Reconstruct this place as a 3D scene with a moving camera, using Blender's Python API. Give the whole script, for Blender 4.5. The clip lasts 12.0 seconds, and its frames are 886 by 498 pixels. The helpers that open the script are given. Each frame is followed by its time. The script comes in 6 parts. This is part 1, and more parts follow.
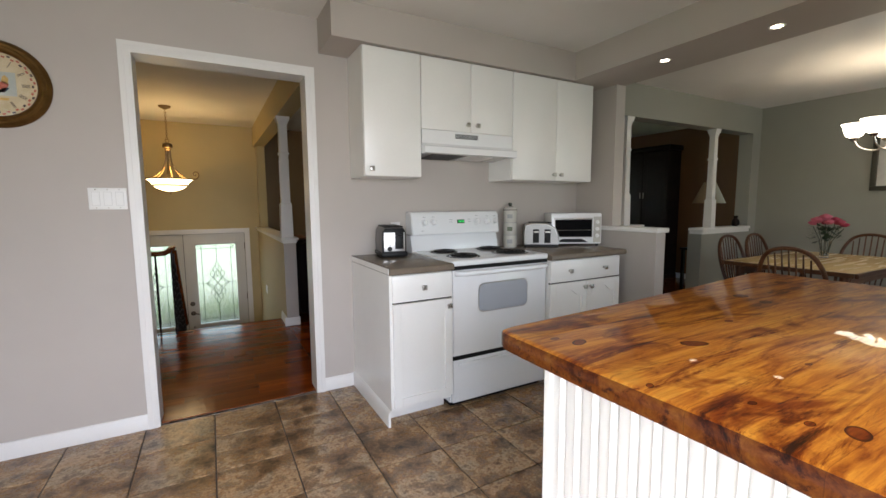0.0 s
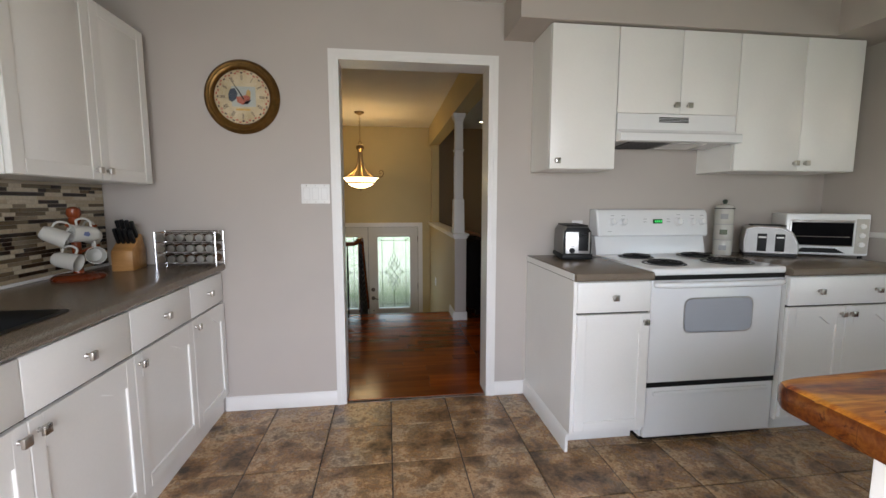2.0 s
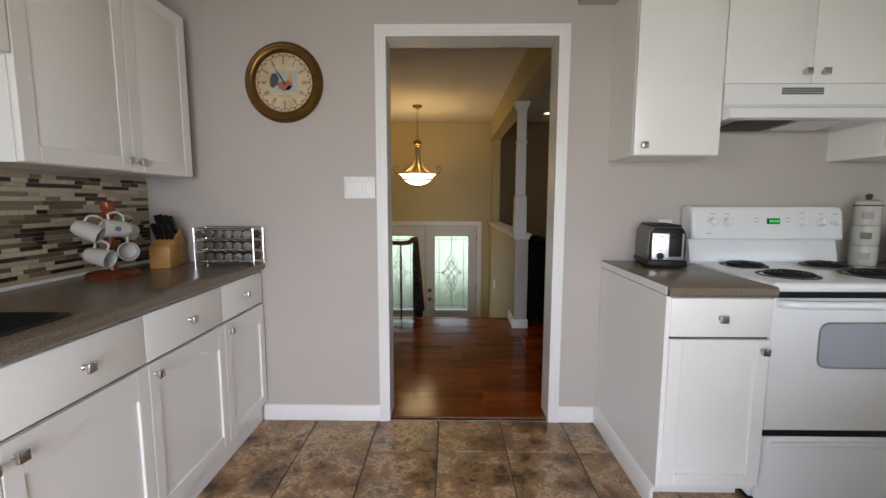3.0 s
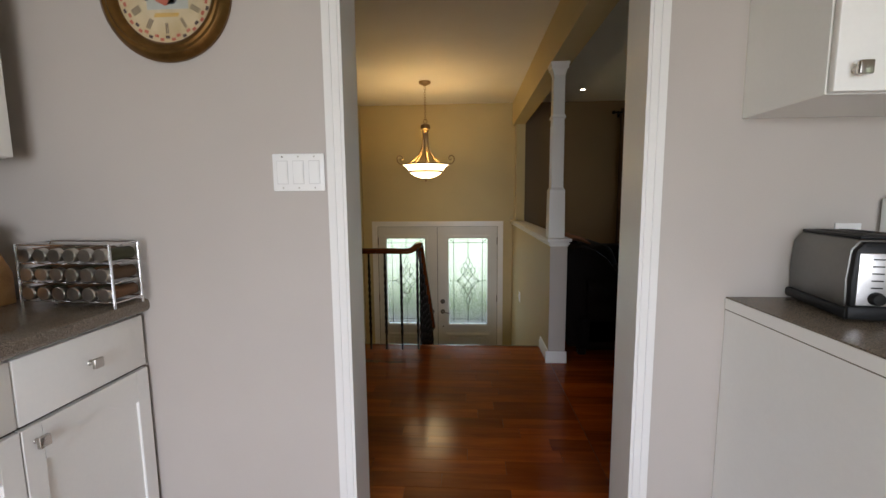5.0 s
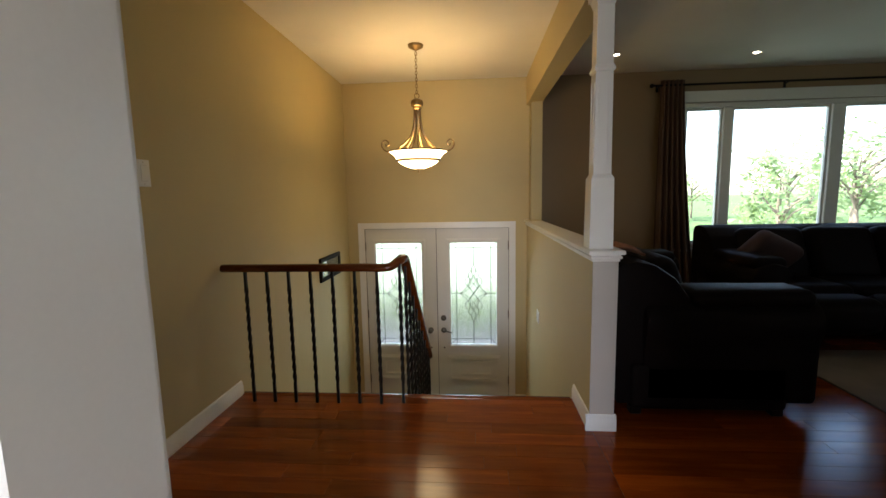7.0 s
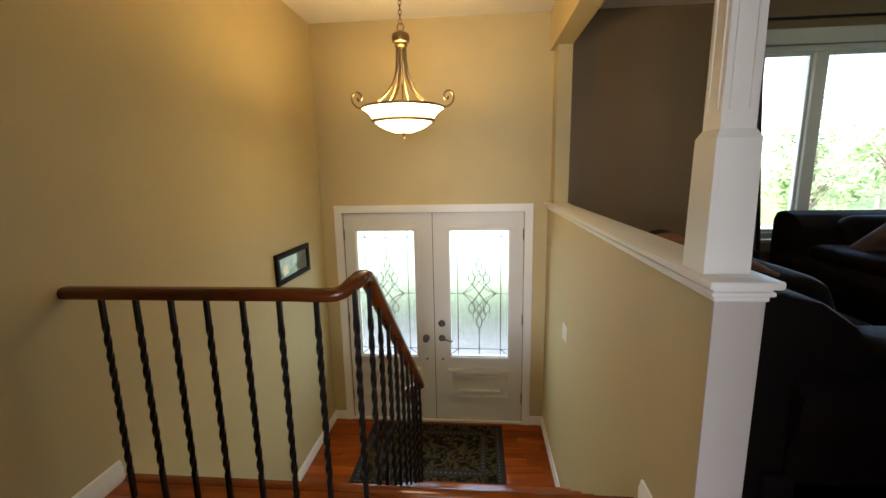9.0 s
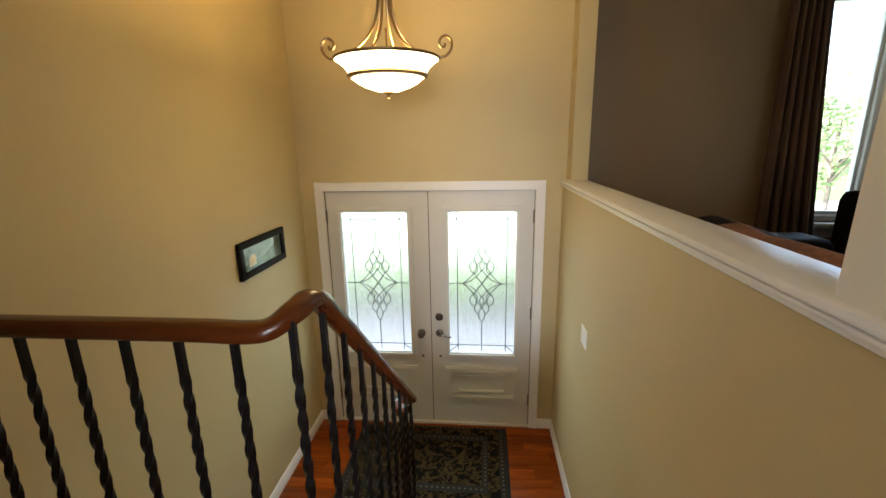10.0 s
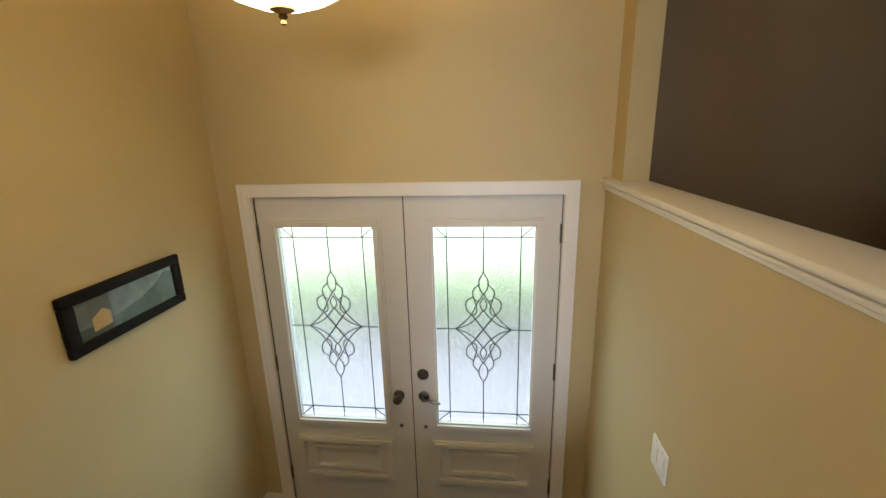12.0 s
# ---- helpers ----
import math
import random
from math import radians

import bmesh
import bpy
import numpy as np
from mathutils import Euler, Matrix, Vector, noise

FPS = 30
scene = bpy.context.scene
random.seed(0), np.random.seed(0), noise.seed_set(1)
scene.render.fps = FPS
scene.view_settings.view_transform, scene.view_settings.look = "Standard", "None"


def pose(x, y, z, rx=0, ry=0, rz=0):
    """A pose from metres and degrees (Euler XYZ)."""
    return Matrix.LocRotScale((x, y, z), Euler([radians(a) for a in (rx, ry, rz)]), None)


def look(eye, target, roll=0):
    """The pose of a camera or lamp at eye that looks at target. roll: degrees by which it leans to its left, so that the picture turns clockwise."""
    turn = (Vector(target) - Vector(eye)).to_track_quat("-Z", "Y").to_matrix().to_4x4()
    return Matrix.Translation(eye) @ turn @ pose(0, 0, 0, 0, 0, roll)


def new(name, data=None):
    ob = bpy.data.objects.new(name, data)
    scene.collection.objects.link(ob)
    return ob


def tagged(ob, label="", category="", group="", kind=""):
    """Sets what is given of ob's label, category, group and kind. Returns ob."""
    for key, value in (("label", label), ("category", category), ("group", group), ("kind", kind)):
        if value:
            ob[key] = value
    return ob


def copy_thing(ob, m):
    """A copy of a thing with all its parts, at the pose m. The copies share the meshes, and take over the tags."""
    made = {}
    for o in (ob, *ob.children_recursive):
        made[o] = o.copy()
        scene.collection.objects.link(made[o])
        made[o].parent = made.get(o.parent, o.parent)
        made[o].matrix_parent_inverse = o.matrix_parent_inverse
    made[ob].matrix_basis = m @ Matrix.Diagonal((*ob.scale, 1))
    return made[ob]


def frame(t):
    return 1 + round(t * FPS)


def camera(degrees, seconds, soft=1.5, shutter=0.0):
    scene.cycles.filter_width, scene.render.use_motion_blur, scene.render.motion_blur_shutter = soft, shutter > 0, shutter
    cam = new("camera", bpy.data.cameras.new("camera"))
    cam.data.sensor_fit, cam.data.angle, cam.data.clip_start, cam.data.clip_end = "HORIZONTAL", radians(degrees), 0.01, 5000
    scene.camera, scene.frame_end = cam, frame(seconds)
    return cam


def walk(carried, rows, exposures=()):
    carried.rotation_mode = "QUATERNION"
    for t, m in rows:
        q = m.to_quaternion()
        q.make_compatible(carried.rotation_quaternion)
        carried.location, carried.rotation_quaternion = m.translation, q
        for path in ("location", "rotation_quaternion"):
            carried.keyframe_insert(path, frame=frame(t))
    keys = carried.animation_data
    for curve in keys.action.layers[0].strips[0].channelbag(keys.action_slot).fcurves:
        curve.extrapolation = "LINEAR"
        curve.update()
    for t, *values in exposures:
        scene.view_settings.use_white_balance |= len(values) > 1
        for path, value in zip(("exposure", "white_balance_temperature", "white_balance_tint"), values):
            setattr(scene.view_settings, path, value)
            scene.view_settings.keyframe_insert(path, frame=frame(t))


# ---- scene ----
cam = camera(92.9, 12.0)
PATH = [
    (0, (0.063, -0.023, 1.272), (1.023, 1.719, 1.062), -0.4),
    (0.5, (0.033, 0.001, 1.274), (0.821, 1.826, 1.058), -0.5),
    (1, (0.014, 0.038, 1.263), (0.625, 1.93, 1.048), -0.3),
    (1.5, (-0.003, 0.108, 1.26), (0.434, 2.047, 1.041), -0.2),
    (2, (0.013, 0.218, 1.266), (0.273, 2.189, 1.045), -0.0),
    (2.5, (0.042, 0.363, 1.26), (0.125, 2.349, 1.04), 0.0),
    (3, (0.074, 0.538, 1.241), (0.046, 2.526, 1.017), 0.1),
    (3.2, (0.087, 0.629, 1.241), (0.034, 2.616, 1.017), 0.1),
    (5, (0.121, 1.511, 1.228), (0.001, 3.494, 0.993), -0.5),
    (5.5, (0.126, 1.758, 1.216), (-0.005, 3.74, 0.977), -0.6),
    (6, (0.136, 2.005, 1.22), (0.002, 3.986, 0.977), -0.6),
    (6.5, (0.126, 2.243, 1.222), (-0.009, 4.224, 0.978), -0.8),
    (7, (0.143, 2.505, 1.208), (-0.011, 4.484, 0.964), -1.1),
    (7.2, (0.137, 2.61, 1.223), (-0.011, 4.588, 0.973), -0.9),
    (9, (0.129, 3.522, 1.214), (-0.048, 5.481, 0.854), -1.1),
    (9.5, (0.124, 3.775, 1.197), (-0.058, 5.722, 0.776), -1.2),
    (10, (0.117, 4.042, 1.202), (-0.068, 5.975, 0.72), -1.1),
    (10.5, (0.127, 4.335, 1.197), (-0.065, 6.257, 0.679), -1.2),
    (11, (0.131, 4.604, 1.18), (-0.068, 6.524, 0.658), -1.4),
    (11.5, (0.124, 4.874, 1.177), (-0.081, 6.792, 0.648), -1.3),
    (12, (0.141, 5.144, 1.161), (-0.072, 7.062, 0.636), -1.5),
]
EXPOSURES = [(0.0, 2.03), (2.0, 1.95), (3.2, 1.9), (5.0, 2.04), (6.5, 2.5), (7.0, 2.6), (8.8, 3.1), (10.5, 3.2), (12.0, 3.02)]
walk(cam, [(t, look(eye, target, roll)) for t, eye, target, roll in PATH], EXPOSURES)

# ---- light ----
world = bpy.data.worlds.new("sky")
scene.world = world
world.use_nodes = True
SUN_EL, SUN_AZ = 44.0, 264.0
wn = world.node_tree.nodes
sky = wn.new("ShaderNodeTexSky")
sky.sky_type, sky.sun_disc = "NISHITA", False
sky.sun_elevation, sky.sun_rotation = radians(SUN_EL), radians(SUN_AZ)
world.node_tree.links.new(sky.outputs[0], wn["Background"].inputs[0])
wn["Background"].inputs[1].default_value = 0.15
sun = new("sun", bpy.data.lights.new("sun", "SUN"))
sun.data.energy, sun.data.angle, sun.data.color = 4.0, radians(0.5), (1.0, 0.95, 0.88)
sun.matrix_world = look((0, 0, 0), (math.sin(radians(SUN_AZ)) * -1, math.cos(radians(SUN_AZ)) * -1, -math.tan(radians(SUN_EL))))


def area_lamp(name, eye, target, w, h, watts, colour=(1, 1, 1)):
    """A rectangular lamp that stands in for daylight."""
    lamp = new(name, bpy.data.lights.new(name, "AREA"))
    lamp.data.shape, lamp.data.size, lamp.data.size_y, lamp.data.energy, lamp.data.color = "RECTANGLE", w, h, watts, colour
    lamp.matrix_world = look(eye, target)
    return lamp


def point_lamp(name, at, watts, colour, radius=0.05):
    lamp = new(name, bpy.data.lights.new(name, "POINT"))
    lamp.data.energy, lamp.data.color, lamp.data.shadow_soft_size = watts, colour, radius
    lamp.location = at
    return lamp


def spot_lamp(name, at, watts, colour, angle=100):
    lamp = new(name, bpy.data.lights.new(name, "SPOT"))
    lamp.data.energy, lamp.data.color, lamp.data.spot_size, lamp.data.spot_blend, lamp.data.shadow_soft_size = watts, colour, radians(angle), 0.7, 0.04
    lamp.location = at
    return lamp


SY = -1.45                    # south wall of kitchen and dining room
WARM = (1.0, 0.71, 0.27)
DAY = (0.91, 0.93, 1.07)
area_lamp("patio_daylight", (-1.62, -0.55, 1.10), (0.4, -0.35, -0.35), 1.4, 1.8, 5.0, DAY).data.spread = radians(125)
area_lamp("garden_window_daylight", (0.2, -1.50, 1.1), (0.1, 1.5, -0.3), 2.0, 1.6, 14.2, DAY).data.spread = radians(118)
area_lamp("dining_window_daylight", (4.7, SY - 0.03, 1.2), (5.0, 1.6, 2.4), 1.5, 1.5, 1.9, DAY).data.spread = radians(105)
# Unseen lamp outside the doors, added to lift the foyer walls with greenish light.
area_lamp("porch_daylight", (-0.3, 8.5, 1.3), (-0.3, 6.2, 0.0), 5.2, 1.0, 11.0, (0.80, 1.0, 0.93))
point_lamp("pendant_bulb", (-0.345, 6.21, 1.58), 1.52, WARM, 0.07)


# ---- materials ----
def shader(name):
    m = bpy.data.materials.new(name)
    m.use_nodes = True
    nt = m.node_tree
    return m, nt, nt.nodes["Principled BSDF"], nt.nodes.new, nt.links.new


def ramp(nt, fac, stops):
    r = nt.nodes.new("ShaderNodeValToRGB")
    el = r.color_ramp.elements
    while len(el) < len(stops):
        el.new(0.5)
    for e, (p, c) in zip(el, stops):
        e.position, e.color = p, (*c, 1)
    nt.links.new(fac, r.inputs[0])
    return r.outputs[0]


def coords(nt, space="Object", scale=(1, 1, 1), turn=(0, 0, 0)):
    if space == "World":
        out = nt.nodes.new("ShaderNodeNewGeometry").outputs["Position"]
    else:
        out = nt.nodes.new("ShaderNodeTexCoord").outputs["Object"]
    mp = nt.nodes.new("ShaderNodeMapping")
    mp.inputs["Scale"].default_value, mp.inputs["Rotation"].default_value = scale, turn
    nt.links.new(out, mp.inputs[0])
    return mp.outputs[0]


def noise_tex(nt, vec, scale, detail=4, rough=0.55, twist=0.0):
    n = nt.nodes.new("ShaderNodeTexNoise")
    n.inputs["Scale"].default_value, n.inputs["Detail"].default_value = scale, detail
    n.inputs["Roughness"].default_value, n.inputs["Distortion"].default_value = rough, twist
    nt.links.new(vec, n.inputs["Vector"])
    return n.outputs[0]


def bump(nt, bsdf, height, strength, distance=0.002):
    b = nt.nodes.new("ShaderNodeBump")
    b.inputs["Strength"].default_value, b.inputs["Distance"].default_value = strength, distance
    nt.links.new(height, b.inputs["Height"])
    nt.links.new(b.outputs[0], bsdf.inputs["Normal"])


def mixed(nt, fac, a, b, mode="MIX"):
    m = nt.nodes.new("ShaderNodeMix")
    m.data_type, m.blend_type = "RGBA", mode
    for sock, v in ((m.inputs[0], fac), (m.inputs[6], a), (m.inputs[7], b)):
        if isinstance(v, bpy.types.NodeSocket):
            nt.links.new(v, sock)
        else:
            sock.default_value = v if isinstance(v, float) else (*v, 1)
    return m.outputs[2]


def plain(name, colour, rough=0.5, metal=0.0, vary=0.06, grain=60.0, relief=0.1, coat=0.0, space="Object"):
    """A surface of one colour with wear at two scales, uneven gloss and a fine relief."""
    m, nt, b, _, link = shader(name)
    v = coords(nt, space)
    big, small = noise_tex(nt, v, 2.3, 3), noise_tex(nt, v, grain, 5)
    lo, hi = [c * (1 - vary) for c in colour], [min(1, c * (1 + vary)) for c in colour]
    one = ramp(nt, big, [(0.3, lo), (0.7, hi)])
    two = ramp(nt, small, [(0.25, [1 - vary] * 3), (0.75, (1, 1, 1))])
    link(mixed(nt, 1.0, one, two, "MULTIPLY"), b.inputs["Base Color"])
    link(ramp(nt, big, [(0.3, [max(0, rough - 0.025)] * 3), (0.7, [rough + 0.025] * 3)]), b.inputs["Roughness"])
    b.inputs["Metallic"].default_value, b.inputs["Coat Weight"].default_value = metal, coat
    if relief:
        bump(nt, b, small, relief)
    return m


def glowing(name, colour, strength):
    m, nt, b, _, link = shader(name)
    b.inputs["Base Color"].default_value = (*colour, 1)
    b.inputs["Emission Color"].default_value, b.inputs["Emission Strength"].default_value = (*colour, 1), strength
    return m


def clear_glass(name, rough=0.0, tint=(1, 1, 1), ripple=0.0, scale=60):
    m, nt, b, _, link = shader(name)
    b.inputs["Base Color"].default_value = (*tint, 1)
    b.inputs["Roughness"].default_value, b.inputs["IOR"].default_value, b.inputs["Transmission Weight"].default_value = rough, 1.45, 1.0
    if ripple:
        bump(nt, b, noise_tex(nt, coords(nt, "World"), scale, 2, 0.5), ripple, 0.004)
    return m


PAINT = plain("greige_wall_paint", (0.475, 0.428, 0.387), 0.62, vary=0.03, grain=240, relief=0.12, space="World")
# Greener than the kitchen; the room's dimness is put into the colour too.
DIMMED_SAGE_PAINT = plain("dimmed_sage_wall_paint", (0.29, 0.285, 0.245), 0.62, vary=0.03, grain=240, relief=0.12, space="World")
FRAME_BLACK = plain("matt_black_frame_paint", (0.009, 0.008, 0.008), 0.65, vary=0.2, grain=120)
# The rust tone holds warm lamplight painted into this wall's colour.
LAMPLIT_EAST_PAINT = plain("lamplit_rust_wall_paint", (0.16, 0.07, 0.024), 0.6, vary=0.03, grain=240, relief=0.12, space="World")
# Darkened taupe: the window wall's backlit shade is put into the colour.
SHADED_LIVING_PAINT = plain("shaded_taupe_wall_paint", (0.235, 0.155, 0.08), 0.6, vary=0.03, grain=240, relief=0.12, space="World")
HALL_PAINT = plain("tan_wall_paint", (0.52, 0.422, 0.222), 0.6, vary=0.03, grain=240, relief=0.12, space="World")
CEIL = plain("stippled_ceiling_paint", (0.74, 0.72, 0.69), 0.85, vary=0.03, grain=190, relief=0.7, space="World")
TRIM = plain("white_trim_paint", (0.76, 0.74, 0.71), 0.35, vary=0.03, grain=120, relief=0.05)
LACQUER = plain("white_cabinet_lacquer", (0.85, 0.835, 0.80), 0.30, vary=0.025, grain=90, relief=0.04)
ENAMEL = plain("white_enamel", (0.82, 0.825, 0.825), 0.18, vary=0.015, grain=80, relief=0.02, coat=0.3)
DOOR_PAINT = plain("white_door_paint", (0.64, 0.62, 0.575), 0.4, vary=0.03, grain=120, relief=0.05)
NICKEL = plain("brushed_nickel", (0.55, 0.52, 0.48), 0.28, 1.0, vary=0.08, grain=200)
STEEL = plain("brushed_steel", (0.60, 0.585, 0.57), 0.36, 1.0, vary=0.08, grain=160)
BRASS = plain("antique_brass", (0.27, 0.185, 0.09), 0.33, 1.0, vary=0.15, grain=50)
FRAME_BLACK.node_tree.nodes["Principled BSDF"].inputs["Specular IOR Level"].default_value = 0.15
DOOR_METAL = plain("antique_pewter", (0.15, 0.13, 0.11), 0.3, 1.0, vary=0.12, grain=120)
BLACK = plain("black_plastic", (0.011, 0.011, 0.011), 0.45, vary=0.2, grain=150)
BLACK.node_tree.nodes["Principled BSDF"].inputs["Specular IOR Level"].default_value = 0.2
IRON = plain("black_wrought_iron", (0.016, 0.014, 0.013), 0.42, 0.3, vary=0.25, grain=180, relief=0.3)
IRON.node_tree.nodes["Principled BSDF"].inputs["Specular IOR Level"].default_value = 0.2
RUBBER = plain("dark_filter_mesh", (0.05, 0.05, 0.05), 0.6, 0.4, vary=0.3, grain=400, relief=0.6)
GROUT = plain("brown_grout", (0.085, 0.07, 0.058), 0.85, vary=0.15, grain=200, relief=0.5, space="World")
OUTLET = plain("white_plastic", (0.8, 0.79, 0.77), 0.35, vary=0.01, relief=0)
LEATHER = plain("dark_brown_leather", (0.006, 0.0034, 0.003), 0.6, vary=0.3, grain=120, relief=0.5)
LEATHER.node_tree.nodes["Principled BSDF"].inputs["Specular IOR Level"].default_value = 0.07
CURTAIN = plain("brown_curtain_fabric", (0.10, 0.055, 0.034), 0.85, vary=0.2, grain=300, relief=0.5)
RUG_GREY = plain("beige_rug_pile", (0.2, 0.16, 0.12), 0.95, vary=0.25, grain=250, relief=1.0)
CERAMIC = plain("cream_ceramic", (0.52, 0.50, 0.45), 0.2, vary=0.04, grain=40, relief=0.02)
GLASS = clear_glass("window_glass")
BULB_GLASS = glowing("lit_alabaster_glass", (1.0, 0.75, 0.40), 1.9)
SPOT_GLOW = glowing("lit_downlight", (1.0, 0.86, 0.66), 3.6)


def planks_wood(name, dark, light, space="Object", turn=0.0, rough=0.28, random_by="Object", stretch=14.0):
    m, nt, b, make, link = shader(name)
    v = coords(nt, "World", (1.3, stretch, stretch), (0, 0, turn))
    if random_by == "Object":
        rnd = make("ShaderNodeObjectInfo").outputs["Random"]
    else:
        rnd = make("ShaderNodeNewGeometry").outputs["Random Per Island"]
    shift = make("ShaderNodeVectorMath")
    shift.operation = "MULTIPLY_ADD"
    link(rnd, shift.inputs[0])
    shift.inputs[1].default_value = (37, 91, 17)
    link(v, shift.inputs[2])
    grain = noise_tex(nt, shift.outputs[0], 1.5, 5, 0.5, 0.5)
    pores = noise_tex(nt, shift.outputs[0], 17.0, 3)
    c = ramp(nt, grain, [(0.28, dark), (0.72, light)])
    tone = ramp(nt, rnd, [(0.0, (0.62, 0.58, 0.55)), (0.5, (0.9, 0.88, 0.86)), (1.0, (1.15, 1.12, 1.05))])
    c = mixed(nt, 1.0, c, tone, "MULTIPLY")
    c = mixed(nt, 1.0, c, ramp(nt, pores, [(0.3, (0.9, 0.88, 0.86)), (0.6, (1, 1, 1))]), "MULTIPLY")
    link(c, b.inputs["Base Color"])
    link(ramp(nt, grain, [(0.2, [rough + 0.07] * 3), (0.8, [rough - 0.05] * 3)]), b.inputs["Roughness"])
    b.inputs["Specular IOR Level"].default_value = 0.36
    bump(nt, b, pores, 0.08)
    return m


HARDWOOD = planks_wood("red_brown_hardwood", (0.185, 0.031, 0.0035), (0.335, 0.071, 0.0075), rough=0.15)
HARDWOOD_REST = planks_wood("red_brown_hardwood_joined", (0.185, 0.031, 0.0035), (0.335, 0.071, 0.0075), rough=0.15, random_by="Island")
RAIL_WOOD = planks_wood("varnished_cherry_rail", (0.11, 0.023, 0.006), (0.22, 0.06, 0.013), rough=0.22, stretch=3.0)
OAK = planks_wood("dark_oak", (0.055, 0.02, 0.008), (0.13, 0.05, 0.019), rough=0.35)
TABLE_WOOD = planks_wood("pale_table_top_wood", (0.46, 0.33, 0.16), (0.66, 0.50, 0.28), rough=0.25)
BLOCK_WOOD = planks_wood("golden_block_wood", (0.36, 0.17, 0.055), (0.55, 0.3, 0.11), rough=0.4)
DARK_WOOD = planks_wood("near_black_wood", (0.006, 0.003, 0.003), (0.015, 0.007, 0.005), rough=0.4)
DARK_WOOD.node_tree.nodes["Principled BSDF"].inputs["Specular IOR Level"].default_value = 0.12


def slate_tile():
    m, nt, b, make, link = shader("brown_slate_tile")
    rnd = make("ShaderNodeObjectInfo").outputs["Random"]
    shift = make("ShaderNodeVectorMath")
    shift.operation = "MULTIPLY_ADD"
    link(rnd, shift.inputs[0])
    shift.inputs[1].default_value = (43, 71, 13)
    link(coords(nt, "World"), shift.inputs[2])
    v = shift.outputs[0]
    a, c2, f = noise_tex(nt, v, 5.2, 9, 0.74, 0.12), noise_tex(nt, v, 3.4, 6, 0.65, 0.2), noise_tex(nt, v, 70, 4)
    c = ramp(nt, a, [(0.34, (0.04, 0.030, 0.022)), (0.43, (0.16, 0.105, 0.062)), (0.50, (0.29, 0.20, 0.122)), (0.56, (0.47, 0.37, 0.258)), (0.61, (0.27, 0.20, 0.138)), (0.72, (0.11, 0.096, 0.085))])
    rust = ramp(nt, c2, [(0.40, (1, 1, 1)), (0.52, (1.1, 0.96, 0.82)), (0.60, (0.95, 0.95, 0.95)), (0.70, (0.6, 0.62, 0.66))])
    c = mixed(nt, 1.0, c, rust, "MULTIPLY")
    c = mixed(nt, 1.0, c, ramp(nt, f, [(0.3, (0.80, 0.76, 0.70)), (0.7, (1.22, 1.14, 1.04))]), "MULTIPLY")
    link(c, b.inputs["Base Color"])
    link(ramp(nt, a, [(0.3, [0.34] * 3), (0.7, [0.2] * 3)]), b.inputs["Roughness"])
    bump(nt, b, a, 0.5, 0.003)
    return m


def worktop_laminate():
    m, nt, b, make, link = shader("speckled_brown_laminate")
    v = coords(nt, "World")
    f, g = noise_tex(nt, v, 330, 3, 0.7), noise_tex(nt, v, 150, 4, 0.7)
    c = ramp(nt, f, [(0.34, (0.06, 0.046, 0.034)), (0.5, (0.175, 0.14, 0.107)), (0.66, (0.31, 0.255, 0.20))])
    c = mixed(nt, 1.0, c, ramp(nt, g, [(0.35, (0.8, 0.78, 0.76)), (0.65, (1.05, 1.03, 1.0))]), "MULTIPLY")
    link(c, b.inputs["Base Color"])
    b.inputs["Roughness"].default_value = 0.27
    bump(nt, b, f, 0.03)
    return m


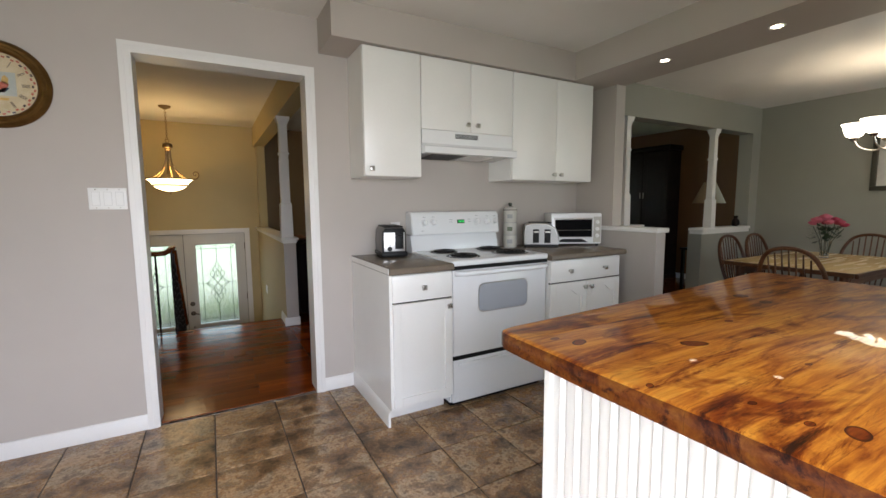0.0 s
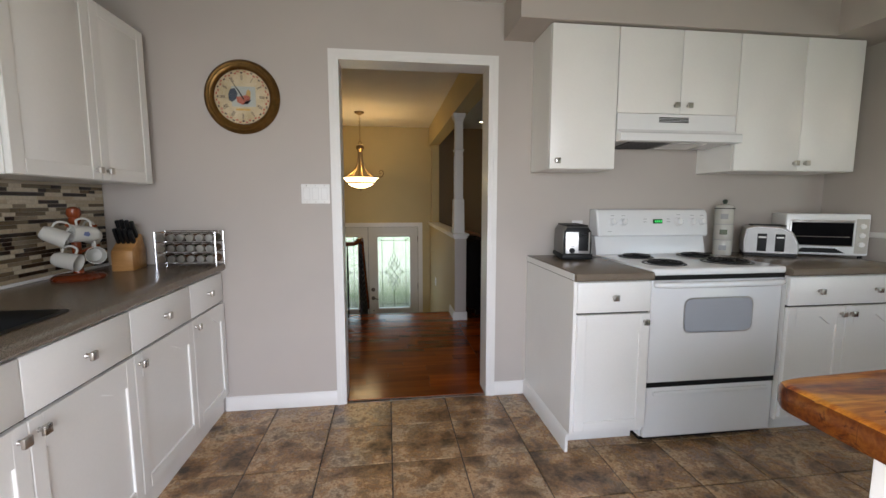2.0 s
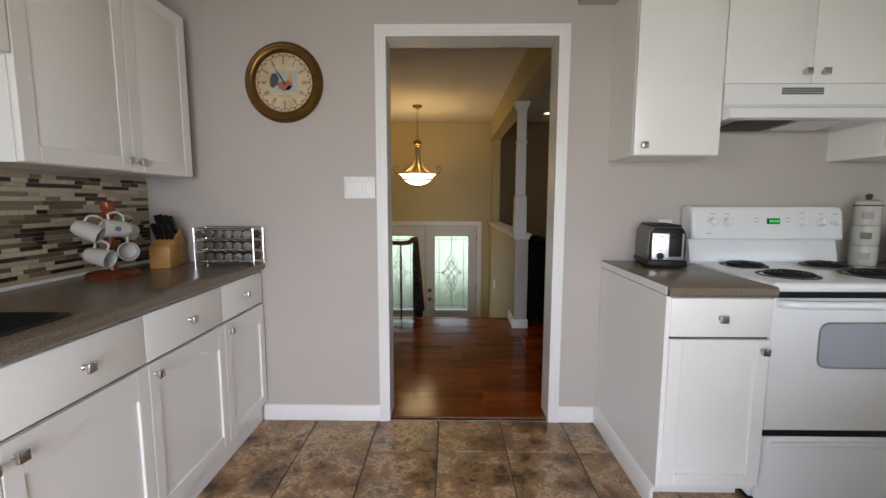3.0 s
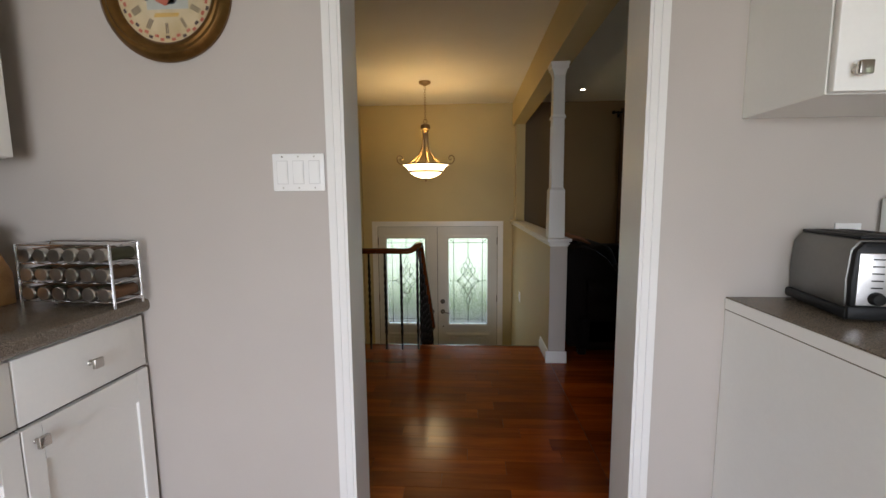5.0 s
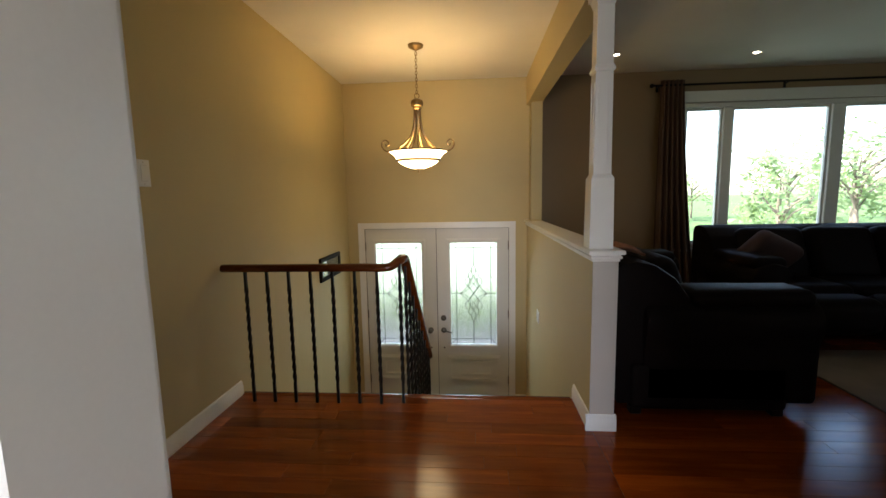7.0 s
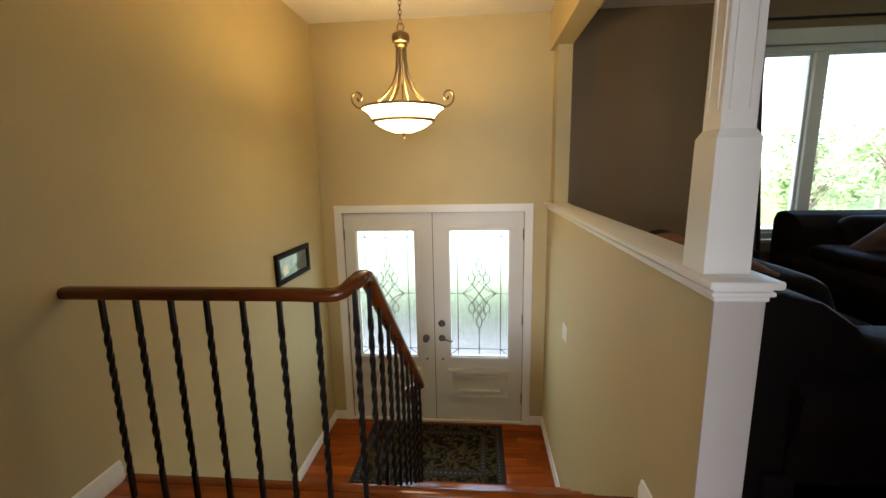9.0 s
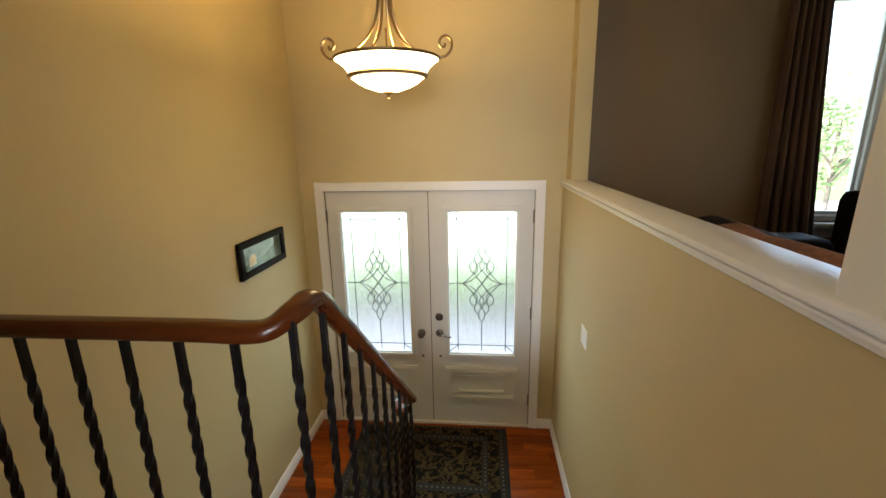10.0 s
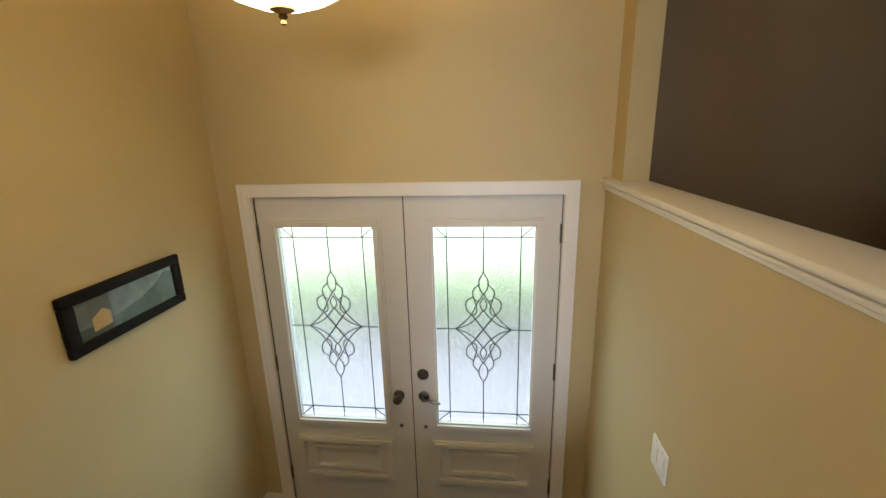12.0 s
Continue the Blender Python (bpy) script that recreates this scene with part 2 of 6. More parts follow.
def knotty_pine(name, tint=1.0):
    """Glossy pine slab: board seams, long grain, burnt dark streaks and a few ringed knots."""
    m, nt, b, make, link = shader(name)
    v = coords(nt, "World", (1.0, 9.0, 9.0))
    w = coords(nt, "World", (2.0, 5.0, 5.0))
    grain, fine = noise_tex(nt, v, 3.0, 8, 0.66, 0.7), noise_tex(nt, coords(nt, "World", (1.0, 26.0, 26.0)), 5.0, 6, 0.7, 0.3)
    streak, patch = noise_tex(nt, v, 2.1, 7, 0.72, 0.6), noise_tex(nt, w, 1.7, 5, 0.62, 0.9)
    c = ramp(nt, grain, [(0.34, (0.26, 0.058, 0.006)), (0.44, (0.56, 0.185, 0.018)), (0.54, (0.76, 0.31, 0.034)), (0.66, (0.90, 0.45, 0.065))])
    c = mixed(nt, 1.0, c, ramp(nt, fine, [(0.36, (0.80, 0.71, 0.63)), (0.52, (1, 1, 1)), (0.7, (1.08, 1.1, 1.12))]), "MULTIPLY")
    c = mixed(nt, 1.0, c, ramp(nt, streak, [(0.32, (0.05, 0.02, 0.01)), (0.40, (0.38, 0.21, 0.11)), (0.46, (1, 1, 1))]), "MULTIPLY")
    c = mixed(nt, 1.0, c, ramp(nt, patch, [(0.36, (0.40, 0.22, 0.12)), (0.49, (1, 1, 1))]), "MULTIPLY")
    where = make("ShaderNodeNewGeometry").outputs["Position"]
    wobble = noise_tex(nt, where, 14, 2)
    for x, y, size, lean in ((0.868, 0.722, 0.026, 20), (0.835, 0.775, 0.015, 0), (1.109, 0.572, 0.034, -25), (1.80, 0.803, 0.036, 10), (1.767, 0.705, 0.026, 0), (2.244, 0.861, 0.032, 0), (1.40, 0.64, 0.016, 0), (0.909, 0.204, 0.027, 15), (0.88, 0.335, 0.011, 0), (0.88, 0.254, 0.011, 0), (0.79, 0.47, 0.012, 30), (1.184, 0.368, 0.012, 0), (1.45, 0.3, 0.03, 10)):
        mp = make("ShaderNodeMapping")
        mp.vector_type = "TEXTURE"
        mp.inputs["Location"].default_value = (x, y, 0.921)
        mp.inputs["Rotation"].default_value = (0, 0, radians(lean))
        mp.inputs["Scale"].default_value = (size * 1.35, size * 0.8, 0.5)
        link(where, mp.inputs[0])
        ln, add = make("ShaderNodeVectorMath"), make("ShaderNodeMath")
        ln.operation, add.operation = "LENGTH", "MULTIPLY_ADD"
        link(mp.outputs[0], ln.inputs[0])
        link(wobble, add.inputs[0])
        add.inputs[1].default_value = 0.5
        link(ln.outputs["Value"], add.inputs[2])
        c = mixed(nt, 1.0, c, ramp(nt, add.outputs[0], [(0.2, (0.30, 0.16, 0.09)), (0.75, (0.42, 0.22, 0.12)), (0.95, (0.07, 0.03, 0.02)), (1.15, (0.55, 0.38, 0.25)), (1.6, (1, 1, 1))]), "MULTIPLY")
    wave = make("ShaderNodeTexWave")
    wave.bands_direction, wave.wave_profile = "Y", "SAW"
    wave.inputs["Scale"].default_value, wave.inputs["Distortion"].default_value = 0.314 / 0.19, 0.0
    link(where, wave.inputs["Vector"])
    c = mixed(nt, 1.0, c, ramp(nt, wave.outputs[0], [(0.0, (0.5, 0.36, 0.25)), (0.010, (1, 1, 1))]), "MULTIPLY")
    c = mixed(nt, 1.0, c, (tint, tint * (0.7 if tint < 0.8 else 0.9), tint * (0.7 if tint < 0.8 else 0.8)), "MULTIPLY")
    link(c, b.inputs["Base Color"])
    b.inputs["Roughness"].default_value, b.inputs["Coat Weight"].default_value, b.inputs["Coat Roughness"].default_value = 0.45, 0.55, 0.04
    b.inputs["Specular IOR Level"].default_value = 0.2
    bump(nt, b, grain, 0.03)
    return m


TILE, LAMINATE, PINE = slate_tile(), worktop_laminate(), knotty_pine("varnished_knotty_pine", 0.93)
PINE_EDGE = knotty_pine("dark_red_pine_edge", 0.2)


def mosaic_glass():
    m, nt, b, make, link = shader("mosaic_strip_glaze")
    rnd = make("ShaderNodeObjectInfo").outputs["Random"]
    r = make("ShaderNodeValToRGB")
    r.color_ramp.interpolation = "CONSTANT"
    el = r.color_ramp.elements
    shades = [(0.0, (0.022, 0.011, 0.006)), (0.27, (0.42, 0.34, 0.23)), (0.48, (0.12, 0.085, 0.045)), (0.64, (0.21, 0.16, 0.10)), (0.78, (0.52, 0.44, 0.32))]
    while len(el) < len(shades):
        el.new(0.5)
    for e, (p, c) in zip(el, shades):
        e.position, e.color = p, (*c, 1)
    link(rnd, r.inputs[0])
    f = noise_tex(nt, coords(nt, "World"), 90, 4)
    link(mixed(nt, 1.0, r.outputs[0], ramp(nt, f, [(0.3, (0.8, 0.8, 0.8)), (0.7, (1.1, 1.1, 1.1))]), "MULTIPLY"), b.inputs["Base Color"])
    b.inputs["Roughness"].default_value = 0.22
    return m


MOSAIC = mosaic_glass()


# ---- builders ----
def bx(x0, x1, y0, y1, z0, z1, b=0.0, seg=1):
    bm = bmesh.new()
    bmesh.ops.create_cube(bm, size=1, matrix=Matrix.Translation(((x0 + x1) / 2, (y0 + y1) / 2, (z0 + z1) / 2)) @ Matrix.Diagonal((abs(x1 - x0), abs(y1 - y0), abs(z1 - z0), 1)))
    if b:
        bmesh.ops.bevel(bm, geom=bm.edges[:], offset=b, segments=seg, affect="EDGES", profile=0.5, clamp_overlap=True)
    return bm


def join(*bms):
    out = bmesh.new()
    for b in bms:
        tmp = bpy.data.meshes.new("tmp")
        b.to_mesh(tmp)
        out.from_mesh(tmp)
        bpy.data.meshes.remove(tmp)
        b.free()
    return out


def moved(bm, m):
    bmesh.ops.transform(bm, matrix=m, verts=bm.verts[:])
    return bm


def lathe(profile, seg=24, caps=True):
    """Turned about z from (radius, height) pairs."""
    bm = bmesh.new()
    rings = []
    for r, z in profile:
        rings.append([bm.verts.new((r * math.cos(2 * math.pi * i / seg), r * math.sin(2 * math.pi * i / seg), z)) for i in range(seg)])
    for a, b in zip(rings, rings[1:]):
        for i in range(seg):
            bm.faces.new((a[i], a[(i + 1) % seg], b[(i + 1) % seg], b[i]))
    if caps:
        bm.faces.new(rings[0][::-1])
        bm.faces.new(rings[-1])
    bmesh.ops.recalc_face_normals(bm, faces=bm.faces[:])
    return bm


def tube(points, radius, seg=8, twist=None):
    """A round bar along the points; radius is a number or one for each point."""
    bm = bmesh.new()
    pts = [Vector(p) for p in points]
    radii = radius if isinstance(radius, (list, tuple)) else [radius] * len(pts)
    rings, side = [], None
    for i, p in enumerate(pts):
        d = (pts[min(i + 1, len(pts) - 1)] - pts[max(i - 1, 0)]).normalized()
        if side is None:
            side = d.orthogonal().normalized()
        side = (side - d * side.dot(d)).normalized()
        other = d.cross(side)
        rings.append([bm.verts.new(p + radii[i] * (math.cos(2 * math.pi * k / seg) * side + math.sin(2 * math.pi * k / seg) * other)) for k in range(seg)])
    for a, b in zip(rings, rings[1:]):
        for i in range(seg):
            bm.faces.new((a[i], a[(i + 1) % seg], b[(i + 1) % seg], b[i]))
    bm.faces.new(rings[0][::-1])
    bm.faces.new(rings[-1])
    bmesh.ops.recalc_face_normals(bm, faces=bm.faces[:])
    return bm


def prism(outline, axis, lo, hi, b=0.0):
    """An outline in the two other axes, drawn out along one."""
    bm = bmesh.new()

    def at(p, q):
        return {"x": (q, p[0], p[1]), "y": (p[0], q, p[1]), "z": (p[0], p[1], q)}[axis]
    lower, upper = [bm.verts.new(at(p, lo)) for p in outline], [bm.verts.new(at(p, hi)) for p in outline]
    n = len(outline)
    bm.faces.new(lower[::-1])
    bm.faces.new(upper)
    for i in range(n):
        bm.faces.new((lower[i], lower[(i + 1) % n], upper[(i + 1) % n], upper[i]))
    bmesh.ops.recalc_face_normals(bm, faces=bm.faces[:])
    if b:
        bmesh.ops.bevel(bm, geom=bm.edges[:], offset=b, segments=2, affect="EDGES", profile=0.5, clamp_overlap=True)
    return bm


def link_mesh(name, bm, material, smooth=35):
    me = bpy.data.meshes.new(name)
    bm.to_mesh(me)
    bm.free()
    me.materials.append(material)
    if smooth:
        me.shade_smooth()
        me.set_sharp_from_angle(angle=radians(smooth))
    return new(name, me)


def part(name, bm, material, parent, label="", smooth=35):
    ob = link_mesh(name, bm, material, smooth)
    ob.parent = parent
    if label:
        tagged(ob, label)
    return ob


def structure(name, bm, material, label, smooth=35):
    return tagged(link_mesh(name, bm, material, smooth), label, "building part", kind="structure")


def thing(name, at, label, category, group="", turn=0):
    ob = new(name)
    ob.empty_display_size = 0.1
    ob.matrix_world = pose(*at, 0, 0, turn)
    return tagged(ob, label, category, group)


def solid(name, bm, material, label, category, group="", at=(0, 0, 0), turn=0):
    ob = tagged(link_mesh(name, bm, material), label, category, group)
    ob.matrix_world = pose(*at, 0, 0, turn)
    return ob


def panel_wall(along, lo, hi, a0, a1, z0, z1, holes=()):
    """A wall along x or y from a0 to a1, between lo and hi in the other axis, with holes (a0, a1, z0, z1)."""
    ca = sorted({a0, a1, *(h[0] for h in holes), *(h[1] for h in holes)})
    cz = sorted({z0, z1, *(h[2] for h in holes), *(h[3] for h in holes)})
    pieces = []
    for p, q in zip(ca, ca[1:]):
        run = None
        for r, s in zip(cz, cz[1:]):
            hole = any(h[0] <= p and q <= h[1] and h[2] <= r and s <= h[3] for h in holes)
            if hole:
                if run:
                    pieces.append((p, q, *run))
                run = None
            else:
                run = (run[0], s) if run else (r, s)
        if run:
            pieces.append((p, q, *run))
    return join(*[bx(p, q, lo, hi, r, s) if along == "x" else bx(lo, hi, p, q, r, s) for p, q, r, s in pieces])


# ---- structure ----
K, F = 0.0, -1.225          # kitchen floor, foyer floor
KC, HC = 2.45, 2.486           # ceilings
WY0, WY1 = 2.82, 2.978         # wall between kitchen and hall
LX, EX = -1.565, 6.27
HX, VX, FY = -1.337, 7.0, 7.315  # hall's west wall, living room's east wall, front wall
DL, DR, DT = -0.256, 0.637, 2.086

structure("wall_north", panel_wall("x", WY0, WY1, LX - 0.12, 3.15, -1.3, 2.75, [(DL - 0.02, DR + 0.02, K, DT + 0.02)]), PAINT, "greige painted wall with a doorway")
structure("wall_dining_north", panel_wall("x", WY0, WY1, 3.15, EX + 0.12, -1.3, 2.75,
          [(3.15, 3.98, 1.02, 2.13), (3.98, 5.08, K, 2.13), (5.08, 6.08, 0.945, 2.13)]), DIMMED_SAGE_PAINT, "greenish wall with pillared openings, darkened for the dim room")
structure("wall_west", panel_wall("y", LX - 0.12, LX, SY, WY0, -0.3, 2.75, [(-1.25, 0.15, K, 2.02)]), PAINT, "greige painted kitchen wall behind the counter")
structure("wall_south", panel_wall("x", SY - 0.12, SY, LX - 0.12, EX + 0.12, -0.3, 2.75, [(-0.8, 1.2, 0.4, 2.0), (3.95, 5.45, 0.45, 1.95)]), PAINT, "greige painted wall with patio door and window")
structure("wall_east", panel_wall("y", EX, EX + 0.12, SY, WY0, -0.3, 2.75), DIMMED_SAGE_PAINT, "greenish dining room wall, darkened for its dim light")
structure("floor_dining", bx(3.163, EX, SY, WY0, K - 0.16, K), HARDWOOD_REST, "red-brown hardwood floor of the dining room")
structure("floor_kitchen", bx(LX, 3.163, SY, WY0, K - 0.16, K - 0.004), GROUT, "brown grout bed under slate tiles")
structure("ceiling_kitchen", bx(LX, EX, SY, WY0, KC, KC + 0.1), CEIL, "white stippled ceiling")
structure("soffit", bx(0.728, 2.65, 2.485, WY0, 2.238, KC), PAINT, "boxed soffit above the wall cabinets")
structure("beam", bx(2.65, 3.14, SY, WY0, 2.24, KC), PAINT, "wide dropped beam between kitchen and dining room")
structure("wall_pier", join(bx(3.04, 3.15, 2.41, WY0, 1.08, 2.24), bx(3.04, 3.15, 2.0, WY0, K, 1.045)), PAINT, "low wall and pier beside the worktop")
structure("ledge_kitchen", bx(3.02, 3.17, 1.98, WY0, 1.045, 1.08, 0.006, 2), TRIM, "white painted ledge on the low wall")

# hall, foyer and living room
structure("wall_hall_west", panel_wall("y", HX - 0.12, HX, WY1, FY, -1.4, HC), HALL_PAINT, "tan painted stairwell wall")
structure("wall_front", panel_wall("x", FY, FY + 0.16, HX - 0.12, 0.80, -1.4, HC, [(-1.145, 0.525, F, 0.862)]), HALL_PAINT, "tan painted front wall with double doors")
structure("wall_living_front", panel_wall("x", FY, FY + 0.16, 0.80, VX, -1.4, HC, [(2.37, 4.62, 0.60, 2.15)]), SHADED_LIVING_PAINT, "living room wall with a picture window, darkened for its backlit shade")
structure("wall_living_east", panel_wall("y", VX, VX + 0.12, WY1, FY, -0.3, HC), LAMPLIT_EAST_PAINT, "living room wall coloured rust brown for warm lamplight")
structure("half_wall", bx(0.722, 0.838, 4.605, FY, -1.4, 0.881), HALL_PAINT, "tan half wall between stairs and living room")
structure("header_beam", join(bx(0.712, 0.86, WY1, FY, 2.185, HC), bx(0.745, 0.86, 7.14, FY, 0.936, 2.185)), HALL_PAINT, "tan header beam over the half wall")
structure("ceiling_hall", bx(HX, 0.712, WY1, FY, HC, HC + 0.1), CEIL, "white stippled hall ceiling")
structure("ceiling_living", bx(0.712, VX, WY1, FY, HC, HC + 0.1), CEIL, "white stippled living room ceiling")
structure("floor_hall", bx(HX, 0.73, WY1 - 0.08, 4.93, -0.25, -0.004), OAK, "wooden subfloor of the hall")
structure("floor_living", bx(0.73, VX, WY1, FY, -0.25, -0.004), OAK, "wooden subfloor of the living room")
structure("floor_foyer", bx(HX, 0.722, 4.93, FY, F - 0.2, F - 0.004), OAK, "wooden subfloor of the foyer")


def casing(x0, x1, z0, top, face, way, w=0.07):
    """Mitred door trim of two steps round an opening; way is -1 where it faces -y."""
    out = []
    for inner, outer, t in ((0.0, w, 0.013), (0.010, w - 0.003, 0.0165), (w - 0.026, w - 0.003, 0.020)):
        y0, y1 = sorted((face, face + way * t))
        out.append(prism([(x0 - outer, z0), (x0 - inner, z0), (x0 - inner, top + inner), (x0 - outer, top + outer)], "y", y0, y1))
        out.append(prism([(x1 + inner, z0), (x1 + outer, z0), (x1 + outer, top + outer), (x1 + inner, top + inner)], "y", y0, y1))
        out.append(prism([(x0 - inner, top + inner), (x1 + inner, top + inner), (x1 + outer, top + outer), (x0 - outer, top + outer)], "y", y0, y1))
    return join(*out)


def base_run(along, a0, a1, face, way, z0, h=0.088):
    """A length of stepped baseboard on a wall's face."""
    p = [(0, 0), (0.014, 0), (0.014, h * 0.66), (0.0105, h * 0.72), (0.0105, h * 0.86), (0.006, h * 0.97), (0, h)]
    return prism([(face + way * q, z0 + z) for q, z in p], "y" if along == "y" else "x", a0, a1)


tagged(structure("door_casing", casing(DL, DR, K, DT, WY0, -1, 0.058), TRIM, "white painted door casing round the open doorway"), category="door trim")
structure("door_casing_hall", casing(DL - 0.006, DR + 0.006, 0.0, DT + 0.006, WY1, 1, 0.058), TRIM, "white painted door casing on the hall side")
structure("door_jamb", join(bx(DL - 0.018, DL, WY0, WY1, K, DT), bx(DR, DR + 0.018, WY0, WY1, K, DT), bx(DL - 0.018, DR + 0.018, WY0, WY1, DT, DT + 0.018)), TRIM, "white painted jamb lining the doorway")
structure("door_threshold", prism([(2.846, -0.003), (2.852, 0.004), (2.984, 0.004), (2.984, -0.05), (2.846, -0.05)], "x", DL, DR), HARDWOOD, "red-brown wooden threshold strip")
for n, a0, a1 in (("baseboard_kitchen", -0.975, DL - 0.058), ("baseboard_stove", DR + 0.058, 0.905)):
    structure(n, base_run("x", a0, a1, WY0, -1, K), TRIM, "white stepped baseboard on the kitchen wall")
structure("baseboard_hall", base_run("y", WY1, 4.93, HX, 1, 0.0), TRIM, "white stepped baseboard of the hall")
structure("baseboard_foyer_west", base_run("y", 4.94, FY, HX, 1, F), TRIM, "white stepped baseboard of the foyer")
structure("baseboard_foyer_east", base_run("y", 6.26, FY, 0.722, -1, F), TRIM, "white stepped baseboard under the half wall")
structure("baseboard_front", join(base_run("x", HX, -1.218, FY, -1, F), base_run("x", 0.598, 0.722, FY, -1, F)), TRIM, "white stepped baseboard beside the front door")
structure("baseboard_pier", join(base_run("y", 4.605, 4.95, 0.722, -1, 0.0), base_run("x", 0.698, 0.852, 4.605, -1, 0.0), base_run("y", 4.605, 5.2, 0.838, 1, 0.0)), TRIM, "white stepped baseboard round the half wall's end")
structure("baseboard_living", join(base_run("y", WY1, FY, VX, -1, 0.0), base_run("x", 0.86, VX, FY, -1, 0.0), base_run("y", 5.2, FY, 0.838, 1, 0.0)), TRIM, "white stepped baseboard of the living room")
structure("baseboard_dining", join(base_run("y", SY, WY0, EX, -1, K), base_run("x", 5.08, EX, WY0, -1, K)), TRIM, "white stepped baseboard of the dining room")

# the half wall's moulded cap, with a wider block at its end
def cap_rails(y0, y1, x0, x1):
    return join(bx(x0 - 0.030, x1 + 0.030, y0 - 0.030, y1, 0.914, 0.936, 0.006, 2), bx(x0 - 0.012, x1 + 0.012, y0 - 0.012, y1, 0.907, 0.914), bx(x0 - 0.019, x1 + 0.019, y0 - 0.019, y1, 0.893, 0.907, 0.006, 2), bx(x0 - 0.009, x1 + 0.009, y0 - 0.009, y1, 0.879, 0.893, 0.003, 1))


structure("half_wall_cap", cap_rails(4.605, FY, 0.722, 0.838), TRIM, "white moulded cap on the half wall")
# White face given the greige paint, so its shade sits in the colour.
structure("half_wall_pier", bx(0.719, 0.841, 4.602, 4.61, 0.0, 0.878), PAINT, "white end face of the half wall, coloured greige for its shade")


def pillar(name, x, y, z0, z1, label, k=0.93):
    """A square pillar: wide foot, chamfered neck, slim panelled shaft, ring and capital."""
    def sq(w0, w1, a, b):
        w0, w1 = w0 * k, w1 * k
        bm = bx(-0.5, 0.5, -0.5, 0.5, 0, 1)
        for v in bm.verts:
            w = w0 if v.co.z < 0.5 else w1
            v.co.x, v.co.y, v.co.z = x + v.co.x * w, y + v.co.y * w, a if v.co.z < 0.5 else b
        return bm
    h = z1 - z0
    neck, ring = z0 + 0.28 * h, z0 + 0.69 * h
    ob = tagged(new(name), label, "pillar", kind="structure")
    part("foot", join(sq(0.126, 0.118, z0, neck), sq(0.118, 0.093, neck, neck + 0.022)), TRIM, ob)
    part("shaft", sq(0.093, 0.085, neck + 0.022, z1 - 0.075), TRIM, ob)
    strips = []
    for s, t in ((1, 0), (-1, 0), (0, 1), (0, -1)):
        for e in (-1, 1):
            cx, cy = x + k * (s * 0.0457 + (0.025 * e if t else 0)), y + k * (t * 0.0457 + (0.025 * e if s else 0))
            strips.append(bx(cx - 0.0035, cx + 0.0035, cy - 0.0035, cy + 0.0035, neck + 0.07, ring - 0.05))
    part("panel_moulding", join(*strips), TRIM, ob)
    part("ring", join(sq(0.100, 0.108, ring, ring + 0.012), sq(0.108, 0.092, ring + 0.012, ring + 0.03)), TRIM, ob)
    part("capital", join(sq(0.088, 0.112, z1 - 0.085, z1 - 0.045), sq(0.128, 0.132, z1 - 0.045, z1 - 0.018), sq(0.142, 0.142, z1 - 0.018, z1)), TRIM, ob)
    return ob


pillar("pillar_stairs", 0.772, 4.715, 0.936, 2.185, "white square pillar with panelled shaft on the half wall")
pillar("pillar_dining", 3.78, 2.88, 1.05, 2.13, "white square pillar on the dining room ledge", 0.74)
pillar("pillar_dining", 5.33, 2.88, 0.975, 2.13, "white square pillar beside the dining room opening", 0.74)
structure("ledge_dining", join(bx(3.17, 4.0, 2.79, 2.97, 1.02, 1.05, 0.006, 2), bx(5.06, 6.10, 2.79, 2.97, 0.945, 0.975, 0.006, 2), bx(5.07, 6.09, 2.803, 2.957, 0.905, 0.945)), TRIM, "white painted ledges of the dining room openings")

# stairs
stairs = tagged(new("stairs"), "short flight of red-brown wooden stairs down to the foyer", "stairs", kind="structure")
RISE = -F / 6
for i in range(6):
    z, y = -RISE * i, 4.94 + 0.26 * (i - 1)
    if i:
        part("tread", bx(-0.345, 0.703, y - 0.02, y + 0.262, z - 0.028, z, 0.006, 2), HARDWOOD, stairs)
    part("riser", bx(-0.335, 0.703, y + 0.26 - 0.02, y + 0.256, z - RISE, z - 0.03), TRIM, stairs)
part("stringer", prism([(4.95, -0.05), (6.22, -1.07), (6.22, F), (4.95, F)], "x", -0.36, -0.335), TRIM, stairs, "white painted stringer")
structure("landing_nosing", bx(HX, 0.703, 4.915, 4.965, -0.03, 0.004, 0.008, 2), HARDWOOD, "rounded wooden nosing at the landing's edge")
structure("landing_fascia", bx(HX, -0.36, 4.932, 4.95, F, -0.03), TRIM, "white fascia under the landing's edge")


def twisted_bar(x, y, z0, z1, w=0.0075):
    """A square iron bar with a twist along its middle."""
    bm = bmesh.new()
    n, rings = 40, []
    for i in range(n + 1):
        f = i / n
        turn = math.pi * 5 * min(1, max(0, (f - 0.14) / 0.72))
        r = w * (1.62 if 0.14 < f < 0.86 else 1.42)
        rings.append([bm.verts.new((x + r * math.cos(turn + k * math.pi / 2 + 0.785), y + r * math.sin(turn + k * math.pi / 2 + 0.785), z0 + (z1 - z0) * f)) for k in range(4)])
    for a, b in zip(rings, rings[1:]):
        for k in range(4):
            bm.faces.new((a[k], a[(k + 1) % 4], b[(k + 1) % 4], b[k]))
    bm.faces.new(rings[0][::-1])
    bm.faces.new(rings[-1])
    return bm


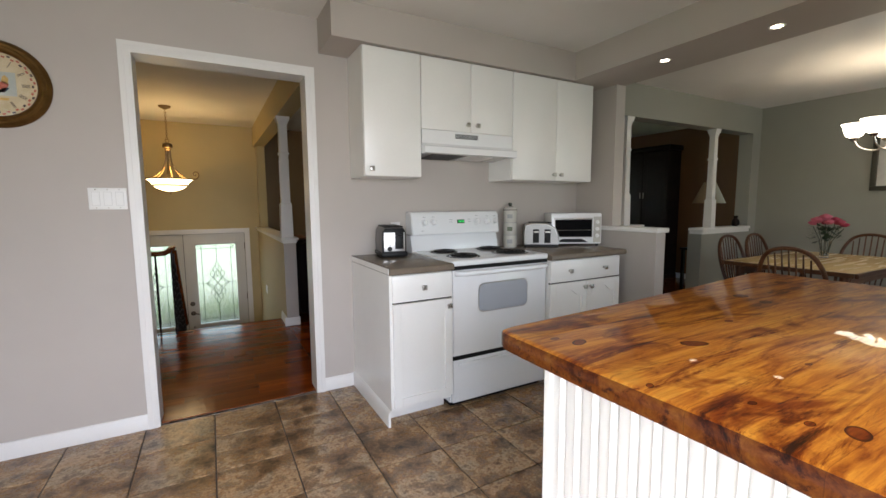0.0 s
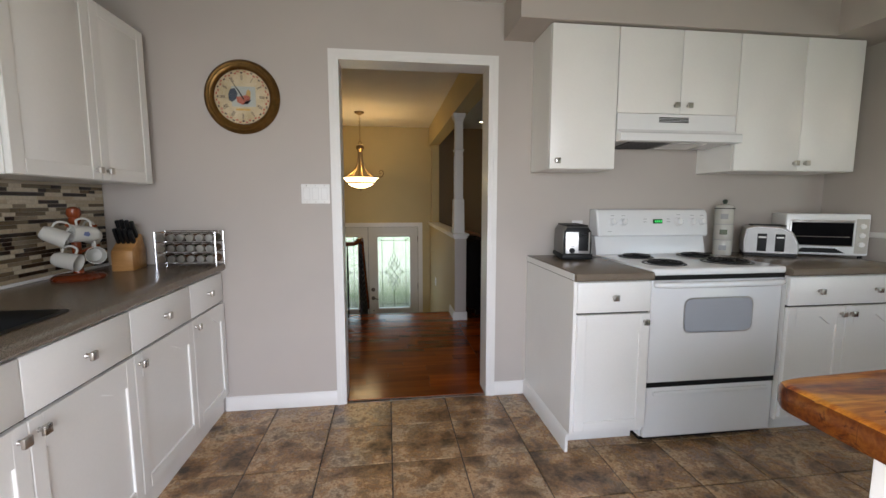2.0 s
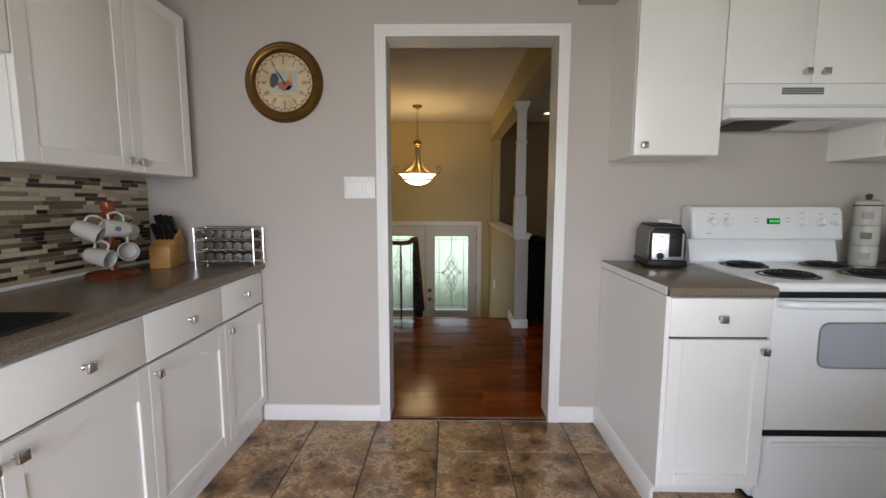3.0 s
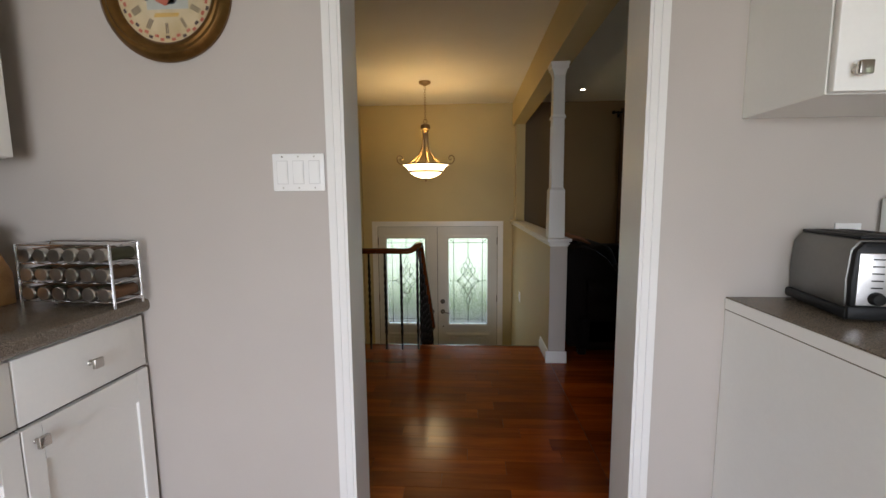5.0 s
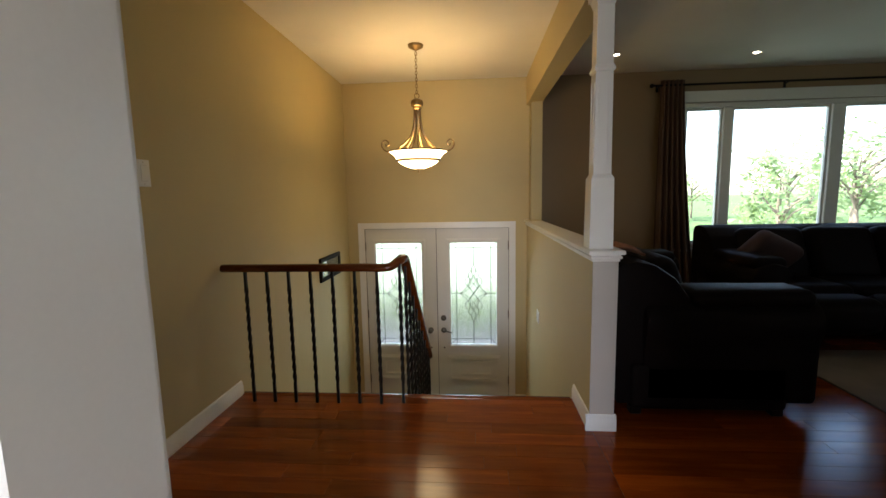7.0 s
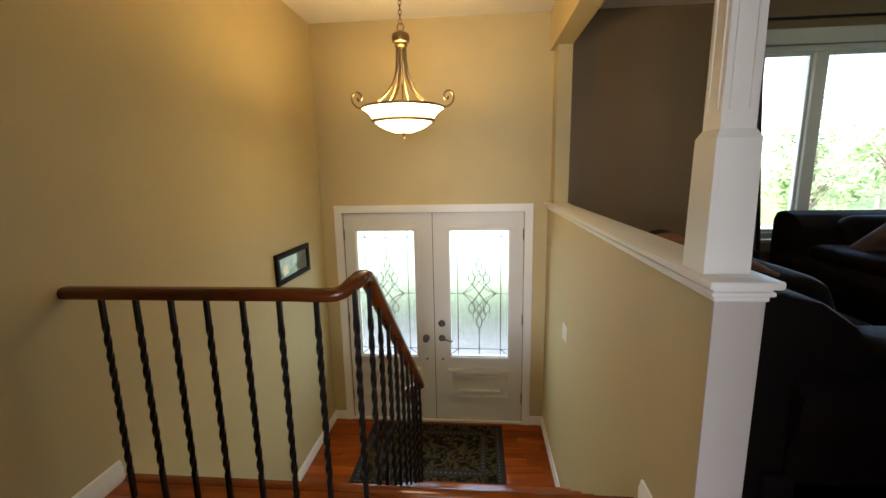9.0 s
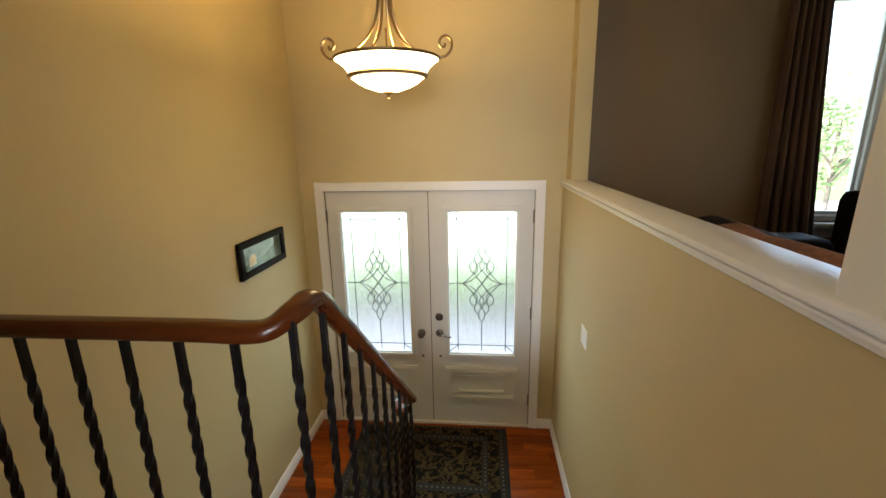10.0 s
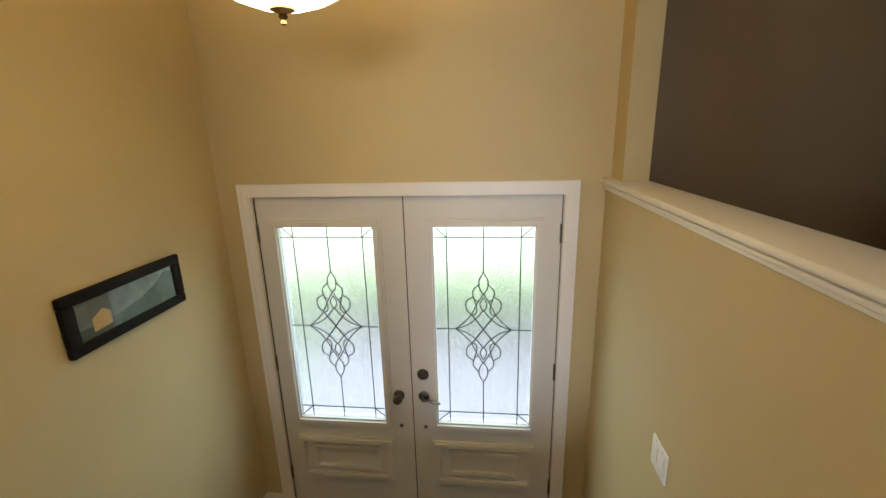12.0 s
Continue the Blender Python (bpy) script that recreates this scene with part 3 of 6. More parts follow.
def rail_profile(points, w=0.031, h=0.0225):
    """A rounded handrail swept along a path, always upright."""
    bm = bmesh.new()
    pts, rings, n = [Vector(p) for p in points], [], 14
    for i, p in enumerate(pts):
        d = pts[min(i + 1, len(pts) - 1)] - pts[max(i - 1, 0)]
        side = Vector((d.y, -d.x, 0)).normalized()
        up = side.cross(d).normalized()
        ring = []
        for k in range(n):
            a = 2 * math.pi * k / n
            c, s = math.cos(a), math.sin(a)
            ring.append(bm.verts.new(p + side * w * math.copysign(abs(c) ** 0.7, c) + up * h * math.copysign(abs(s) ** 0.75, s)))
        rings.append(ring)
    for a, b in zip(rings, rings[1:]):
        for k in range(n):
            bm.faces.new((a[k], a[(k + 1) % n], b[(k + 1) % n], b[k]))
    bm.faces.new(rings[0][::-1])
    bm.faces.new(rings[-1])
    bmesh.ops.recalc_face_normals(bm, faces=bm.faces[:])
    return bm


def spline(knots, n=8):
    """A smooth line through the knots."""
    k = [Vector(p) for p in knots]
    k = [2 * k[0] - k[1], *k, 2 * k[-1] - k[-2]]
    out = []
    for a, b, c, d in zip(k, k[1:], k[2:], k[3:]):
        for i in range(n):
            t = i / n
            out.append(0.5 * (2 * b + (c - a) * t + (2 * a - 5 * b + 4 * c - d) * t * t + (3 * b - a - 3 * c + d) * t ** 3))
    return [*out, k[-2]]


railing = thing("stair_railing", (0, 0, 0), "red-brown wooden handrail on twisted black iron balusters", "railing")
RY, RX = 4.84, -0.283
rail_path = [(HX, RY, 0.818), (-1.1, RY, 0.818), (-0.75, RY, 0.818), (-0.50, RY, 0.818), (-0.40, RY, 0.816), (-0.34, RY + 0.008, 0.822), (-0.296, RY + 0.045, 0.850), (RX, RY + 0.12, 0.850), (RX, RY + 0.24, 0.752)]
z_of = lambda y: 0.752 - 0.90 * (y - RY - 0.24)
rail_path += [(RX, y, z_of(y)) for y in (5.3, 5.6, 5.9, 6.12)]
rail_path += [(RX - 0.004, 6.165, -0.222), (RX - 0.02, 6.20, -0.248), (RX - 0.05, 6.212, -0.262), (RX - 0.082, 6.195, -0.268), (RX - 0.094, 6.16, -0.271), (RX - 0.075, 6.128, -0.273), (RX - 0.045, 6.13, -0.275), (RX - 0.035, 6.155, -0.276)]
part("handrail", rail_profile(spline(rail_path, 9)), RAIL_WOOD, railing, "varnished cherry handrail with a raised turn")
for i in range(8):
    part("baluster", twisted_bar(-1.204 + 0.1304 * i, RY + (0.012 if i == 7 else 0), 0.0, 0.81 if i < 7 else 0.84), IRON, railing)
for i in range(9):
    y = 5.00 + 0.14 * i
    step = max(0, int((y - 4.94) // 0.26) + 1)
    part("baluster", twisted_bar(RX, y, -RISE * min(5, step), z_of(y) - 0.015 if y > 5.05 else 0.82), IRON, railing)
part("newel", tube([(RX - 0.05, 6.165, F), (RX - 0.05, 6.165, -0.304)], 0.012, 10), IRON, railing, "slim iron newel")
part("volute_eye", moved(lathe([(0.0, -0.302), (0.020, -0.302), (0.026, -0.292), (0.026, -0.268), (0.020, -0.258), (0.0, -0.256)], 20, False), Matrix.Translation((RX - 0.052, 6.162, 0))), RAIL_WOOD, railing, "rounded volute end")

# ---- pendant ----
pendant = thing("pendant_lamp", (-0.345, 6.21, -0.054), "antique brass pendant with a lit alabaster bowl hanging from a chain", "lamp")
part("canopy", lathe([(0.012, 2.495), (0.03, 2.505), (0.062, 2.52), (0.066, HC + 0.054)], 28), BRASS, pendant)
links = []
for i in range(13):
    ring = [(0.009 * math.cos(a), 0, 0.019 * math.sin(a)) for a in [2 * math.pi * k / 10 for k in range(11)]]
    links.append(moved(tube(ring, 0.0024, 5), Matrix.Translation((0, 0, 2.155 + 0.0262 * i)) @ Matrix.Rotation(radians(90 * (i % 2)), 4, "Z")))
part("chain", join(*links), BRASS, pendant)
part("loop", moved(tube([(0.02 * math.cos(a), 0, 0.022 * math.sin(a)) for a in [2 * math.pi * k / 16 for k in range(17)]], 0.004, 6), Matrix.Translation((0, 0, 2.125))), BRASS, pendant)
part("hub", lathe([(0.006, 2.105), (0.03, 2.10), (0.05, 2.085), (0.055, 2.06), (0.05, 2.04), (0.036, 2.03), (0.04, 2.02), (0.03, 2.008), (0.0, 2.004)], 24, False), BRASS, pendant)
for i in range(6):
    m = Matrix.Rotation(radians(60 * i + 22), 4, "Z")
    arm = spline([(0.026, 0, 2.015), (0.03, 0, 1.93), (0.042, 0, 1.85), (0.075, 0, 1.775), (0.13, 0, 1.715), (0.20, 0, 1.67)], 5)
    part("arm", moved(tube(arm, 0.0062, 6), m), BRASS, pendant)
for s in (0, 180):
    curl = [(0.245, 0, 1.662), (0.285, 0, 1.672), (0.312, 0, 1.705), (0.308, 0, 1.745), (0.28, 0, 1.76), (0.256, 0, 1.742), (0.258, 0, 1.716), (0.277, 0, 1.712), (0.28, 0, 1.727)]
    part("scroll", moved(tube(spline(curl, 5), 0.0065, 6), Matrix.Rotation(radians(s + 4), 4, "Z")), BRASS, pendant)
part("rim", lathe([(0.252, 1.652), (0.258, 1.657), (0.258, 1.663), (0.252, 1.667), (0.244, 1.662), (0.252, 1.652)], 48, False), BRASS, pendant)
part("upper_bowl", lathe([(0.184, 1.587), (0.192, 1.60), (0.206, 1.622), (0.236, 1.648), (0.250, 1.656), (0.246, 1.660), (0.23, 1.654), (0.2, 1.628), (0.184, 1.60)], 48, False), BULB_GLASS, pendant, "lit alabaster glass")
part("band", lathe([(0.178, 1.572), (0.194, 1.576), (0.198, 1.584), (0.194, 1.592), (0.186, 1.594)], 48, False), BRASS, pendant)
part("lower_bowl", lathe([(0.012, 1.512), (0.06, 1.516), (0.115, 1.535), (0.152, 1.555), (0.178, 1.577)], 48, False), BULB_GLASS, pendant, "lit alabaster glass")
part("finial", lathe([(0.0, 1.474), (0.008, 1.478), (0.006, 1.486), (0.012, 1.494), (0.008, 1.50), (0.03, 1.508), (0.028, 1.516), (0.0, 1.518)], 16, False), BRASS, pendant)
part("stem", tube([(0, 0, 1.515), (0, 0, 1.80)], 0.006, 6), BRASS, pendant)

# ---- front doors ----
OBSCURE = clear_glass("rain_textured_glass", 0.10, (0.97, 1.0, 0.98), 1.0, 130)
# Dark colour that paints the shade in the seams round the leaves.
DOOR_SEAM_SHADE = plain("door_seam_shade", (0.02, 0.018, 0.016), 0.7, relief=0)
LEAD = plain("dark_lead_came", (0.03, 0.033, 0.03), 0.4, 0.8, vary=0.15, grain=100, relief=0.0)


def moulding(x0, x1, z0, z1, w, t, y):
    """A mitred frame of half-round section on a door's face at y."""
    out = []
    for a, b, d in ((0.0, w, t * 0.45), (w * 0.25, w * 0.8, t)):
        i0, i1, j0, j1 = x0 + a, x1 - a, z0 + a, z1 - a
        k0, k1, l0, l1 = x0 + b, x1 - b, z0 + b, z1 - b
        out += [prism([(i0, j0), (i1, j0), (k1, l0), (k0, l0)], "y", y - d, y), prism([(i0, j1), (i1, j1), (k1, l1), (k0, l1)], "y", y - d, y),
                prism([(i0, j0), (i0, j1), (k0, l1), (k0, l0)], "y", y - d, y), prism([(i1, j0), (i1, j1), (k1, l1), (k1, l0)], "y", y - d, y)]
    return join(*out)


def came_lines(cx, cz, w, h):
    """The leaded pattern: border lines, corner mitres and an interlaced ornament."""
    lines = []
    a, b, o = w / 2, h / 2, 0.074
    for s in (-1, 1):
        lines.append([(s * (a - o), -b), (s * (a - o), b)])
        lines.append([(-a, s * (b - 0.068)), (a, s * (b - 0.068))])
        lines.append([(0, 0.006 + s * 0.335), (0, s * b)])
        lines.append([(s * 0.158, 0.006), (s * a, 0.006)])
        for q in (-1, 1):
            lines.append([(s * (a - o), q * (b - 0.068)), (s * a, q * b)])

    def curve(knots):
        return [(p.x * 1.05, p.y) for p in spline([(x, z, 0) for x, z in knots], 6)]
    for q in (-1, 1):
        u = 1.17
        z = lambda v: 0.006 + q * v * u
        lines.append(curve([(0, z(0.29)), (0.023, z(0.25)), (0.02, z(0.21)), (0, z(0.185)), (-0.02, z(0.21)), (-0.023, z(0.25)), (0, z(0.29))]))
        lines.append(curve([(0, z(0.165)), (0.018, z(0.13)), (0, z(0.095)), (-0.018, z(0.13)), (0, z(0.165))]))
        for s in (-1, 1):
            lines.append(curve([(s * 0.02, z(0.235)), (s * 0.055, z(0.20)), (s * 0.05, z(0.16)), (s * 0.03, z(0.145))]))
            lines.append(curve([(s * 0.05, z(0.17)), (s * 0.09, z(0.145)), (s * 0.088, z(0.10)), (s * 0.055, z(0.075)), (s * 0.035, z(0.10)), (s * 0.05, z(0.16))]))
            lines.append(curve([(0, z(0.185)), (s * 0.035, z(0.13)), (s * 0.07, z(0.07)), (s * 0.11, z(0.03)), (s * 0.15, z(0.0))]))
            lines.append(curve([(s * 0.15, z(0.0)), (s * 0.09, z(0.02)), (s * 0.04, z(0.055)), (0, z(0.1))]))
            lines.append([(s * 0.065, z(0.075)), (-s * 0.05, z(-0.06))])
    return join(*[tube([(cx + x, 0, cz + z) for x, z in ln], 0.0031, 6) for ln in lines])


for n, x0, x1, g0, g1, side in (("door_1", -1.142, -0.313, -1.025, -0.477, -1), ("door_2", -0.307, 0.520, -0.158, 0.390, 1)):
    label = "white front door leaf with leaded obscure glass and a moulded panel"
    door = tagged(link_mesh(n, panel_wall("x", 7.385, 7.43, x0, x1, F + 0.07, 0.902, [(g0, g1, -0.483, 0.742)]), DOOR_PAINT), label, "door", kind="structure")
    door.location = (0, -0.055, -0.05)
    part("glass_moulding", moulding(g0 - 0.04, g1 + 0.04, -0.523, 0.782, 0.045, 0.030, 7.385), DOOR_PAINT, door)
    pane = part("pane", bx(g0, g1, 7.402, 7.410, -0.483, 0.742), OBSCURE, door, "rain-textured glass")
    pane.visible_shadow = False
    part("came", moved(came_lines((g0 + g1) / 2, 0.13, g1 - g0, 1.225), Matrix.Translation((0, 7.399, 0))), LEAD, door, "dark lead cames")
    part("panel_moulding", moulding(g0 - 0.035, g1 + 0.035, -0.925, -0.615, 0.045, 0.028, 7.385), DOOR_PAINT, door)
    part("raised_panel", moulding(g0 + 0.055, g1 - 0.055, -0.86, -0.675, 0.03, 0.020, 7.385), DOOR_PAINT, door)
    xe = x0 if side < 0 else x1
    for z in (0.70, -0.11, -0.91):
        part("hinge", tube([(xe, 7.378, z - 0.05), (xe, 7.378, z + 0.05)], 0.009, 8), DOOR_METAL, door)
    kx = -0.392 if side < 0 else -0.240
    turn = Matrix.Rotation(radians(90), 4, "X")
    knob = part("rosette", moved(lathe([(0.033, 0), (0.033, 0.006), (0.02, 0.012), (0.012, 0.014)], 20), Matrix.Translation((kx, 7.385, -0.304)) @ turn), DOOR_METAL, door)
    if side < 0:
        part("knob", moved(lathe([(0.011, 0.01), (0.011, 0.03), (0.026, 0.038), (0.030, 0.052), (0.024, 0.066), (0.0, 0.07)], 20, False), Matrix.Translation((kx, 7.385, -0.304)) @ turn), DOOR_METAL, door, "round pewter knob")
    else:
        part("lever", join(tube([(kx, 7.385, -0.304), (kx, 7.335, -0.304)], 0.010, 8), tube(spline([(kx, 7.335, -0.304), (kx + 0.03, 7.333, -0.301), (kx + 0.065, 7.335, -0.313), (kx + 0.105, 7.335, -0.317)], 5), 0.008, 8)), DOOR_METAL, door, "curved pewter lever")
        part("deadbolt", join(moved(lathe([(0.034, 0), (0.034, 0.008), (0.028, 0.016), (0.0, 0.018)], 20, False), Matrix.Translation((kx, 7.385, -0.157)) @ turn), bx(kx - 0.006, kx + 0.006, 7.352, 7.37, -0.173, -0.141, 0.003)), DOOR_METAL, door, "round pewter deadbolt")
    part("bolt_cover", moved(lathe([(0.012, 0), (0.010, 0.006), (0.0, 0.008)], 12, False), Matrix.Translation((kx + 0.004, 7.385, -0.52)) @ turn), DOOR_METAL, door)
structure("front_door_casing", casing(-1.147, 0.527, F, 0.855, FY, -1, 0.07), TRIM, "white painted casing round the double front doors")
structure("front_door_frame", join(bx(-1.145, -1.1435, FY, FY + 0.16, F, 0.862), bx(0.5215, 0.525, FY, FY + 0.16, F, 0.862), bx(-1.145, 0.525, FY, FY + 0.16, 0.855, 0.862), bx(-1.145, 0.525, FY - 0.01, FY + 0.16, F, F + 0.018)), DOOR_PAINT, "white painted front door frame")
# Dark strips set into the seams in place of their shade.
structure("weather_seal", join(bx(-0.315, -0.305, 7.333, 7.385, F + 0.02, 0.853), bx(-1.1435, -1.1405, 7.321, 7.385, F + 0.02, 0.853), bx(0.5185, 0.5215, 7.321, 7.385, F + 0.02, 0.853), bx(-1.1435, 0.5215, 7.321, 7.385, 0.851, 0.855)), DOOR_SEAM_SHADE, "dark strips standing for shade in the door seams")

# ---- wall plates, picture and mat ----
SWITCH_GAP_SHADE = plain("switch_gap_shade", (0.66, 0.65, 0.63), 0.6, relief=0)


def switch_plate(name, at, turn, gangs, label, w=0.165, h=0.115, blank=0):
    ob = thing(name, at, label, "light switch", turn=turn)
    part("plate", bx(-w / 2, w / 2, -0.006, 0, -h / 2, h / 2, 0.0025, 2), OUTLET, ob)
    for i in range(gangs):
        x = (i - (gangs - 1) / 2) * w / (gangs + 0.25)
        # Grey border painted for the shade in the gap round the rocker.
        part("surround", bx(x - 0.018, x + 0.018, -0.0066, -0.005, -0.0365, 0.0365), SWITCH_GAP_SHADE, ob)
        part("rocker" if i >= blank else "blank_cover", prism([(-0.007, -0.034), (-0.0105, 0.0), (-0.008, 0.034), (-0.005, 0.034), (-0.005, -0.034)], "x", x - 0.0155, x + 0.0155), OUTLET, ob)
        for s in (-1, 1):
            part("screw", moved(lathe([(0.003, 0), (0.002, 0.001)], 8), Matrix.Translation((x, -0.006, s * 0.048)) @ Matrix.Rotation(radians(90), 4, "X")), NICKEL, ob)
    return ob


switch_plate("light_switch", (-0.407, WY0, 1.315), 0, 3, "white triple light switch plate on the kitchen wall", blank=1)
switch_plate("light_switch", (HX, 4.308, 1.34), 90, 1, "white single light switch on the tan hall wall", 0.075, 0.12)
switch_plate("light_switch", (0.722, 6.40, 0.083), 270, 2, "white double light switch above the stairs", 0.12, 0.115)

SKY_PAINT = plain("painted_cloudy_sky", (0.15, 0.20, 0.19), 0.6, vary=0.5, grain=25, relief=0.1)
FIELD_PAINT = plain("painted_green_field", (0.03, 0.065, 0.03), 0.6, vary=0.5, grain=40, relief=0.1)
OCHRE = plain("painted_ochre", (0.55, 0.38, 0.14), 0.5, vary=0.15, grain=60)
picture = thing("framed_picture", (HX, 6.62, 0.535), "black framed landscape painting hung on the tan wall", "picture", turn=90)
for a in ((-0.288, 0.288, 0.074, 0.116), (-0.288, 0.288, -0.116, -0.074), (-0.288, -0.241, -0.074, 0.074), (0.241, 0.288, -0.074, 0.074)):
    part("frame_rail", bx(a[0], a[1], -0.028, -0.001, a[2], a[3], 0.006, 2), FRAME_BLACK, picture, "black painted frame")
part("canvas", bx(-0.242, 0.242, -0.012, -0.002, -0.075, 0.075), SKY_PAINT, picture, "cloudy grey sky")
part("painted_field", prism([(-0.240, -0.074), (0.240, -0.074), (0.240, 0.05), (0.2, 0.06), (0.14, 0.02), (0.05, -0.012), (-0.1, -0.035), (-0.240, -0.03)], "y", -0.0145, -0.0125), FIELD_PAINT, picture, "dark green field and trees")
part("painted_house", prism([(-0.18, -0.055), (-0.10, -0.05), (-0.10, 0.0), (-0.13, 0.022), (-0.18, -0.005)], "y", -0.0165, -0.015), OCHRE, picture, "small yellow house")
glazing = part("glazing", bx(-0.242, 0.242, -0.0195, -0.0185, -0.075, 0.075), GLASS, picture, "clear picture glass")
glazing.visible_shadow = False


def rug_pattern():
    m, nt, b, make, link = shader("patterned_mat_pile")
    v = coords(nt, "Object")
    n, f = noise_tex(nt, v, 13, 3, 0.5, 1.0), noise_tex(nt, v, 260, 3)
    c = ramp(nt, n, [(0.43, (0.006, 0.005, 0.004)), (0.49, (0.032, 0.021, 0.009)), (0.56, (0.085, 0.056, 0.022)), (0.62, (0.010, 0.007, 0.005))])
    c = mixed(nt, 1.0, c, ramp(nt, f, [(0.3, (0.6, 0.6, 0.6)), (0.7, (1.1, 1.1, 1.1))]), "MULTIPLY")
    link(c, b.inputs["Base Color"])
    b.inputs["Roughness"].default_value = 0.95
    b.inputs["Specular IOR Level"].default_value = 0.1
    bump(nt, b, f, 1.0)
    return m


MAT_DARK = plain("black_mat_pile", (0.010, 0.009, 0.008), 0.95, vary=0.25, grain=300, relief=1.0)
MAT_TAN = plain("tan_mat_pile", (0.10, 0.075, 0.042), 0.95, vary=0.25, grain=300, relief=1.0)
MAT_FIELD = rug_pattern()
mat = thing("door_mat", (-0.30, 6.85, F), "black and tan patterned rug lying before the front doors", "rug")
part("backing", bx(-0.63, 0.63, -0.42, 0.42, 0.0, 0.008, 0.003), MAT_DARK, mat)
part("field", bx(-0.42, 0.42, -0.235, 0.235, 0.0075, 0.0105), MAT_FIELD, mat, "faded tan figured field")
for s in (-1, 1):
    part("border", bx(-0.555, 0.555, s * 0.35 - 0.042, s * 0.35 + 0.042, 0.0075, 0.010), MAT_FIELD, mat)
    part("border", bx(s * 0.512 - 0.043, s * 0.512 + 0.043, -0.305, 0.305, 0.0075, 0.010), MAT_FIELD, mat)
dots = []
for s in (-1, 1):
    dots += [bx(x - 0.007, x + 0.007, s * q - 0.006, s * q + 0.006, 0.0075, 0.0105) for q, lim in ((0.27, 23), (0.405, 30)) for x in [0.02 * i for i in range(-lim + 1, lim)] if round(x / 0.02) % 2]
    dots += [bx(s * q - 0.006, s * q + 0.006, y - 0.007, y + 0.007, 0.0075, 0.0105) for q, lim in ((0.447, 12), (0.58, 19)) for y in [0.02 * i for i in range(-lim + 1, lim)] if round(y / 0.02) % 2]
tagged(part("dotted_border", join(*dots), MAT_TAN, mat), "fine tan dots", kind="stuff")

stop = thing("door_stop", (0.708, 6.33, F + 0.055), "nickel spring door stop on the baseboard", "door stop", turn=90)
part("spring", join(*[moved(tube([(0.008 * math.cos(a), 0, 0.008 * math.sin(a)) for a in [2 * math.pi * k / 10 for k in range(11)]], 0.0016, 5), Matrix.Translation((0, 0.006 + 0.0035 * i, 0))) for i in range(14)]), NICKEL, stop)
part("tip", moved(lathe([(0.009, 0), (0.010, 0.01), (0.006, 0.016)], 12), Matrix.Translation((0, 0.054, 0)) @ Matrix.Rotation(radians(-90), 4, "X")), OUTLET, stop, "white rubber tip")


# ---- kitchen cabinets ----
# Dark colour that stands for shade in gaps and slots.
SHADOW = plain("gap_shade_colour", (0.03, 0.028, 0.026), 0.8, relief=0)


def pull(parent, x, z, y=-0.019):
    """A square nickel pull on a short stem, facing -y."""
    k = part("knob", bx(x - 0.0145, x + 0.0145, y - 0.030, y - 0.018, z - 0.0145, z + 0.0145, 0.003, 2), NICKEL, parent, "square nickel knob")
    part("stem", moved(lathe([(0.009, 0), (0.006, 0.006), (0.006, 0.022)], 10), Matrix.Translation((x, y, z)) @ Matrix.Rotation(radians(90), 4, "X")), NICKEL, k)


def arched(x0, x1, z0, z1, inset=0.05, rise=0.05):
    """The outline of a cathedral panel: straight sides and a waved arch at the top."""
    a, b, c, d = x0 + inset, x1 - inset, z0 + inset, z1 - inset - rise
    pts, w = [(a, c), (b, c), (b, d)], b - a
    for i in range(1, 14):
        f = i / 14
        pts.append((b - w * f, d + rise * (0.5 - 0.5 * math.cos(2 * math.pi * min(1, max(0, (f - 0.1) / 0.8))))))
    return pts + [(a, d)]


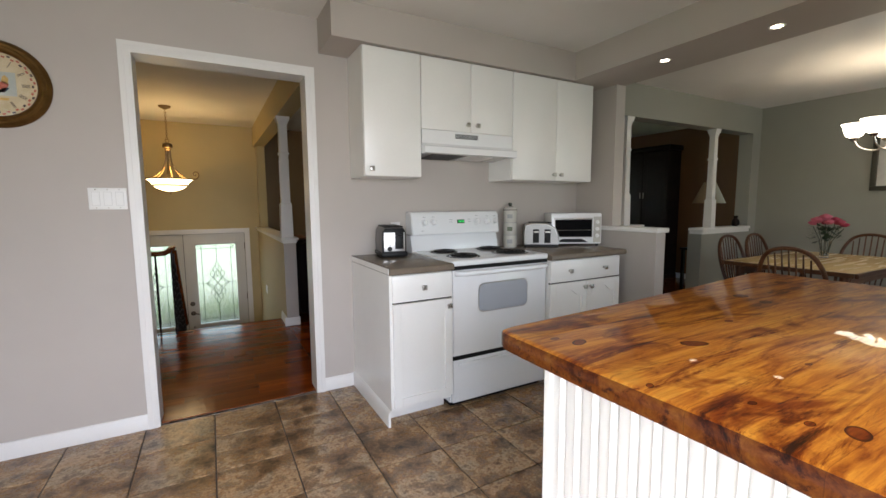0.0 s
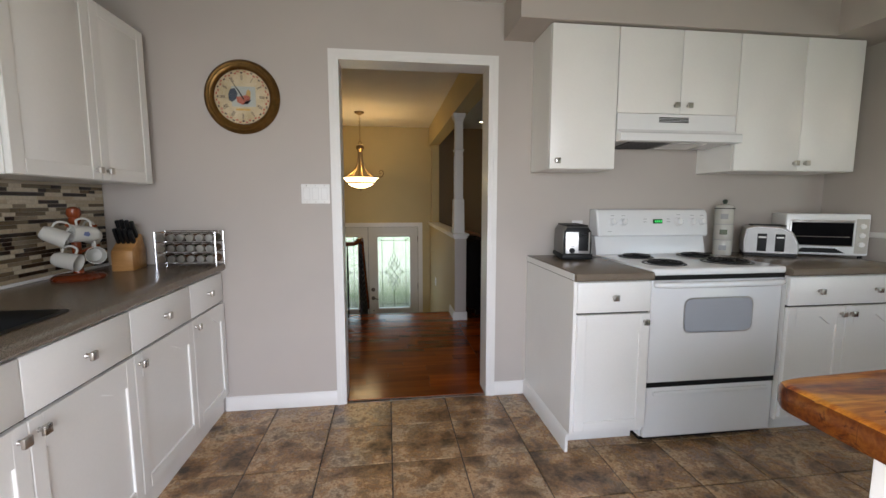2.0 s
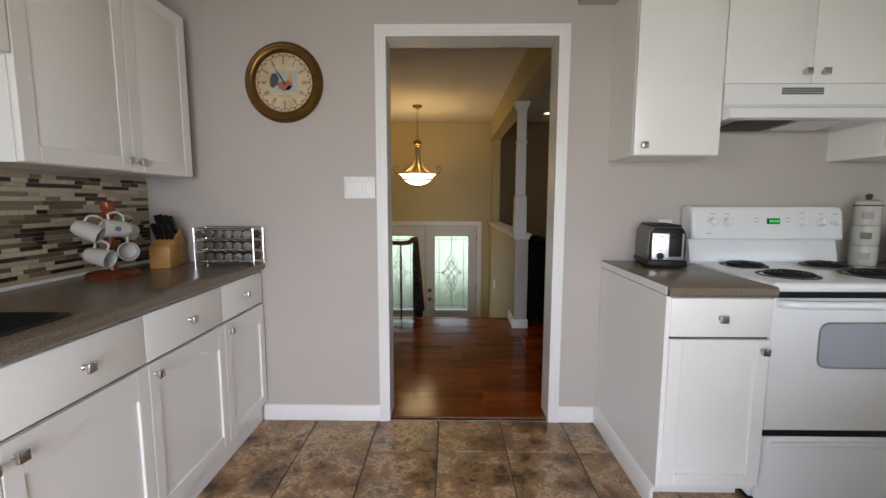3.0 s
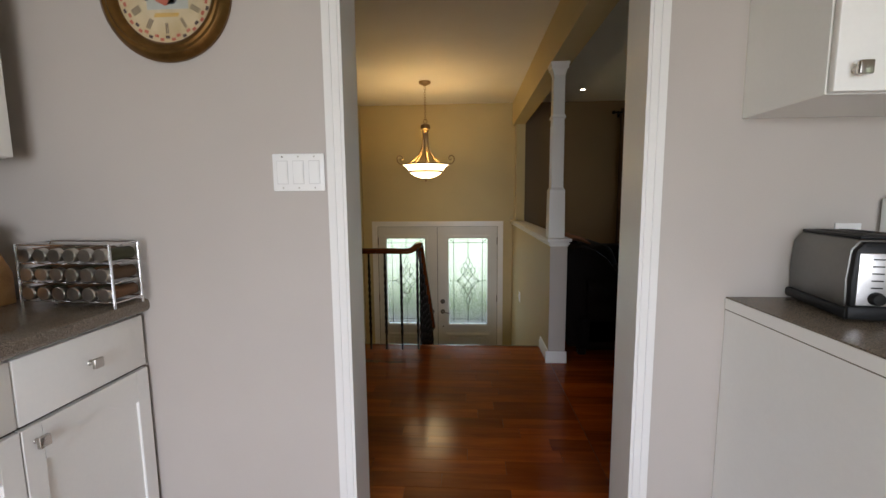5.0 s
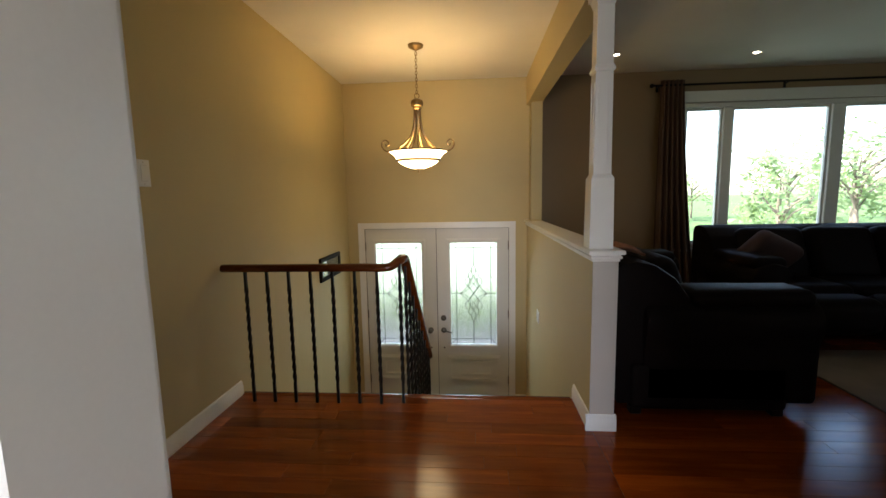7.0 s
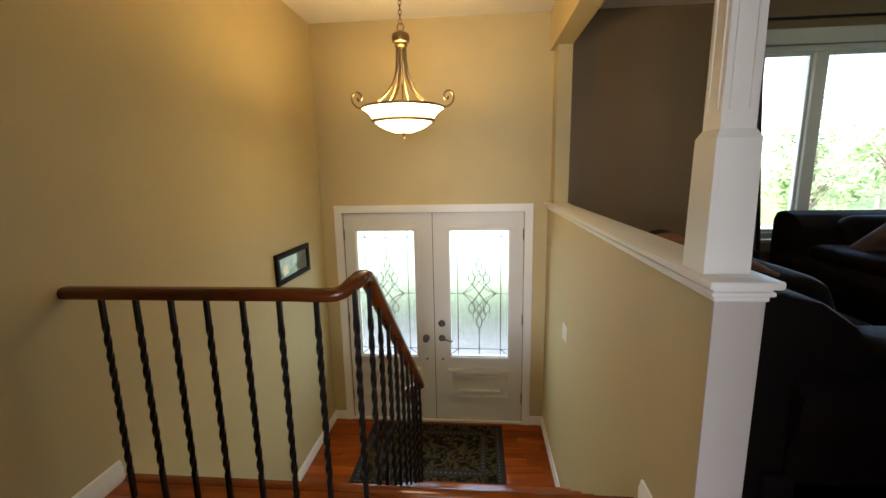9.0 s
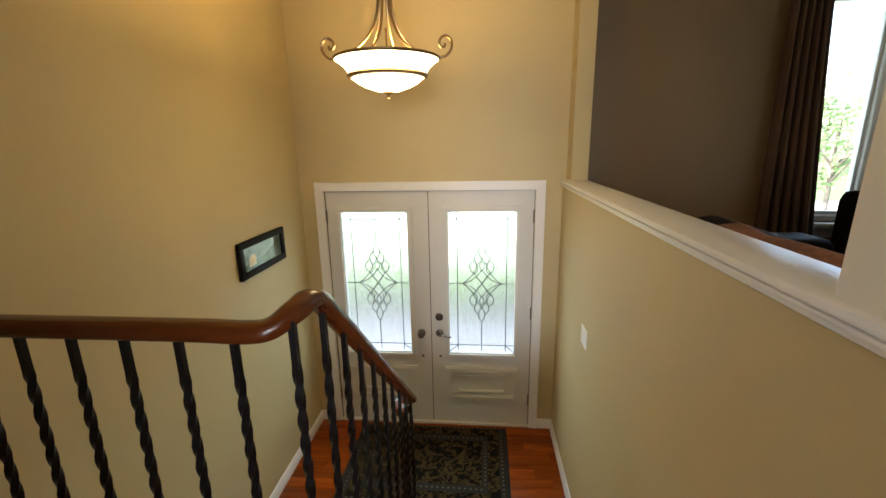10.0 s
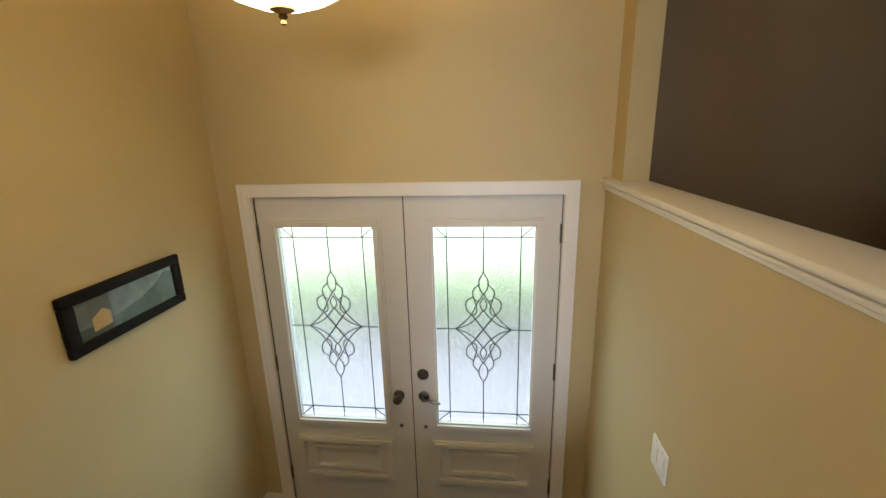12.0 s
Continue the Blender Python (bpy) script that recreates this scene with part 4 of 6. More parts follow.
def panel_door(name, parent, x0, x1, z0, z1, style, knob=None, label=""):
    if style == "arch":
        out = arched(x0, x1, z0, z1)
        a, b, c = out[0][0], out[1][0], out[0][1]
        door = part(name, bx(a - 0.01, b + 0.01, -0.0045, -0.002, c - 0.01, z1 - 0.02), LACQUER, parent, label)
        part("stile", bx(x0, a, -0.022, 0.0, z0, z1, 0.002), LACQUER, door)
        part("stile", bx(b, x1, -0.022, 0.0, z0, z1, 0.002), LACQUER, door)
        part("bottom_rail", bx(a, b, -0.022, 0.0, z0, c, 0.002), LACQUER, door)
        part("top_rail", prism([(a, z1), (b, z1), *out[2:]], "y", -0.022, 0.0), LACQUER, door)
    else:
        door = part(name, bx(x0, x1, -0.019, 0.0, z0, z1, 0.003, 2), LACQUER, parent, label)
    if style == "arch":
        cx, cz = (x0 + x1) / 2, (z0 + z1) / 2
        n = len(out)
        bm = bmesh.new()
        loops = []
        for grow, depth in ((-0.0045, -0.0040), (-0.006, -0.0060), (-0.026, -0.0130), (-0.030, -0.0135)):
            loop = []
            for px, pz in out:
                dx, dz = px - cx, pz - cz
                loop.append(bm.verts.new((px + math.copysign(grow, dx) * min(1, abs(dx) / 0.06), depth, pz + math.copysign(grow, dz))))
            loops.append(loop)
        for p, q in zip(loops, loops[1:]):
            for i in range(n):
                bm.faces.new((p[i], p[(i + 1) % n], q[(i + 1) % n], q[i]))
        bm.faces.new(loops[-1])
        bmesh.ops.recalc_face_normals(bm, faces=bm.faces[:])
        part("raised_panel", bm, LACQUER, door)
    elif style == "shaker":
        s = 0.058
        for a in ((x0, x0 + s, z0, z1), (x1 - s, x1, z0, z1), (x0 + s, x1 - s, z1 - s, z1), (x0 + s, x1 - s, z0, z0 + s)):
            part("frame_rail", bx(a[0] + 0.001, a[1] - 0.001, -0.0225, -0.0185, a[2] + 0.001, a[3] - 0.001, 0.0015), LACQUER, door)
    if knob:
        pull(door, *knob)
    return door


def base_cabinet(at, turn, w, depth, doors, drawers, label, plinth=0.0, end_panel=False, dz=0.722, h=0.866, well=False):
    ob = thing("base_cabinet", at, label, "cabinet", "base cabinets", turn)
    if well:
        part("body", join(bx(0.001, w - 0.001, 0.002, depth, 0.09, 0.68), bx(0.001, w - 0.001, 0.002, 0.03, 0.68, h)), LACQUER, ob)
    else:
        part("body", bx(0.001, w - 0.001, 0.002, depth, 0.09, h), LACQUER, ob)
    # Dark strip paints the shade between drawer and door.
    part("gap_shadow_rail", bx(0.002, w - 0.002, -0.004, 0.002, dz - 0.011, dz + 0.002), SHADOW, ob)
    part("plinth", bx(0.0, w, plinth, depth, 0.0, 0.092), LACQUER, ob)
    if end_panel:
        part("end_panel", prism([(-0.012, 0.10), (plinth, 0.10), (plinth, 0.0), (depth, 0.0), (depth, h + 0.03), (-0.012, h + 0.03)], "x", -0.016, 0.001), LACQUER, ob)
        part("base_trim", prism([(-0.016, 0), (-0.030, 0), (-0.030, 0.075), (-0.024, 0.092), (-0.016, 0.1)], "y", 0, 1), LACQUER, ob)
        ob.children[-1].data.transform(Matrix(((1, 0, 0, 0), (0, depth - plinth + 0.014, 0, plinth - 0.014), (0, 0, 1, 0), (0, 0, 0, 1))))
    for x0, x1, knobs in drawers:
        d = part("drawer_front", bx(x0 + 0.0015, x1 - 0.0015, -0.019, 0.0, dz, h - 0.008, 0.004, 2), LACQUER, ob)
        for k in knobs:
            pull(d, k, (dz + h - 0.008) / 2)
    for x0, x1, kx in doors:
        panel_door("door", ob, x0 + 0.0015, x1 - 0.0015, 0.115, dz - 0.009, "arch", (kx, dz - 0.05))
    return ob


base_cabinet((0.921, 2.137, K), 0, 0.385, 0.68, [(0.0, 0.385, 0.355)], [(0.0, 0.385, [0.19])], "white base cabinet with an arched door beside the stove", 0.07, True, 0.726, 0.886)
base_cabinet((2.084, 2.137, K), 0, 0.70, 0.68, [(0.0, 0.35, 0.318), (0.35, 0.70, 0.382)], [(0.0, 0.70, [0.175, 0.525])], "white double base cabinet with arched doors and a wide drawer", 0.07, False, 0.726, 0.886)
for y0, y1, kx in ((2.40, 2.806, 0.033), (1.908, 2.40, 0.033), (1.426, 1.908, 0.033), (0.937, 1.426, 0.456), (0.437, 0.937, 0.033)):
    w = y1 - y0
    base_cabinet((-0.974, y0, K), 90, w, 0.575, [(0.0, w, kx)], [(0.0, w, [w / 2])], "white base cabinet with an arched door and drawer along the counter", 0.012, dz=0.69, well=0.9 < y0 < 1.5)


def worktop(profile_axis, lo, hi, back, front, z, label, at=None):
    t = 0.04
    s = 1 if front > back else -1
    out = [(back, z - t), (front - s * 0.008, z - t), (front, z - t + 0.01), (front, z - 0.012), (front - s * 0.004, z - 0.004), (front - s * 0.012, z), (back, z)]
    return prism(out, profile_axis, lo, hi)


CZ, RZ = 0.91, 0.925     # worktops along the west wall and beside the stove
left_top = thing("worktop", (LX, 0.3, 0), "speckled brown laminate worktop with a sink cut-out", "worktop")
shift = Matrix.Translation((-LX, -0.3, 0))
part("front_edge", moved(worktop("y", 0.3, 2.818, -1.03, -0.936, CZ, ""), shift), LAMINATE, left_top)
part("slab", moved(join(bx(LX, -1.43, 0.3, 2.818, CZ - 0.04, CZ), bx(-1.43, -1.03, 1.73, 2.818, CZ - 0.04, CZ), bx(-1.43, -1.03, 0.3, 0.96, CZ - 0.04, CZ)), shift), LAMINATE, left_top)
part("caulk_strip", moved(bx(LX, LX + 0.012, 0.3, 2.812, CZ, CZ + 0.014, 0.003), shift), OUTLET, left_top, "pale caulk line")
stove_top = solid("worktop", worktop("x", 0.905, 1.309, WY0 - 0.002, 2.10, RZ, ""), LAMINATE, "speckled brown laminate worktop with a pale end edge beside the stove", "worktop")
part("end_edge", bx(0.9025, 0.9055, 2.125, WY0 - 0.004, RZ - 0.036, RZ - 0.004), LACQUER, stove_top, "pale end strip")
solid("worktop", worktop("x", 2.078, 2.835, WY0 - 0.002, 2.10, RZ, ""), LAMINATE, "speckled brown laminate worktop under the toaster oven", "worktop")

sink = thing("sink", (-1.235, 1.345, CZ), "stainless steel sink set into the worktop", "sink")
basin = bmesh.new()
loops = []
for gx, gy, z in ((0.215, 0.40, 0.003), (0.20, 0.385, 0.006), (0.193, 0.378, 0.0), (0.183, 0.368, -0.03), (0.172, 0.357, -0.15), (0.15, 0.335, -0.175)):
    r, loop = 0.05, []
    for qx, qy, a0 in ((1, 1, 0), (-1, 1, 90), (-1, -1, 180), (1, -1, 270)):
        for k in range(6):
            a = radians(a0 + 18 * k)
            loop.append(basin.verts.new((qx * (gx - r) + r * math.cos(a), qy * (gy - r) + r * math.sin(a), z)))
    loops.append(loop)
for p, q in zip(loops, loops[1:]):
    for i in range(len(p)):
        basin.faces.new((p[i], p[(i + 1) % len(p)], q[(i + 1) % len(p)], q[i]))
basin.faces.new(loops[-1])
bmesh.ops.recalc_face_normals(basin, faces=basin.faces[:])
# Basin steel is darkened, so the shade inside it is in the colour.
part("basin", basin, plain("shade_darkened_sink_steel", (0.045, 0.045, 0.044), 0.4, 1.0, vary=0.08, grain=160), sink)
part("drain", moved(lathe([(0.04, 0), (0.04, 0.004), (0.03, 0.005), (0.028, 0.002)], 20), Matrix.Translation((0, 0, -0.174))), NICKEL, sink)


def wall_cabinet(at, turn, w, depth, h, doors, label, style="flat"):
    ob = thing("wall_cabinet", at, label, "cabinet", "wall cabinets", turn)
    part("body", bx(0.0, w, 0.002, depth, 0.0, h, 0.0015), LACQUER, ob)
    for x0, x1, knob in doors:
        panel_door("door", ob, x0 + 0.0015, x1 - 0.0015, 0.002, h - 0.004, style, knob)
    return ob


wall_cabinet((0.915, 2.531, 1.452), 0, 0.388, 0.289, 0.783, [(0, 0.388, (0.042, 0.045))], "tall white wall cabinet with a flat door")
wall_cabinet((1.305, 2.531, 1.767), 0, 0.748, 0.289, 0.468, [(0, 0.385, (0.352, 0.048)), (0.385, 0.748, (0.432, 0.048))], "short white wall cabinet above the range hood")
wall_cabinet((2.055, 2.531, 1.452), 0, 0.83, 0.289, 0.783, [(0, 0.435, (0.402, 0.048)), (0.435, 0.83, (0.476, 0.048))], "white double wall cabinet with flat doors")
wall_cabinet((-1.277, 1.856, 1.362), 90, 0.879, 0.287, 0.79, [(0, 0.466, (0.43, 0.045)), (0.466, 0.879, (0.502, 0.045))], "white wall cabinet with framed doors above the backsplash", "shaker")
wall_cabinet((-1.277, 1.012, 1.683), 90, 0.842, 0.287, 0.469, [(0, 0.421, (0.385, 0.045)), (0.421, 0.842, (0.457, 0.045))], "short white wall cabinet above the sink", "shaker")

# ---- stove and hood ----
def rounded(x0, x1, z0, z1, r):
    """A rectangle's outline with round corners."""
    return [(cx + r * math.cos(radians(a0 + 18 * k)), cz + r * math.sin(radians(a0 + 18 * k))) for cx, cz, a0 in ((x1 - r, z1 - r, 0), (x0 + r, z1 - r, 90), (x0 + r, z0 + r, 180), (x1 - r, z0 + r, 270)) for k in range(6)]


stove = thing("stove", (1.312, 2.175, K), "white electric stove with four black coil burners", "stove")
part("body", bx(0.004, 0.756, 0.0, 0.63, 0.03, 0.902, 0.004), ENAMEL, stove)
part("cooktop", bx(0.0, 0.76, -0.045, 0.60, 0.899, 0.936, 0.012, 3), ENAMEL, stove)
# Black strip under the cooktop paints the shade in its gap.
part("front_gap", bx(0.006, 0.754, -0.040, -0.001, 0.877, 0.901), BLACK, stove, "black strip standing for shade in the vent gap")
door = part("oven_door", bx(0.008, 0.752, -0.035, -0.001, 0.337, 0.879, 0.01, 3), ENAMEL, stove)
OVEN_GLASS = plain("grey_oven_glass", (0.42, 0.445, 0.48), 0.12, vary=0.05, grain=500, relief=0.0, coat=0.5)
part("window", prism(rounded(0.20, 0.58, 0.602, 0.775, 0.035), "y", -0.038, -0.034), OVEN_GLASS, door, "grey oven window")
part("window_trim", prism(rounded(0.193, 0.587, 0.595, 0.782, 0.04), "y", -0.0365, -0.034), STEEL, door)
part("handle", tube(spline([(0.03, -0.034, 0.855), (0.05, -0.07, 0.859), (0.12, -0.082, 0.859), (0.38, -0.086, 0.859), (0.64, -0.082, 0.859), (0.71, -0.07, 0.859), (0.73, -0.034, 0.855)], 6), 0.016, 10), ENAMEL, door, "white bar handle")
drawer = part("drawer", bx(0.008, 0.752, -0.03, -0.001, 0.035, 0.313, 0.012, 3), ENAMEL, stove)
part("drawer_grip", bx(0.05, 0.71, -0.042, -0.028, 0.268, 0.291, 0.006, 2), ENAMEL, drawer)
# Black blocks stand for the shade below the door and under the stove.
part("door_gap", bx(0.01, 0.75, -0.03, -0.003, 0.312, 0.338), BLACK, stove)
part("kick_shadow", bx(0.02, 0.74, 0.02, 0.6, 0.0, 0.032), BLACK, stove)
part("backguard_neck", prism([(0.535, 0.93), (0.535, 0.95), (0.56, 1.05), (0.63, 1.05), (0.63, 0.93)], "x", 0.004, 0.756), ENAMEL, stove)
guard = part("backguard", prism([(0.522, 1.05), (0.515, 1.06), (0.533, 1.195), (0.549, 1.215), (0.577, 1.222), (0.637, 1.222), (0.637, 1.05)], "x", 0.0, 0.76), ENAMEL, stove)
bm_bev = bmesh.new()
bm_bev.from_mesh(guard.data)
bmesh.ops.bevel(bm_bev, geom=[e for e in bm_bev.edges if abs(e.verts[0].co.x - e.verts[1].co.x) < 1e-5], offset=0.012, segments=3, affect="EDGES", profile=0.5, clamp_overlap=True)
bm_bev.to_mesh(guard.data)
bm_bev.free()
tilt = Matrix.Rotation(radians(82), 4, "X")
for x, r in ((0.10, 0.026), (0.173, 0.026), (0.55, 0.03), (0.645, 0.026), (0.715, 0.024)):
    k = part("dial", moved(lathe([(r, 0), (r, 0.004), (r * 0.8, 0.006), (r * 0.72, 0.022), (r * 0.6, 0.026), (0.0, 0.026)], 20, False), Matrix.Translation((x, 0.524, 1.142)) @ tilt), ENAMEL, guard, "white control knob")
    part("pointer", moved(bx(-0.004, 0.004, -0.6 * r, 0.7 * r, 0.024, 0.03, 0.001), Matrix.Translation((x, 0.524, 1.142)) @ tilt), OUTLET, k)
DISPLAY = plain("dark_display_glass", (0.01, 0.03, 0.012), 0.1, relief=0)
GREEN = glowing("green_digits", (0.05, 0.7, 0.15), 0.16)
panel = part("clock_display", moved(bx(-0.032, 0.032, -0.014, 0.014, 0.0, 0.002), Matrix.Translation((0.405, 0.523, 1.145)) @ tilt), DISPLAY, guard, "dark clock display")
part("digits", moved(join(*[bx(-0.02 + 0.013 * i, -0.011 + 0.013 * i, -0.007, 0.007, 0.002, 0.0026) for i in range(4)]), Matrix.Translation((0.405, 0.523, 1.145)) @ tilt), GREEN, panel, "green lit digits")
PRINT = plain("grey_print", (0.3, 0.3, 0.3), 0.5, relief=0)
part("print_marks", moved(join(*[bx(x - 0.012, x + 0.012, y - 0.0015, y + 0.0015, 0.0, 0.0008) for x, y in ((0.10, 0.04), (0.173, 0.04), (0.55, 0.045), (0.645, 0.04), (0.715, 0.04), (0.32, 0.018), (0.32, 0.0), (0.48, 0.018), (0.48, 0.0), (0.08, -0.06))]), Matrix.Translation((0, 0.5235, 1.142)) @ tilt), PRINT, guard)
for x, y, r in ((0.195, 0.41, 0.086), (0.185, 0.13, 0.098), (0.595, 0.42, 0.088), (0.575, 0.145, 0.115)):
    pan = part("drip_pan", moved(lathe([(r + 0.014, 0.0), (r + 0.012, 0.003), (r + 0.004, 0.002), (r - 0.01, -0.004), (0.0, -0.006)], 32, False), Matrix.Translation((x, y, 0.9365))), BLACK, stove, "black drip pan")
    coil = []
    turns = 4.2
    for i in range(90):
        a = 2 * math.pi * turns * i / 89
        q = 0.018 + (r - 0.022) * i / 89
        coil.append((x + q * math.cos(a), y + q * math.sin(a), 0.944))
    part("coil", tube(coil, 0.0062, 6), BLACK, pan, "black coil element")

hood = thing("range_hood", (1.305, 2.531, 1.628), "white range hood under the short cabinet", "range hood")
part("body", prism([(-0.022, 0.138), (0.285, 0.138), (0.285, 0.0), (0.22, -0.028), (-0.058, -0.004), (-0.058, 0.018), (-0.022, 0.05)], "x", 0.002, 0.742), ENAMEL, hood)
part("lip", prism([(-0.072, -0.018), (-0.062, -0.020), (-0.02, -0.020), (-0.02, 0.036), (-0.062, 0.030), (-0.072, 0.022)], "x", 0.0, 0.75), ENAMEL, hood)
for i in range(4):
    part("vent_slot", bx(0.255, 0.44, -0.0235, -0.021, 0.092 + 0.008 * i, 0.097 + 0.008 * i), BLACK, hood)
part("filter", moved(bx(0.10, 0.34, 0.0, 0.22, -0.004, 0.0), Matrix.Translation((0, 0.0, -0.014)) @ Matrix.Rotation(radians(-3.4), 4, "X")), RUBBER, hood, "dark mesh filter")
part("lamp_cover", moved(bx(0.38, 0.60, 0.02, 0.20, -0.004, 0.0), Matrix.Translation((0, 0.0, -0.014)) @ Matrix.Rotation(radians(-3.4), 4, "X")), OUTLET, hood)

# ---- island ----
island = thing("kitchen_island", (0.80, 0.12, K), "white beadboard island under a varnished knotty pine slab", "kitchen island")
IO = Matrix.Translation((-0.80, -0.12, -K))
part("body", bx(0.006, 1.45, -0.55, 0.62, 0.0, 0.872), LACQUER, island)
edge = [(0.767, -0.52), (0.759, -0.2), (0.753, 0.1), (0.756, 0.35), (0.749, 0.6), (0.751, 0.83), (0.753, 0.89), (0.767, 0.918), (0.815, 0.929), (1.1, 0.947), (1.5, 0.978), (1.9, 1.012), (2.40, 1.066), (2.48, 1.058), (2.502, 1.02), (2.50, 0.7), (2.49, 0.3), (2.495, -0.52)]
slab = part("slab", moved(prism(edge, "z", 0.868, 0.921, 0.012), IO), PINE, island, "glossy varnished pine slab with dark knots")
# Faces other than the top take a darker, redder pine.
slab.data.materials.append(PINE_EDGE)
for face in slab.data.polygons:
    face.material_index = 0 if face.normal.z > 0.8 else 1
for i in range(20):
    y = 0.60 - 0.05 * i
    part("beadboard", join(bx(-0.004, 0.012, y - 0.0226, y + 0.0226, 0.09, 0.872, 0.005, 2), tube([(-0.003, y - 0.0115, 0.09), (-0.003, y - 0.0115, 0.872)], 0.0055, 8)), LACQUER, island)
part("corner_post", bx(-0.010, 0.02, 0.62, 0.645, 0.0, 0.872, 0.003), LACQUER, island)
part("base_trim", prism([(0.012, 0), (-0.014, 0), (-0.014, 0.08), (-0.008, 0.098), (0.012, 0.1)], "y", -0.5, 0.648), LACQUER, island)

# ---- clock ----
def clock_face():
    m, nt, b, make, link = shader("cream_clock_face")
    v = coords(nt, "Object")
    n = noise_tex(nt, v, 9, 4)
    ln = make("ShaderNodeVectorMath")
    ln.operation = "LENGTH"
    link(v, ln.inputs[0])
    c = ramp(nt, n, [(0.35, (0.42, 0.33, 0.17)), (0.65, (0.56, 0.47, 0.29))])
    link(mixed(nt, 1.0, c, ramp(nt, ln.outputs["Value"], [(0.02, (1.05, 1.08, 1.15)), (0.16, (1, 0.94, 0.85))]), "MULTIPLY"), b.inputs["Base Color"])
    b.inputs["Roughness"].default_value = 0.4
    return m


BRONZE = plain("antique_bronze_rim", (0.20, 0.105, 0.03), 0.34, 0.85, vary=0.35, grain=30, relief=0.15)
BROWN_INK = plain("dark_brown_ink", (0.06, 0.03, 0.02), 0.6, relief=0)
RED_INK = plain("brick_red_ink", (0.42, 0.10, 0.05), 0.6, vary=0.2, relief=0)
BLUE_INK = plain("dark_blue_ink", (0.03, 0.045, 0.06), 0.6, vary=0.2, relief=0)
YELLOW_INK = plain("golden_ink", (0.55, 0.34, 0.08), 0.6, vary=0.2, relief=0)
PALE_INK = plain("pale_blue_wash", (0.40, 0.42, 0.36), 0.6, vary=0.1, relief=0)
clock = thing("wall_clock", (-0.79, WY0, 1.857), "round wall clock in an antique bronze rim", "clock")
face_on = Matrix.Rotation(radians(90), 4, "X")
part("rim", moved(lathe([(0.213, 0.0), (0.215, 0.012), (0.208, 0.026), (0.196, 0.034), (0.186, 0.032), (0.180, 0.036), (0.170, 0.034), (0.162, 0.026), (0.156, 0.016), (0.156, 0.0)], 56, False), face_on), BRONZE, clock, "antique bronze rim")
dial = part("dial_face", moved(lathe([(0.16, 0.008), (0.0, 0.0082)], 48, False), face_on), clock_face(), clock, "cream printed dial")
for i in range(12):
    a = radians(30 * i)
    n_bars = (2, 1, 2, 3, 3, 2, 2, 3, 4, 3, 2, 3)[i]
    bars = [bx(-0.0013 + 0.0055 * (k - (n_bars - 1) / 2), 0.0013 + 0.0055 * (k - (n_bars - 1) / 2), 0.096, 0.127, 0.0086, 0.0096) for k in range(n_bars)]
    part("numeral", moved(join(*bars), face_on @ Matrix.Rotation(-a, 4, "Z")), BROWN_INK, dial, "dark numeral")
for i in range(48):
    a = radians(7.5 * i)
    r = 0.146 if i % 2 else 0.138
    part("border_square", moved(bx(r - 0.0045, r + 0.0045, -0.0065, 0.0065, 0.0086, 0.0094), face_on @ Matrix.Rotation(a, 4, "Z")), RED_INK if i % 3 else BROWN_INK, dial)
part("printed_ground", moved(bx(-0.06, 0.075, -0.055, 0.06, 0.0084, 0.0088), face_on), PALE_INK, dial, "pale blue printed ground")
for outline, ink in (([(-0.035, 0.0), (-0.03, -0.03), (0.0, -0.045), (0.03, -0.035), (0.048, 0.0), (0.03, 0.015), (0.0, 0.005)], RED_INK), ([(0.02, 0.01), (0.045, 0.0), (0.048, 0.03), (0.035, 0.045), (0.026, 0.035)], YELLOW_INK),
                     ([(-0.075, -0.02), (-0.06, -0.03), (-0.035, -0.012), (-0.025, 0.02), (-0.04, 0.05), (-0.065, 0.045), (-0.078, 0.015)], BLUE_INK), ([(0.005, -0.04), (0.03, -0.04), (0.05, -0.015), (0.02, -0.02)], BLUE_INK), ([(-0.04, -0.078), (0.04, -0.078), (0.045, -0.066), (-0.035, -0.066)], YELLOW_INK)):
    part("printed_shape", moved(prism(outline, "z", 0.0090, 0.0096), face_on), ink, dial)
for a, l, w in ((32, 0.105, 0.003), (28, 0.06, 0.0045)):
    part("clock_hand", moved(prism([(-w, -0.015), (w, -0.015), (w * 0.6, l * 0.8), (0, l), (-w * 0.6, l * 0.8)], "z", 0.011, 0.0125), face_on @ Matrix.Rotation(radians(a), 4, "Z")), BLACK, dial, "black pointer")
lens = part("crystal", moved(lathe([(0.158, 0.019), (0.08, 0.023), (0.0, 0.0245)], 48, False), face_on), GLASS, clock, "clear domed glass")
lens.visible_shadow = False
clock.scale = (0.955, 0.955, 0.955)

# ---- things on the left worktop ----
rack = thing("spice_rack", (-1.088, 2.745, CZ), "chrome spice rack with three rows of jars", "spice rack", turn=-4)
CHROME = plain("chrome_wire", (0.75, 0.75, 0.76), 0.12, 1.0, vary=0.04)
LID = plain("silver_jar_lid", (0.52, 0.50, 0.46), 0.3, 1.0, vary=0.1, grain=90)
SPICES = [plain("spice_" + n, c, 0.6, vary=0.3, grain=200, relief=0.3) for n, c in (("brown", (0.10, 0.05, 0.02)), ("green", (0.05, 0.048, 0.02)), ("red", (0.15, 0.065, 0.025)))]
for s in (-1, 1):
    for y in (-0.055, 0.045):
        part("upright", tube([(s * 0.172, y, 0.0), (s * 0.172, y, 0.225)], 0.004, 8), CHROME, rack)
